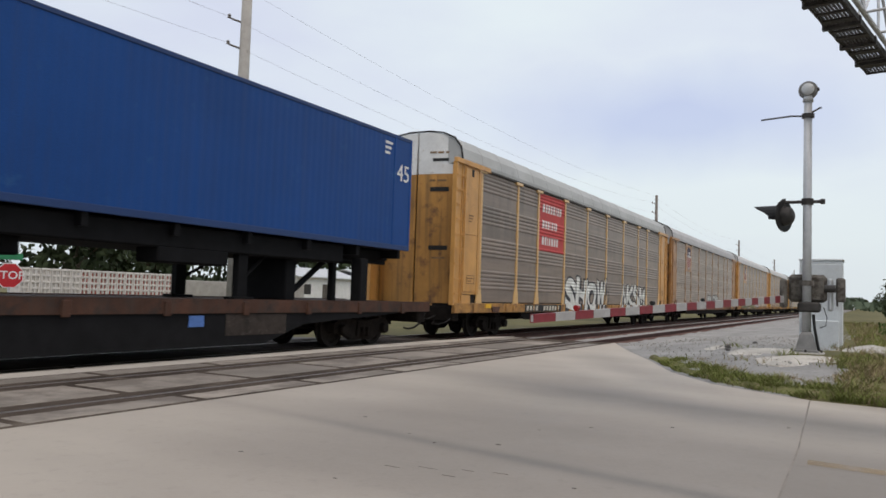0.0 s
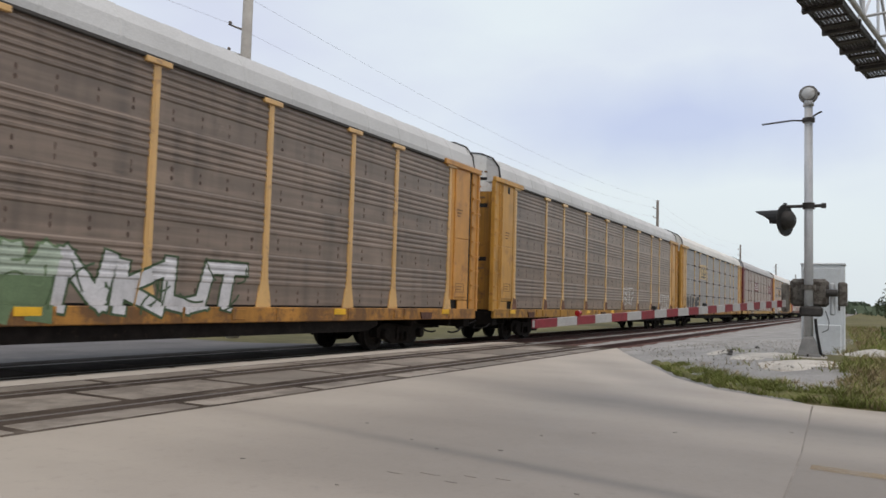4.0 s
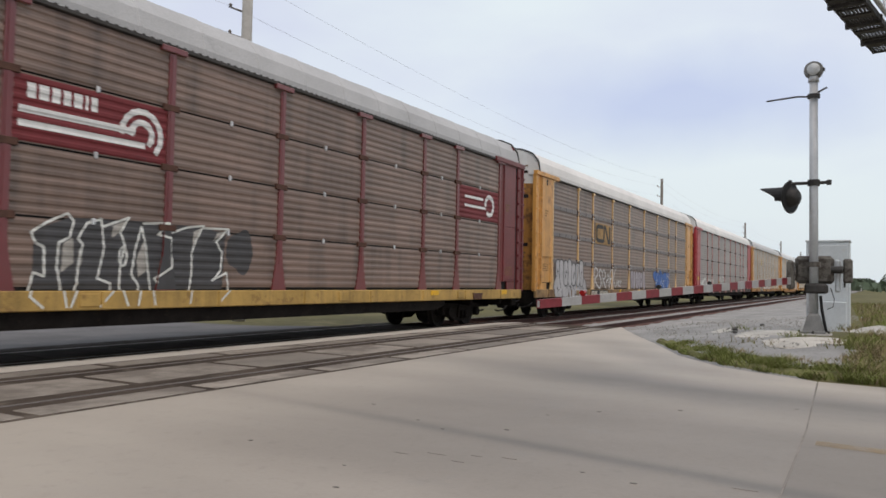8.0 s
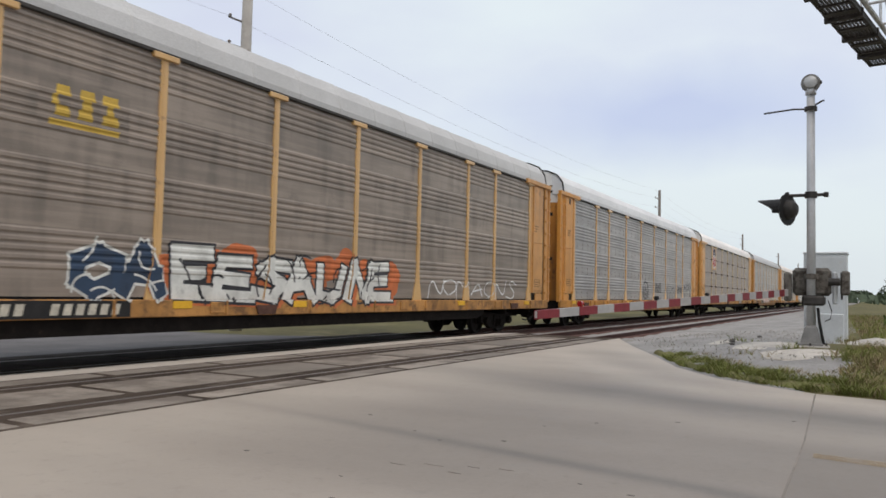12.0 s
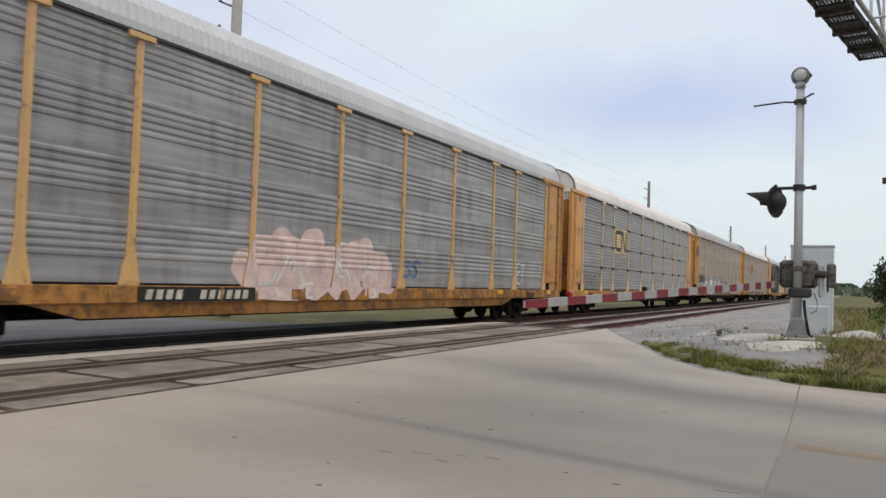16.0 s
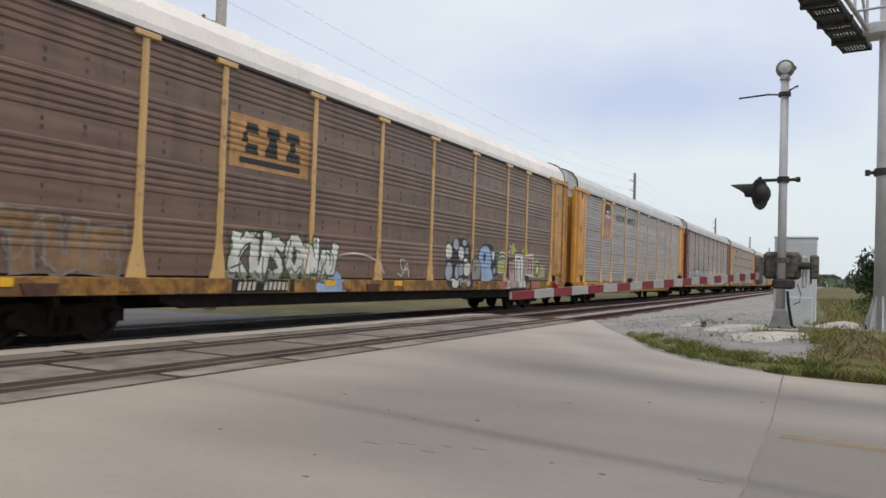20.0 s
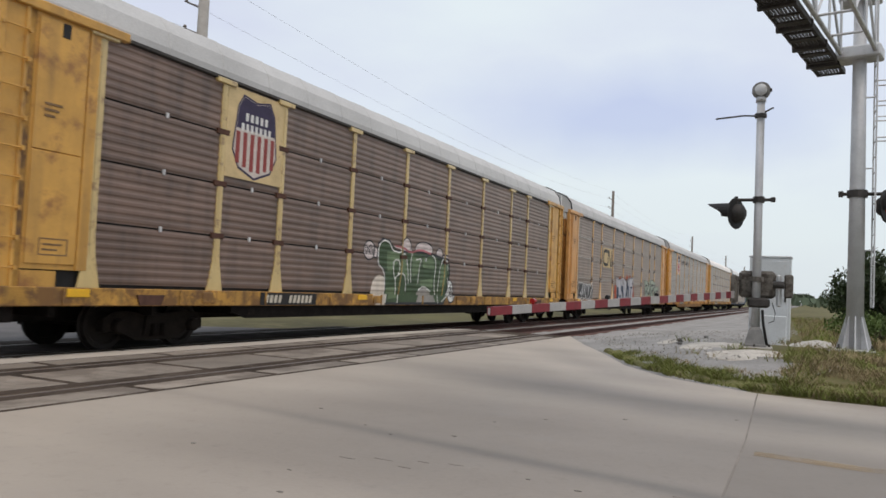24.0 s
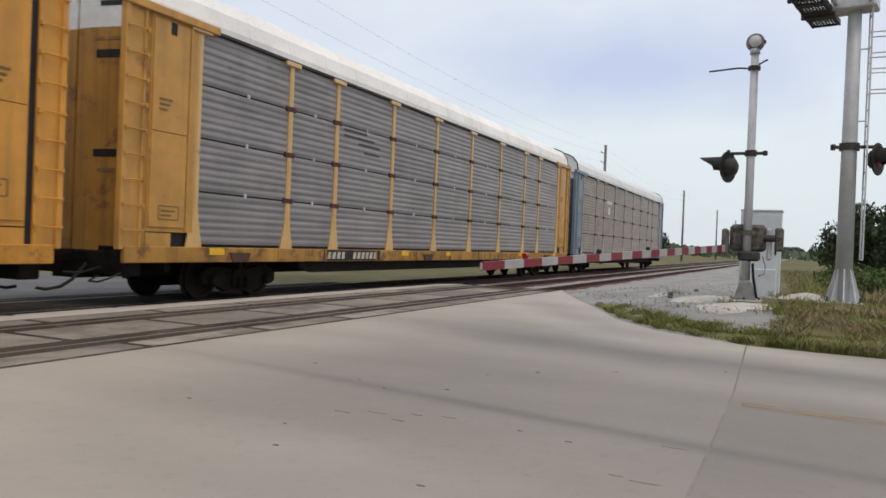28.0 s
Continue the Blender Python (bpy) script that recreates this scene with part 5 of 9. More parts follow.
thing("road_between_tracks", "pale concrete paving between the two tracks", "road", kind="structure",
      geo=Geo().extrude_x([(8.80, -0.35), (8.80, -0.004), (9.6, -0.05), (10.42, -0.17), (10.42, -0.35)], -30, 20.6), material_=STRIP)
thing("far_road", "grey asphalt road beyond the tracks", "road", kind="structure",
      geo=Geo().extrude_x([(13.3, -0.5), (13.3, -0.19), (16, -0.30), (24, -0.37), (90, -0.38), (90, -0.5)], -12, 17.6), material_=ASPHALT)


def paving_mark(name, label, pts, width, material_, z=0.004):
    vs, fs = [], []
    for x, y in pts:
        vs += [(x - width / 2, y, z), (x + width / 2, y, z)]
    for i in range(len(pts) - 1):
        fs.append((2 * i, 2 * i + 1, 2 * i + 3, 2 * i + 2))
    return thing(name, label, "road marking", kind="structure", geo=Geo().add(vs, fs), material_=material_)


thing("road_joint", "sealed joint across the concrete road", "road joint", kind="structure",
      geo=Geo().slab([(-12, 0.434), (4.6, 0.434), (7.0, 0.453), (10.46, 0.564), (10.46, 0.576), (7.0, 0.465), (4.6, 0.446), (-12, 0.446)], 0.0, 0.0035), material_=JOINT)
YELLOW_LINE = spray("worn_yellow_line", (0.42, 0.28, 0.12), 0.36)
paving_mark("centre_line", "worn yellow centre line on the concrete", [(6.30, -30), (6.32, -0.4), (6.42, 0.36)], 0.19, YELLOW_LINE, 0.0045)


JOINT_DARK = mat("tar", (0.15, 0.135, 0.12), 0.8, spread=0.3, size=5, bump=0.1)


def tar_spots():
    """Small dark blots and scuffs on the paving."""
    rng = random.Random(77)
    spots = [(5.55, 3.28), (3.95, 2.86), (5.58, 2.49), (7.35, 1.54), (6.84, 2.15), (5.33, 2.92), (4.61, 1.55), (4.52, 1.21)] + [(rng.uniform(2.5, 9.5), rng.uniform(-1.5, 5.0)) for i in range(7)]
    g = Geo()
    for x, y in spots:
        r = rng.uniform(0.007, 0.016)
        a = rng.uniform(-0.4, 0.4)
        k = [(x + r * rng.uniform(0.6, 1.1) * math.cos(i * 0.9 + a), y + 2.0 * r * rng.uniform(0.6, 1.1) * math.sin(i * 0.9 + a)) for i in range(7)]
        g.slab(k, 0.0, 0.003)
    thing("tar_spots", "small dark tar blots and chips on the road", "stains", kind="stuff", geo=g, material_=JOINT_DARK)
    g = Geo()
    for i in range(10):
        x, y = rng.uniform(3.7, 4.7), rng.uniform(-1.2, 2.8)
        x += 0.15 * max(0, y)
        w = rng.uniform(0.05, 0.16)
        g.slab([(x, y), (x + 0.007, y + w * 0.5), (x + 0.004, y + w), (x - 0.007, y + w * 0.5)], 0.0, 0.003)
    thing("scuff_marks", "short dark skid scuffs on the concrete", "stains", kind="stuff", geo=g, material_=JOINT)


tar_spots()


def track(name, y, z, x0, x1, label, ties_from):
    """Rails on ties in ballast; z: top of the rails."""
    prof = [(-0.075, -0.17), (0.075, -0.17), (0.075, -0.155), (0.012, -0.13), (0.012, -0.045), (0.036, -0.035), (0.036, -0.004), (-0.036, -0.004), (-0.036, -0.035), (-0.012, -0.045), (-0.012, -0.13), (-0.075, -0.155)]
    tr = thing(name, label, "railway track", kind="structure")
    for s in (-1, 1):
        bed = Geo()
        for k in range(46):
            xa = 20.7 + 6.0 * k
            bed.extrude_x([(y + s * 0.755 - 0.30, z - 0.19), (y + s * 0.755 - 0.2, z - 0.128), (y + s * 0.755 + 0.2, z - 0.128), (y + s * 0.755 + 0.30, z - 0.19)], xa, xa + 6.0, False)
        tagged(part("rusty_stone_strip", bed, RUST_BED, tr), kind="stuff")
        r = part("rail", Geo().extrude_x([(y + s * 0.755 + a, z + b) for a, b in prof], x0, x1), RAIL, tr)
        part("rail_head", Geo().extrude_x([(y + s * 0.755 + a, z + b) for a, b in ((-0.03, -0.004), (0.03, -0.004), (0.024, 0.0), (-0.024, 0.0))], x0, x1), RAIL_TOP, r)
    tie = Geo().cbox(-0.11, 0.11, -1.28, 1.28, -0.10, 0.0, 0.015).mesh("tie", TIE)
    n, x, rest = 0, ties_from, Geo()
    rng = random.Random(8)
    while x < 380:
        if n < 130:
            part("tie", tie, TIE, tr, m=pose(x, y + rng.uniform(-0.05, 0.05), z - 0.172 + rng.uniform(-0.012, 0.004), 0, 0, rng.uniform(-1, 1)))
        else:
            rest.box(x - 0.11, x + 0.11, y - 1.28, y + 1.28, z - 0.27, z - 0.172)
        x += 0.53
        n += 1
    o = part("far_ties", rest, TIE, tr)
    tagged(o, kind="stuff")
    return tr


track("near_track", NEAR_Y, 0.0, -60, 900, "empty near track with rusty rails", 21.0)
track("train_track", TRACK_Y, RAIL_Z, -200, 1500, "far track that carries the train", 20.9)


def ballast_bed():
    """The stone bed of both tracks and the wide gravel shoulder by the signal."""
    rng = random.Random(5)
    xs = [20.4 + 0.6 * i for i in range(60)] + [57 + 4 * i for i in range(40)] + [220, 300, 450, 700, 900]
    ys = [1.0, 1.8, 2.6, 3.4, 4.2, 5.0, 5.6, 5.9, 6.3, 6.9, 7.5, 8.1, 8.7, 9.2, 9.7, 10.2, 10.8, 11.4, 12.0, 12.6, 13.3, 14.0, 14.8]

    def height(y):
        if y < 5.6:
            return 0.16 - 0.36 * max(0, (y - 1.0)) / 4.6 + 0.04
        if y < 9.0:
            return -0.15
        if y < 13.4:
            return -0.15 - 0.19 * min(1, (y - 9.0) / 1.4)
        return -0.34 - 0.12 * (y - 13.4)
    vs, fs, k = [], [], len(ys)
    for x in xs:
        for y in ys:
            z = height(y) + rng.uniform(-0.02, 0.02) - (0.6 if y == ys[0] and x > 44 else 0)
            side = y + 0.88 * (5.0 - y) * min(1.0, max(0.0, (x - 44) / 30)) if y < 5 else y
            vs.append((x + rng.uniform(-0.1, 0.1), side, z - 0.3 * min(1.0, max(0.0, (x - 44) / 30)) * (y < 4.5)))
    for i in range(len(xs) - 1):
        for j in range(k - 1):
            a = i * k + j
            fs.append((a, a + 1, a + k + 1, a + k))
    thing("ballast_bed", "grey crushed-stone bed of the tracks", "gravel", kind="structure", geo=Geo().add(vs, fs), material_=BALLAST)
    thing("far_side_bed", "grey gravel verge beyond the train", "gravel", kind="structure", geo=Geo().extrude_x([(13.0, -0.6), (13.0, -0.33), (14.5, -0.36), (16.0, -0.46), (16.0, -0.6)], -200, 20.4), material_=BALLAST)
    # this gravel takes the dark rubber colour to stand for the train's shade
    thing("train_bed", "gravel under the far track at the road, darkened for the train's shade", "gravel", kind="structure", geo=Geo().extrude_x([(10.44, -0.6), (10.44, -0.30), (13.0, -0.30), (13.0, -0.6)], -200, 20.6), material_=RUBBER)


ballast_bed()


def verge():
    """The raised gravel corner on which the signals stand, with its slope to the road."""
    pts = [(10.5, -40), (10.5, -1), (10.9, 0.7), (11.8, 1.8), (13.1, 2.65), (15.2, 3.5), (18, 4.7), (20.45, 5.7)]
    inner = [(15.5, -40), (13.2, -3.0), (13.0, -0.6), (13.8, 0.6), (14.8, 1.4), (16.4, 1.9), (19, 2.3), (20.45, 2.6)]
    far = [(45, -40), (40, -4), (34, -3), (30, -2.4), (28, -1.6), (26, -0.8), (24, 0.1), (20.45, 0.98)]
    g = Geo()
    k = len(pts)
    rng = random.Random(3)
    rows = [[(a[0] - 0.30, a[1] + 0.22, -0.09) for a in pts]]
    for q in range(4):
        rows.append([(a[0] + (b[0] - a[0]) * q / 4, a[1] + (b[1] - a[1]) * q / 4, -0.004 + 0.245 * q / 4 + rng.uniform(-0.02, 0.02)) for a, b in zip(pts, inner)])
    vs = [p for r in rows for p in r]
    bank = [[(a[0] + (b[0] - a[0]) * q / 4, a[1] + (b[1] - a[1]) * q / 4, 0.25 - 0.55 * max(0, q - 1) / 3 + rng.uniform(-0.015, 0.015)) for a, b in zip(inner, far)] for q in range(5)]
    sheet = rows + bank
    for name, label, stony, m in (("gravel_verge", "pale gravel and sand corner beside the road", True, BALLAST), ("grass_bank", "low grassy bank behind the gravel corner", False, SOIL)):
        vs = [p for r in sheet for p in r]
        fs = [(j * k + i, j * k + i + 1, (j + 1) * k + i + 1, (j + 1) * k + i) for j in range(len(sheet) - 1) for i in range(k - 1) if stony == (j < 5 and i > 1 or j < 7 and i >= 4 or i >= 6)]
        thing(name, label, "gravel" if m is BALLAST else "grass bank", kind="structure", geo=Geo().add(vs, fs), material_=m)
    # a low mat of grass along the edge of the road
    vs, fs, n = [], [], 90
    for i in range(n + 1):
        u = i / n * (k - 2.7)
        j = min(int(u), k - 3)
        f = u - j
        a = Vector(pts[j]).lerp(Vector(pts[j + 1]), f)
        b = Vector(inner[j]).lerp(Vector(inner[j + 1]), f)
        wide = max(0.04, (0.15 + 0.10 * noise.noise(Vector((a.x * 1.1, a.y * 1.1, 0)))) * (1.0 + 2.4 * min(1.0, max(0.0, (1.4 - a.y) / 2.2))))
        for q in range(6):
            v = wide * q / 5
            p = a.lerp(b, v)
            lump = 0.05 * math.sin(math.pi * q / 5) * (0.7 + noise.noise(Vector((p.x * 3, p.y * 3, 1))))
            vs.append((p.x, p.y, -0.006 + 0.245 * v + lump + (-0.02 if q in (0, 5) else 0.01)))
    for i in range(n):
        for q in range(5):
            o = i * 6 + q
            fs.append((o, o + 1, o + 7, o + 6))
    thing("grass_mat", "matted green and brown grass at the road's edge", "grass", kind="structure", geo=Geo().add(vs, fs), material_=GRASS_MAT)


verge()


# crossing panels, each a piece of its own, on both sides of each rail and between the rails
def crossing(name, y, z, label, surface):
    cr = thing(name, label, "level crossing", kind="structure")
    rng = random.Random(int(y * 10))
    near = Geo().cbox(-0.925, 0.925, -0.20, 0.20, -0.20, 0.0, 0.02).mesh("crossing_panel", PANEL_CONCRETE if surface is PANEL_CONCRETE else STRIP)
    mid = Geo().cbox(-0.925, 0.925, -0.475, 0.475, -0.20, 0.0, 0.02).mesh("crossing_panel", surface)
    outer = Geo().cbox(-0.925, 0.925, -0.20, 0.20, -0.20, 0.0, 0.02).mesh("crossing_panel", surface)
    x, k = 5.66 - 0.975 - 9 * 1.95, 0
    while x < 18.6:
        if -14 < x:
            part("crossing_panel", mid, PANEL_CONCRETE, cr, m=pose(x, y, z + rng.uniform(-0.002, 0.002)))
            for s in (-1, 1):
                part("crossing_panel", near if s < 0 else outer, PANEL_CONCRETE, cr, m=pose(x + 0.55 + s * 0.35, y + s * 1.195, z + rng.uniform(-0.002, 0.002)))
        x += 1.95
        k += 1
    part("rubber_filler", Geo().box(-21, 20.4, y - (1.486 if surface is PANEL_CONCRETE else 1.433), y + 1.44, z - 0.30, z - 0.005), RUBBER, cr)


crossing("near_crossing", NEAR_Y, 0.0, "concrete crossing panels with dark flangeways on the near track", PANEL_CONCRETE)
crossing("far_crossing", TRACK_Y, RAIL_Z, "crossing panels under the train, darkened for its shade", SHADED_PANEL)


# ---- signals beside the road ----
def lamp_head(parent, px, py, pz, way, turn=0.0, name="signal_lamp"):
    """A crossing lamp seen from the side: round backing plate, housing and a long hood. way: +1 or -1 along y."""
    x = y = z = 0.0
    lamp = part(name, Geo().lathe([(0.0, -0.02 * way), (0.31, -0.02 * way), (0.32, 0.0), (0.31, 0.015 * way), (0.0, 0.015 * way)], 20, "Y", (x, y, z)), BLACK_PAINT, parent, m=pose(px, py, pz, 0, 0, turn))
    part("housing", Geo().lathe([(0.0, -0.18 * way), (0.11, -0.175 * way), (0.17, -0.13 * way), (0.19, -0.02 * way)], 16, "Y", (x, y, z)), DARK_METAL, lamp, smooth=True)
    part("lens", Geo().lathe([(0.0, 0.05 * way), (0.10, 0.04 * way), (0.155, 0.02 * way)], 16, "Y", (x, y, z)), RED_LENS, lamp, smooth=True)
    g = Geo()
    n = 12
    vs, fs = [], []
    for i in range(n + 1):
        a = radians(-25 + 230 * i / n)
        reach = 0.20 + 0.40 * max(0.0, math.sin(a))
        for r in (0.215, 0.205):
            vs += [(x + r * math.cos(a), y + 0.015 * way, z + r * math.sin(a)), (x + r * 0.96 * math.cos(a), y + (0.015 + reach) * way, z + r * 0.96 * math.sin(a) + 0.02)]
    for i in range(n):
        a = i * 4
        fs += [(a, a + 1, a + 5, a + 4), (a + 2, a + 6, a + 7, a + 3), (a + 1, a + 3, a + 7, a + 5)]
    part("hood", g.add(vs, fs), BLACK_PAINT, lamp)
    return lamp


def crossing_signal():
    bx, by, bz = 16.48, 0.955, 0.25
    s = thing("crossing_signal", "galvanised crossing signal mast with bell, lamp and lowered gate arm", "crossing signal", pose(bx, by, bz))
    part("foundation", Geo().cbox(-0.32, 0.32, -0.32, 0.32, -0.5, 0.03, 0.03), POLE, s)
    foot = Geo().lathe([(0.30, 0.03), (0.30, 0.06), (0.26, 0.08), (0.16, 0.36), (0.11, 0.41)], 4, "Z")
    part("base_casting", foot, BOX_LIGHT, s, m=pose(0, 0, 0, 0, 0, 45))
    for i in range(4):
        a = radians(45 + 90 * i)
        part("anchor_bolt", shared("anchor", lambda: Geo().tube((0, 0, 0), (0, 0, 0.12), 0.02).tube((0, 0, 0.03), (0, 0, 0.06), 0.04, 0.04, 6).mesh("anchor_bolt", DARK_METAL)), DARK_METAL, s, m=pose(0.26 * math.cos(a + 0.78), 0.26 * math.sin(a + 0.78), -0.04))
    part("mast", Geo().tube((0, 0, 0.3), (0, 0, 4.95), 0.082, 0.075, 16), GALV, s, smooth=True)
    b = part("bell", Geo().lathe([(0.0, -0.10), (0.10, -0.10), (0.125, -0.085), (0.130, -0.05), (0.172, -0.045), (0.178, 0.01), (0.160, 0.05), (0.155, 0.14), (0.10, 0.17), (0.0, 0.175)], 24, "X", (0, 0.0, 5.13)), BOX_LIGHT, s)
    part("gong", Geo().lathe([(0.0, -0.125), (0.09, -0.12), (0.118, -0.102)], 24, "X", (0, 0.0, 5.13)), ALUM, b, smooth=True)
    part("bell_clapper", Geo().cbox(-0.05, 0.04, -0.20, -0.15, 5.10, 5.16), DARK_METAL, b)
    part("bell_collar", Geo().tube((0, 0, 4.9), (0, 0, 5.02), 0.10, 0.085, 12), GALV, s, smooth=True)
    part("clamp", Geo().tube((0, 0, 4.58), (0, 0, 4.66), 0.115, 0.115, 12), DARK_METAL, s)
    part("bare_bracket", Geo().pipe([(0, 0.08, 4.62), (0, 0.30, 4.64), (0, 0.85, 4.60)], 0.018), DARK_METAL, s)
    part("bare_bracket", Geo().pipe([(0, -0.06, 4.68), (0, -0.20, 4.76), (0, -0.24, 4.77)], 0.018), DARK_METAL, s)
    part("crossarm", Geo().tube((0, 0.45, 2.93), (0, -0.26, 2.93), 0.032, 0.032, 8).tube((0, 0, 2.87), (0, 0, 2.99), 0.11, 0.11, 12).cbox(-0.03, 0.03, -0.31, -0.22, 2.88, 2.98), DARK_METAL, s)
    part("lamp_stem", Geo().tube((0, 0.42, 3.0), (0, 0.42, 2.70), 0.035, 0.035, 8), DARK_METAL, s)
    lamp_head(s, 0, 0.42, 2.66, 1, -24)
    # gate mechanism
    m = part("gate_mechanism", Geo().cbox(0.09, 0.52, -0.34, 0.34, 0.98, 1.52, 0.06), BOX_GREY, s)
    part("motor_box", Geo().cbox(-0.12, 0.36, -0.24, 0.16, 0.79, 0.985, 0.04), DARK_METAL, m)
    part("mast_clamp", Geo().tube((0, 0, 1.30), (0, 0, 1.40), 0.13, 0.13, 12), BOX_GREY, m)
    part("gate_hinge", Geo().cbox(-0.30, 0.12, 0.34, 0.46, 0.86, 1.42, 0.04), BOX_GREY, m)
    part("counterweight_arm", Geo().cbox(0.08, 0.34, -0.45, -0.36, 0.82, 1.45, 0.04), ALUM, m)
    part("counterweight", Geo().cbox(0.02, 0.38, -0.66, -0.50, 1.0, 1.46, 0.03), BOX_GREY, m)
    part("hub", Geo().tube((-0.05, -0.5, 1.25), (-0.05, -0.30, 1.25), 0.07, 0.07, 12), DARK_METAL, m)
    part("cable", Geo().pipe([(-0.06, -0.12, 0.75), (-0.05, -0.14, 0.5), (-0.04, -0.19, 0.20), (-0.02, -0.22, 0.06)], 0.028), BLACK_PAINT, s)
    part("cable_loop", Geo().pipe([(-0.2, -0.30, 0.90), (-0.2, -0.36, 0.70), (-0.2, -0.34, 0.55), (-0.2, -0.24, 0.50)], 0.010), BLACK_PAINT, s)
    # the lowered arm, in striped lengths
    a, e = Vector((16.30 - bx, 1.34 - by, 1.28 - bz)), Vector((6.42 - bx, 2.58 - by, 0.965 - bz))
    n = 24
    q = (e - a).to_track_quat("X", "Z").to_matrix().to_4x4()
    arm = part("gate_arm", Geo().box(0.0, (e - a).length, -0.012, 0.012, -0.03, 0.03), ARM_WHITE, s, m=Matrix.Translation(a) @ q)
    step = (e - a).length / n
    for i in range(n):
        h0, h1 = 0.066 - 0.028 * i / n, 0.066 - 0.028 * (i + 1) / n
        g = Geo()
        x0, x1 = i * step + 0.003, (i + 1) * step - 0.003
        g.add([(x0, -0.02, -h0), (x1, -0.02, -h1), (x1, 0.02, -h1), (x0, 0.02, -h0), (x0, -0.02, h0), (x1, -0.02, h1), (x1, 0.02, h1), (x0, 0.02, h0)],
              [(0, 3, 2, 1), (4, 5, 6, 7), (0, 1, 5, 4), (1, 2, 6, 5), (2, 3, 7, 6), (3, 0, 4, 7)])
        part("arm_stripe", g, ARM_RED if i % 2 else ARM_WHITE, arm)
    for back in (0.9, 2.95, 4.9):
        x = (e - a).length - back
        part("arm_lamp", Geo().lathe([(0.0, -0.03), (0.024, -0.03), (0.027, 0.03), (0.0, 0.03)], 12, "X", (x, 0, 0.072)).box(x - 0.02, x + 0.02, -0.015, 0.015, 0.03, 0.06), RED_LENS if back < 1 else BLACK_PAINT, arm)


crossing_signal()


def cantilever():
    bx, by, bz = 16.98, -0.80, 0.24
    s = thing("cantilever_signal", "galvanised cantilever signal mast with a grated walkway over the road", "signal gantry", pose(bx, by, bz))
    part("foundation", Geo().cbox(-0.5, 0.5, -0.5, 0.5, -0.6, 0.04, 0.04), POLE, s)
    part("base_plate", Geo().cbox(-0.34, 0.34, -0.34, 0.34, 0.04, 0.08, 0.01), GALV, s)
    part("mast", Geo().tube((0, 0, 0.08), (0, 0, 7.5), 0.158, 0.112, 20), GALV, s, smooth=True)
    for i in range(8):
        part("gusset", shared("gusset", lambda: Geo().plate([(0.14, 0.08), (0.32, 0.08), (0.155, 0.72)], -0.012, 0.012).mesh("gusset", GALV)), GALV, s, m=pose(0, 0, 0, 0, 0, 45 * i))
    for i in range(4):
        a = radians(90 * i + 45)
        part("anchor_bolt", SHARED["anchor"], DARK_METAL, s, m=pose(0.40 * math.cos(a), 0.40 * math.sin(a), 0.06))
    # truss that reaches over the road
    turn = math.degrees(math.atan2(0.62, -3.2))
    t = part("truss", Geo().tube((0, -0.30, 5.86), (11.0, -0.30, 5.86), 0.045, 0.045, 8), GALV, s, m=pose(0, 0, 0, 0, 0, turn))
    for y, z in ((0.30, 5.86), (-0.30, 6.95), (0.30, 6.95)):
        part("chord", Geo().tube((0, y, z), (11.0, y, z), 0.045, 0.045, 8), GALV, t)
    for i in range(9):
        x = 0.25 + 1.2 * i
        for y in (-0.30, 0.30):
            part("truss_post", Geo().tube((x, y, 5.86), (x, y, 6.95), 0.026, 0.026, 6), GALV, t)
            part("truss_brace", Geo().tube((x, y, 6.95 if i % 2 else 5.86), (x + 1.2, y, 5.86 if i % 2 else 6.95), 0.026, 0.026, 6), GALV, t)
        part("truss_tie", Geo().tube((x, -0.30, 5.86), (x, 0.30, 5.86), 0.024, 0.024, 6), GALV, t)
    # grated walkway under and beside the truss, on angle brackets
    w = part("walkway", Geo().cbox(-0.72, 11.0, -0.40, -0.36, 5.70, 5.82, 0.01), DARK_METAL, t)
    part("walkway_edge", Geo().cbox(-0.72, 11.0, -0.90, -0.86, 5.70, 5.82, 0.01), DARK_METAL, w)
    for i in range(9):
        y = -0.845 + 0.057 * i
        part("grating_bar", Geo().box(-0.70, 11.0, y, y + 0.027, 5.72, 5.76), DARK_METAL, w)
    for i in range(24):
        x = -0.70 + 0.5 * i
        if x < 11:
            part("grating_cross", Geo().box(x, x + 0.18 if i % 2 else x + 0.06, -0.90, -0.36, 5.70, 5.735), DARK_METAL, w)
    for i in range(9):
        x = 0.1 + 1.25 * i
        part("walkway_bracket", Geo().plate([(x, 5.66), (x + 0.09, 5.66), (x + 0.09, 5.82), (x, 5.82)], -0.94, -0.34), DARK_METAL, w)
        part("rail_post", Geo().tube((x, -0.88, 5.82), (x, -0.88, 6.9), 0.018, 0.018, 6), GALV, w)
    part("guard_rail", Geo().tube((-0.6, -0.88, 6.9), (11, -0.88, 6.9), 0.018, 0.018, 6), GALV, w)
    part("truss_collar", Geo().cbox(-0.26, 0.30, -0.40, 0.40, 5.74, 5.98, 0.03), GALV, t)
    part("truss_collar", Geo().cbox(-0.22, 0.26, -0.36, 0.36, 6.88, 7.02, 0.03), GALV, t)
    # ladder with rest hoops
    ladder = part("ladder", Geo().tube((0.10, -0.27, 0.9), (0.10, -0.27, 7.4), 0.018, 0.018, 6), GALV, s)
    part("ladder_side", Geo().tube((-0.28, -0.29, 0.9), (-0.28, -0.29, 7.4), 0.018, 0.018, 6), GALV, ladder)
    for i in range(21):
        z = 1.1 + 0.3 * i
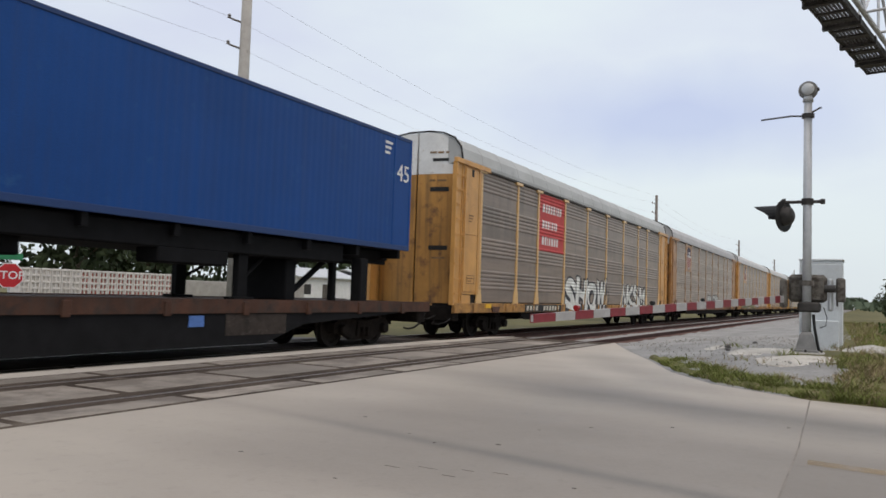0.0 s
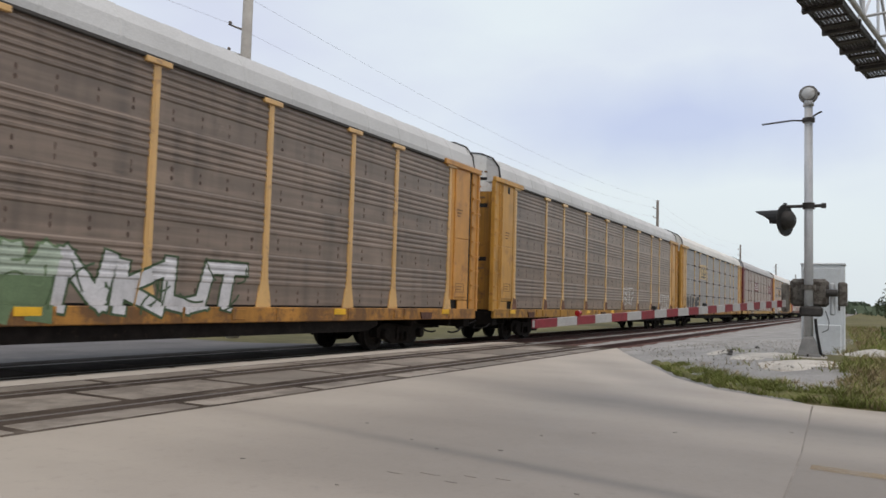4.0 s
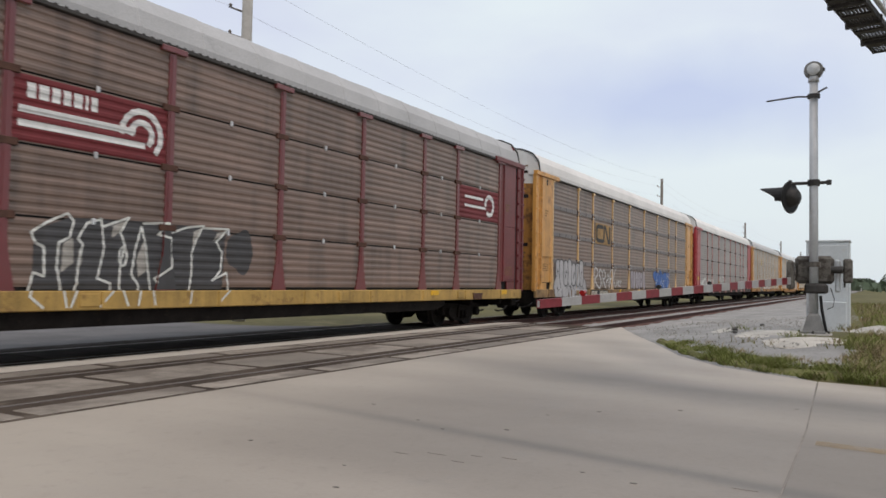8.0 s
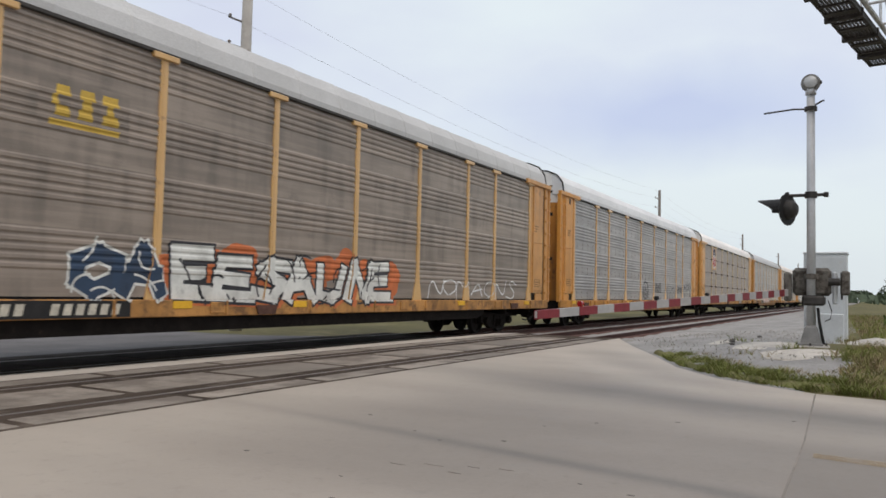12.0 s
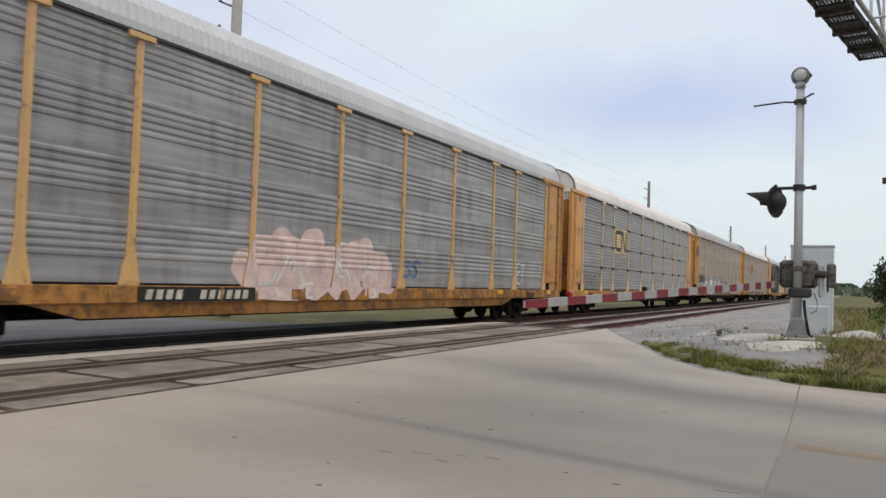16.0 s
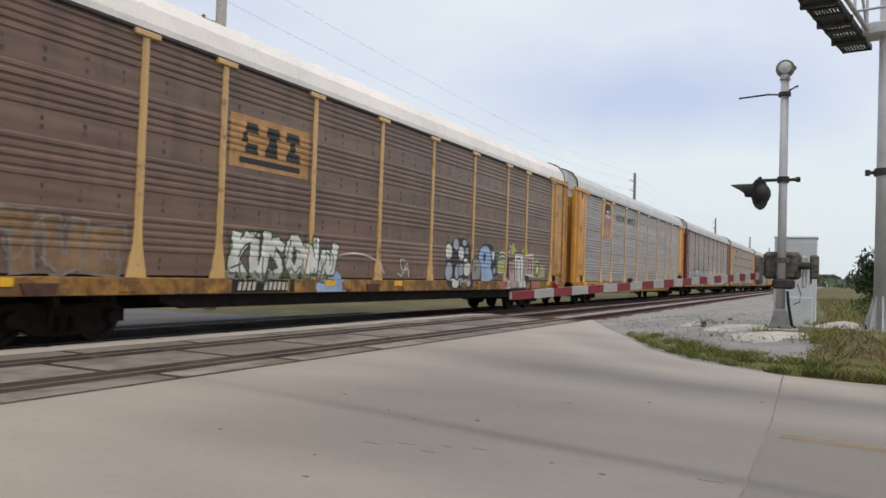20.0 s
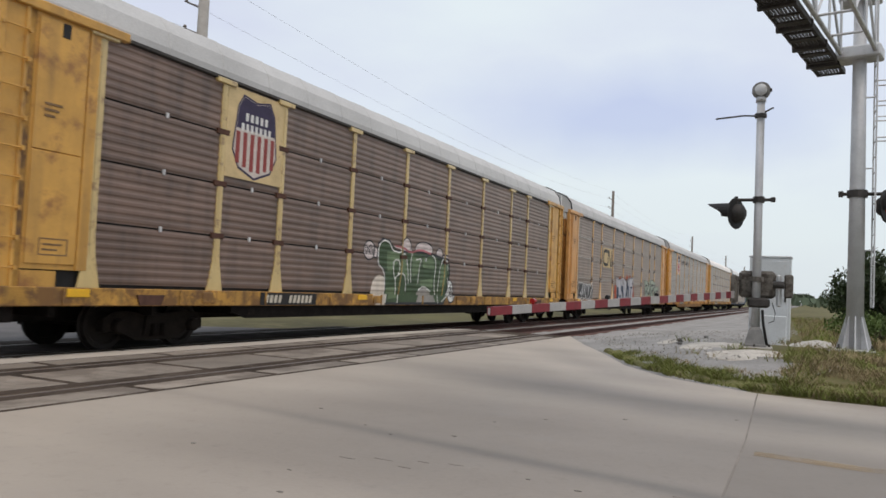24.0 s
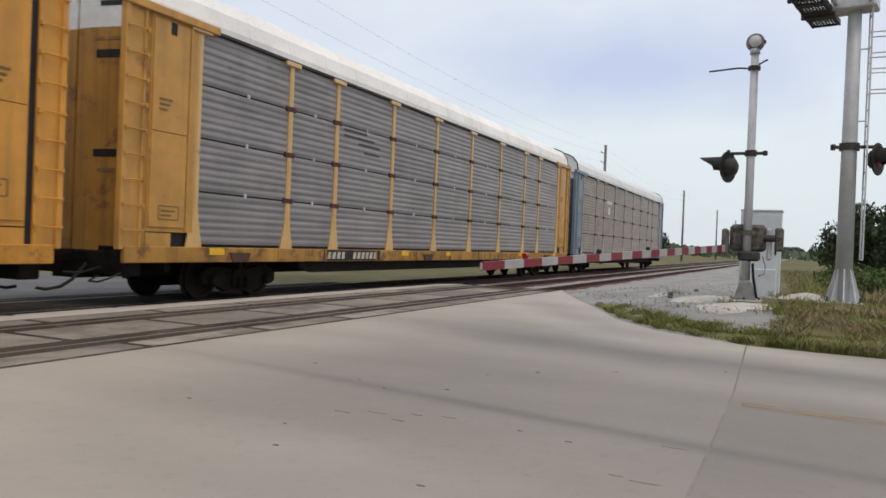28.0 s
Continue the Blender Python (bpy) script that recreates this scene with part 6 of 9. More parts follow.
        part("rung", Geo().tube((0.10, -0.27, z), (-0.28, -0.29, z), 0.012, 0.012, 6), GALV, ladder)
    for z in (2.0, 3.6, 5.0):
        part("ladder_stay", Geo().tube((0, -0.12, z), (0, -0.28, z), 0.016, 0.016, 6), GALV, ladder)
    for z in (4.15, 4.55, 4.85, 5.25):
        part("hoop", Geo().pipe([(-0.28, -0.29, z), (-0.30, -0.62, z), (-0.10, -0.78, z - 0.02), (0.10, -0.62, z), (0.10, -0.27, z)], 0.014), GALV, ladder)
    part("hoop_bar", Geo().tube((-0.12, -0.66, 4.4), (-0.12, -0.62, 6.0), 0.02, 0.02, 6), GALV, ladder)
    part("crossarm", Geo().tube((0, 0.28, 3.10), (0, -0.55, 3.10), 0.034, 0.034, 8).tube((0, 0, 3.03), (0, 0, 3.17), 0.185, 0.185, 14).cbox(-0.03, 0.03, 0.24, 0.33, 3.04, 3.16), DARK_METAL, s)
    lamp_head(s, 0, -0.50, 2.86, -1, -24)


cantilever()


def cabinet():
    s = thing("relay_cabinet", "pale aluminium railway relay cabinet on a low concrete base", "equipment cabinet", pose(20.4, 0.86, 0.12))
    part("base", Geo().cbox(-0.42, 0.42, -0.58, 0.58, -0.5, 0.10, 0.02), POLE, s)
    part("body", Geo().cbox(-0.36, 0.36, -0.45, 0.46, 0.10, 2.10, 0.015), CABINET, s)
    part("roof", Geo().cbox(-0.38, 0.38, -0.47, 0.48, 2.10, 2.15, 0.02), CABINET, s)
    d = part("door", Geo().cbox(-0.385, -0.362, -0.40, 0.41, 0.20, 2.02, 0.008), CABINET, s)
    part("door_handle", Geo().cbox(-0.41, -0.385, -0.36, -0.32, 1.05, 1.2, 0.006), DARK_METAL, d)
    for z in (0.5, 1.7):
        part("hinge", Geo().tube((-0.375, 0.42, z), (-0.375, 0.42, z + 0.12), 0.016), GALV, d)
    part("lower_box", Geo().cbox(-0.62, -0.39, -0.38, 0.36, 0.02, 0.72, 0.015), CABINET, s)


cabinet()


# ---- power line beyond the tracks ----
LINE_Y, SPAN = 19.5, 61.0


def power_pole(x, height, material_, r0, r1, arms, label):
    p = thing("power_pole", label, "utility pole", pose(x, LINE_Y, -0.45), group="power line along the railway")
    part("pole", Geo().tube((0, 0, -0.5), (0, 0, height), r0, r1, 12), material_, p, smooth=True)
    for z in arms:
        a = part("insulator_arm", Geo().tube((0, 0.05, z - 0.05), (-0.50, 0.30, z + 0.03), 0.045, 0.03, 8), WOOD_POLE, p)
        part("insulator", Geo().lathe([(0.0, 0.0), (0.075, 0.01), (0.04, 0.05), (0.07, 0.09), (0.04, 0.13), (0.0, 0.16)], 10, "Z", (-0.52, 0.31, z + 0.03)), WOOD_POLE, a)


POLES = [20.4 + SPAN * 1.03 * k for k in range(-1, 6)]
for k, x in enumerate(POLES):
    if k < 2:
        power_pole(x, 15.5, POLE, 0.24, 0.17, (10.15, 11.1, 12.4), "tall grey concrete power pole with side insulators")
    else:
        power_pole(x, 12.9, WOOD_POLE, 0.20, 0.14, (11.0, 12.0), "slim weathered power pole with side insulators")


def wires():
    for lane, (za, zb) in enumerate(((10.2, 11.05), (11.15, 12.05), (12.45, 12.9))):
        w = thing("power_wire", "thin grey overhead wire between the poles", "overhead wire", kind="structure")
        heights = [(za if k < 2 else zb) - 0.42 for k in range(len(POLES))]
        for k in range(len(POLES) - 1):
            pts = []
            for i in range(15):
                u = i / 14
                pts.append((POLES[k] + (POLES[k + 1] - POLES[k]) * u - 0.52, LINE_Y + 0.31, heights[k] * (1 - u) + heights[k + 1] * u - 4 * 0.9 * u * (1 - u)))
            part("wire_span", Geo().pipe(pts, 0.005, 5), WIRE, w)


wires()


# ---- trees ----
def tree(x, y, ground, height, spread, seed, leaf, label, n=900, leaf_size=0.28, name="tree", group="trees beside the railway"):
    """Trunk, limbs and a crown of many small leaves in clumps."""
    rng = random.Random(seed)
    t = thing(name, label, name, pose(x, y, ground), group=group)
    g = Geo().tube((0, 0, -0.3), (0.1, 0, height * 0.45), 0.05 * height * 0.5, 0.02 * height, 8)
    centres = []
    for i in range(16):
        a, up = rng.uniform(0, 6.3), rng.uniform(0.14, 0.92)
        r = spread * 0.5 * math.sqrt(rng.random()) * (1.15 - 0.55 * abs(up - 0.5))
        c = Vector((r * math.cos(a), r * math.sin(a), height * up))
        centres.append((c, rng.uniform(0.16, 0.27) * spread))
        g.tube((0.05, 0, height * rng.uniform(0.2, 0.42)), c, 0.016 * height, 0.006 * height, 5)
    part("trunk", g, BARK, t)
    vs, fs = [], []
    for i in range(n):
        c, r = centres[i % 16]
        d = Vector((rng.gauss(0, 1), rng.gauss(0, 1), rng.gauss(0, 0.8)))
        p = c + d.normalized() * r * rng.uniform(0.55, 1.1)
        p.z = max(p.z, 0.1)
        q = Euler((rng.uniform(0, 3), rng.uniform(0, 3), rng.uniform(0, 6))).to_matrix()
        s = leaf_size * rng.uniform(0.6, 1.5)
        o = len(vs)
        vs += [tuple(p + q @ Vector(v)) for v in ((-s, -0.5 * s, 0), (s, -0.4 * s, 0.15 * s), (0.8 * s, 0.6 * s, 0), (-0.7 * s, 0.5 * s, 0.2 * s))]
        fs.append((o, o + 1, o + 2, o + 3))
    me = bpy.data.meshes.new("crown")
    me.from_pydata(vs, [], fs)
    me.materials.append(leaf)
    part("crown", me, leaf, t)


rng_t = random.Random(21)
for i, (x, y, h, w) in enumerate([(76, -6.0, 4.4, 4.4), (78, -8.8, 7.0, 6.4), (70, -10.2, 7.6, 6.6), (82, -13, 8.6, 7.4), (66, -13.0, 8.0, 7.0), (92, -8.6, 6.0, 6.0), (76, -17, 9.0, 8.0), (98, -16, 9.0, 8.0), (62, -17.5, 8.0, 7.4), (190, -7.0, 6.0, 9.0), (86, -5.4, 6.8, 5.6)]):
    tree(x, y, -0.42, h, w, 100 + i, LEAF, "dense dark green roadside tree in the field", 3600, 0.17)
for i, (x, y, h, w) in enumerate([(26, 56, 8, 9), (34, 60, 9, 10), (42, 58, 7.5, 9), (52, 60, 8, 10), (64, 57, 7, 9), (80, 58, 8, 10), (30, 63, 9, 10), (120, 46, 5, 7), (150, 40, 5, 7), (190, 44, 6, 8), (240, 40, 7, 9)]):
    tree(x, y, -0.42, h, w, 200 + i, LEAF, "green tree beyond the railway", 1300, 0.34)


rng_s = random.Random(23)
for i in range(9):
    x = 30 + 5 * i + rng_s.uniform(-2, 2)
    tree(x, -0.03 * x - rng_s.uniform(0.0, 0.10) * x, -0.45, rng_s.uniform(0.7, 1.4), rng_s.uniform(1.2, 2.4), 300 + i, SHRUB, "low leafy green shrub in the rough field", 500, 0.07, "shrub", "shrubs in the field")


def far_trees():
    """The low wood along the horizon."""
    rng = random.Random(9)
    vs, fs = [], []
    for i in range(9000):
        a = rng.uniform(-0.9, 1.35)
        d = rng.uniform(330, 620)
        h = 5.5 + 2.5 * noise.noise(Vector((a * 14, 0, 0))) + 1.5 * noise.noise(Vector((a * 60, 3, 0)))
        p = Vector((d * math.cos(a), d * math.sin(a), -0.4 + h * d / 460 * math.sqrt(rng.random())))
        s = rng.uniform(0.8, 2.0)
        q = Euler((rng.uniform(0, 3), rng.uniform(0, 3), rng.uniform(0, 6))).to_matrix()
        o = len(vs)
        vs += [tuple(p + q @ Vector(v)) for v in ((-s, -0.6 * s, 0), (s, -0.5 * s, 0), (0.8 * s, 0.7 * s, 0), (-0.7 * s, 0.6 * s, 0))]
        fs.append((o, o + 1, o + 2, o + 3))
    me = bpy.data.meshes.new("far_woods")
    me.from_pydata(vs, [], fs)
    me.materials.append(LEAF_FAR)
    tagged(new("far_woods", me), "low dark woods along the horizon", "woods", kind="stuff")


far_trees()


# ---- grass, weeds and stones at the road's edge ----
def blades(name, label, spots, material_, seed, tall=(0.08, 0.26), lean=0.5, width=0.012):
    rng = random.Random(seed)
    vs, fs = [], []
    for x, y, z in spots:
        h, a, b = rng.uniform(*tall) * (0.85 + 0.9 * noise.noise(Vector((x * 1.3, y * 1.3, 7)))), rng.uniform(0, 6.3), rng.uniform(0, 6.3)
        dx, dy = math.cos(a) * width, math.sin(a) * width
        lx, ly = math.cos(b) * lean * h, math.sin(b) * lean * h
        o = len(vs)
        vs += [(x - dx, y - dy, z), (x + dx, y + dy, z), (x + 0.45 * lx - dx * 0.7, y + 0.45 * ly - dy * 0.7, z + 0.6 * h), (x + 0.45 * lx + dx * 0.7, y + 0.45 * ly + dy * 0.7, z + 0.6 * h), (x + lx, y + ly, z + h)]
        fs += [(o, o + 1, o + 3, o + 2), (o + 2, o + 3, o + 4)]
    me = bpy.data.meshes.new(name)
    me.from_pydata(vs, [], fs)
    me.materials.append(material_)
    return tagged(new(name, me), label, "grass", kind="stuff")


def edge_spots(n, seed, reach, bias=1.0):
    """Places on the verge, close to the curving edge of the road."""
    rng = random.Random(seed)
    pts = [(10.5, -9.0), (10.5, -1), (10.9, 0.7), (11.8, 1.8), (13.1, 2.65), (15.2, 3.5)]
    inner = [(13.5, -9.0), (13.2, -3.0), (13.0, -0.6), (13.8, 0.6), (14.8, 1.4), (16.4, 1.9)]
    out = []
    while len(out) < n:
        u = rng.random() * (len(pts) - 1)
        i = int(u)
        f = u - i
        v = reach * rng.random() ** bias
        a = [pts[i][k] + (pts[i + 1][k] - pts[i][k]) * f for k in (0, 1)]
        b = [inner[i][k] + (inner[i + 1][k] - inner[i][k]) * f for k in (0, 1)]
        p = (a[0] + (b[0] - a[0]) * v, a[1] + (b[1] - a[1]) * v)
        thin = 0.12 + 0.88 * (noise.noise(Vector((p[0] * 2.6, p[1] * 2.6, 2))) > 0.0)
        if rng.random() < thin * (1.0 if p[1] < 1.2 else 0.55):
            out.append((p[0], p[1], -0.04 + 0.27 * v))
    return out


blades("verge_grass", "rough green grass along the edge of the road", edge_spots(17000, 31, 0.30, 1.5), GRASS, 32, (0.04, 0.16), 0.8, 0.008)
blades("verge_dry_grass", "dry tufts among the gravel", edge_spots(4200, 33, 0.42, 1.3), DRY_GRASS, 34, (0.04, 0.14), 0.9, 0.007)


def weeds():
    """Scattered clumps on the sandy corner, thicker towards the gantry."""
    rng = random.Random(61)
    green, dry = [], []
    for i in range(330):
        x, y = rng.uniform(11.3, 19.5), rng.uniform(-4.5, 2.4)
        if i < 300 and y > 0.35 + rng.uniform(-0.5, 0.3):
            continue
        if x < 11.0 + max(0.0, y) * 1.6 or (x - 16.48) ** 2 + (y - 0.955) ** 2 < 0.25:
            continue
        lift = min(0.25, 0.1 * max(0.0, x - 10.8 - max(0, y)))
        for k in range(rng.randint(20, 60)):
            p = (x + rng.gauss(0, 0.13), y + rng.gauss(0, 0.13), lift - 0.02)
            (green if rng.random() < 0.5 + 0.4 * math.sin(i) else dry).append(p)
    blades("corner_weeds", "tufts of green weeds on the sandy corner", green, GRASS, 62, (0.04, 0.15), 0.9, 0.008)
    blades("corner_dry_weeds", "dry brown stalks on the sandy corner", dry, DRY_GRASS, 63, (0.04, 0.20), 0.8, 0.006)


weeds()


def near_corner_grass():
    """Thick low grass where the verge widens beside the road."""
    rng = random.Random(71)
    green, dry = [], []
    while len(green) < 22000:
        x, y = 10.62 + 5.6 * rng.random() ** 1.4, rng.uniform(-7.0, 0.35)
        if noise.noise(Vector((x * 1.5, y * 1.5, 5))) < -0.22 or x < 10.6 + max(0.0, y + 0.2) * 0.7:
            continue
        z = 0.245 * min(1.0, (x - 10.55) / 2.6) - 0.01
        (green if noise.noise(Vector((x * 0.9, y * 0.9, 9))) + rng.uniform(-0.3, 0.3) > 0.02 else dry).append((x, y, z))
    blades("corner_grass", "thick rough grass where the verge widens", green, GRASS, 72, (0.05, 0.20), 0.8, 0.007)
    blades("corner_dry_grass", "brown dry grass where the verge widens", dry, DRY_GRASS, 73, (0.05, 0.20), 0.8, 0.007)


near_corner_grass()


def field_grass():
    rng = random.Random(41)
    green, dry = [], []
    for i in range(42000):
        d = 14 + 75 * rng.random() ** 1.7
        a = radians(rng.uniform(-22, 1.2))
        x, y = d * math.cos(a), d * math.sin(a)
        if y > -0.5 + (x > 24) * (0.4 + (x - 24) * 0.03) or x < 17.5:
            continue
        clump = noise.noise(Vector((x * 0.25, y * 0.25, 0)))
        z = (0.2 if x < 19 else 0.2 - 0.62 * min(1, (x - 19) / 8))
        (green if clump + rng.uniform(-0.25, 0.25) > 0.02 else dry).append((x, y, z))
    blades("field_grass", "uneven green weeds of the field", green, GRASS, 42, (0.12, 0.36), 0.6, 0.02)
    blades("field_dry_grass", "dry yellow-brown grass of the field", dry, DRY_GRASS, 43, (0.12, 0.34), 0.6, 0.02)


field_grass()


def stones():
    rng = random.Random(51)
    g = Geo()
    shape = [(1, 0, 0), (-1, 0, 0), (0, 1, 0), (0, -1, 0), (0, 0, 1), (0, 0, -1)]
    tri = [(0, 2, 4), (2, 1, 4), (1, 3, 4), (3, 0, 4), (2, 0, 5), (1, 2, 5), (3, 1, 5), (0, 3, 5)]
    for i in range(3000):
        x, y = rng.uniform(12.5, 30), rng.uniform(-0.5, 5.6)
        lim = 3.6 - 0.25 * (15.2 - x) ** 1.5 if x < 15.2 else 3.6 + 0.42 * (x - 15.2)
        if y > lim - 0.3 or y < 0.6 - (x - 17) * 0.03 or x < 13.2:
            continue
        if x > 20.4:
            z = 0.20 - 0.36 * max(0, y - 1.0) / 4.6
        else:
            z = 0.24 - 0.27 * max(0.0, 1 - max(0.0, lim - y) / 2.0)
        s = rng.uniform(0.010, 0.030)
        q = Euler((rng.uniform(0, 6), rng.uniform(0, 6), rng.uniform(0, 6))).to_matrix()
        g.add([(x, y, z + s * 0.4) + q @ Vector((v[0] * s * rng.uniform(0.6, 1.2), v[1] * s * rng.uniform(0.6, 1.2), v[2] * s * rng.uniform(0.5, 0.9))) if False else
               tuple(Vector((x, y, z + s * 0.35)) + q @ Vector((v[0] * s * rng.uniform(0.6, 1.2), v[1] * s * rng.uniform(0.6, 1.2), v[2] * s * rng.uniform(0.5, 0.9)))) for v in shape], tri)
    me = bpy.data.meshes.new("loose_stones")
    me.from_pydata(g.v, [], g.f)
    me.materials.append(STONE)
    tagged(new("loose_stones", me), "loose pale stones strewn over the gravel corner", "stones", kind="stuff")


stones()


def sand_mound(x, y, z, rx, ry, h, seed):
    """A low uneven heap of pale sand."""
    rng = random.Random(seed)
    vs, fs = [(x, y, z + h)], []
    n, rings = 26, 5
    wob = [1 + 0.18 * noise.noise(Vector((math.cos(6.283 * i / n) * 1.5, math.sin(6.283 * i / n) * 1.5, seed))) for i in range(n)]
    for k in range(1, rings + 1):
        u = k / rings
        for i in range(n):
            a = 6.2832 * i / n
            vs.append((x + rx * u * wob[i] * math.cos(a), y + ry * u * wob[i] * math.sin(a), z + h * (0.5 + 0.5 * math.cos(math.pi * u)) - 0.05 * (k == rings) + rng.uniform(-0.008, 0.008)))
    for i in range(n):
        fs.append((0, 1 + i, 1 + (i + 1) % n))
        for k in range(rings - 1):
            a, b = 1 + k * n + i, 1 + k * n + (i + 1) % n
            fs.append((a, a + n, b + n, b))
    thing("sand_mound", "low heap of pale sand on the gravel corner", "sand", kind="structure", geo=Geo().add(vs, fs), material_=SAND)


sand_mound(16.6, 1.5, 0.23, 1.6, 0.9, 0.07, 1)
sand_mound(19.2, -0.2, 0.21, 2.4, 0.8, 0.14, 2)
sand_mound(14.5, 0.75, 0.225, 1.1, 1.0, 0.10, 3)
sand_mound(18.3, 2.6, 0.13, 1.4, 0.7, 0.10, 4)


# ---- what shows beyond the train at the left: sign, stacked blocks, wall, shed ----
def stop_sign():
    s = thing("stop_sign", "red octagonal stop sign with a green street sign on top", "road sign", pose(14.4, 22.9, -0.42, 0, 0, -31))
    part("post", Geo().tube((0, 0.03, -0.4), (0, 0.03, 2.35), 0.03, 0.03, 8), GALV, s)
    r = 0.41
    def octa(k):
        return [(k * r * math.cos(radians(22.5 + 45 * i)), 1.68 + k * r * math.sin(radians(22.5 + 45 * i))) for i in range(8)]
    p = part("plate", Geo().plate(octa(1.0), -0.006, 0.0), WHITE, s)
    part("red_face", Geo().plate(octa(0.93), -0.012, -0.006), SIGN_RED, p)
    part("word", text_mesh("STOP", 0.34, "word", WHITE, bold=0.004), WHITE, p, m=pose(0, -0.014, 1.68))
    part("street_sign", Geo().cbox(-0.34, 0.34, -0.01, 0.01, 2.16, 2.36, 0.01), mat("sign_green", (0.03, 0.22, 0.10), 0.5, spread=0.1, size=5, bump=0.03), s)


for i, (x, y, z, s) in enumerate(((17.6, 2.55, 0.235, 0.07), (19.3, 2.2, 0.26, 0.06), (18.6, 3.1, 0.14, 0.05), (16.2, 2.35, 0.25, 0.05), (21.5, 2.4, 0.13, 0.08))):
    rock_rng = random.Random(400 + i)
    b = bmesh.new()
    bmesh.ops.create_icosphere(b, subdivisions=2, radius=s)
    for v in b.verts:
        v.co *= rock_rng.uniform(0.8, 1.2)
        v.co.z *= 0.6
    thing("rock", "dark grey lump of stone on the pale gravel", "rock", pose(x, y, z, 0, 0, 40 * i), group="dark rocks on the gravel", geo=Geo().take(b), material_=ROCK)
stop_sign()
BLOCK = mat("stacked_block_white", (0.62, 0.58, 0.55), 0.8, spread=0.12, size=2, bump=0.2, each=0.15)
BLOCK_RED = mat("block_hollow_red", (0.34, 0.10, 0.075), 0.85, spread=0.3, size=3, bump=0.2)


def block_stacks():
    """A long row of pallets with pale blocks and red hollows."""
    for i in range(17):
        p = thing("block_pallet", "pallet of white building blocks with red-brown hollows", "block pallet", pose(26.0 + 0.62 * i, 40.0, -0.42), group="row of block pallets")
        part("core", Geo().box(-0.29, 0.29, 0.03, 0.8, 0.0, 2.14), BLOCK if i < 6 else BLOCK_RED, p)
        for z in (0.0, 0.35, 0.70, 1.05, 1.40, 1.75, 2.10):
            part("block_course", shared(("course", z), lambda: Geo().cbox(-0.30, 0.30, -0.06, 0.82, z, z + 0.13, 0.02).mesh("block_course", BLOCK)), BLOCK, p)
        for x in (-0.30, -0.05, 0.20):
            part("block_end", shared(("bend", x), lambda: Geo().cbox(x, x + 0.10, -0.055, 0.8, 0.0, 2.2, 0.02).mesh("block_end", BLOCK)), BLOCK, p)


block_stacks()
thing("yard_wall", "low grey concrete yard wall", "wall", pose(36.6, 40.5, -0.42), geo=Geo().cbox(0, 14, 0, 0.2, 0, 1.9, 0.03), material_=POLE)


def shed(x, y, w, d, h, label):
    s = thing("shed", label, "building", pose(x, y, -0.42))
    part("wall", Geo().cbox(0, w, 0, d, 0, h, 0.03), WHITE, s)
    part("roof", Geo().extrude_x([(-0.3, h), (d / 2, h + 0.9), (d + 0.3, h), (d + 0.3, h - 0.12), (d / 2, h + 0.76), (-0.3, h - 0.12)], -0.3, w + 0.3), ALUM, s)
    dr = part("door", Geo().cbox(w * 0.4, w * 0.4 + 0.95, -0.04, 0.0, 0, 2.05, 0.01), BOX_GREY, s)
    part("handle", Geo().cbox(w * 0.4 + 0.8, w * 0.4 + 0.86, -0.08, -0.04, 1.0, 1.1, 0.01), DARK_METAL, dr)
    part("window", Geo().cbox(w * 0.1, w * 0.1 + 1.0, -0.03, 0.0, 1.1, 2.0, 0.01), DARK_METAL, s)


shed(54, 44, 9, 6, 2.7, "small white shed with a pale metal roof")
shed(70, 47, 12, 7, 3.0, "long white outbuilding with a pale metal roof")


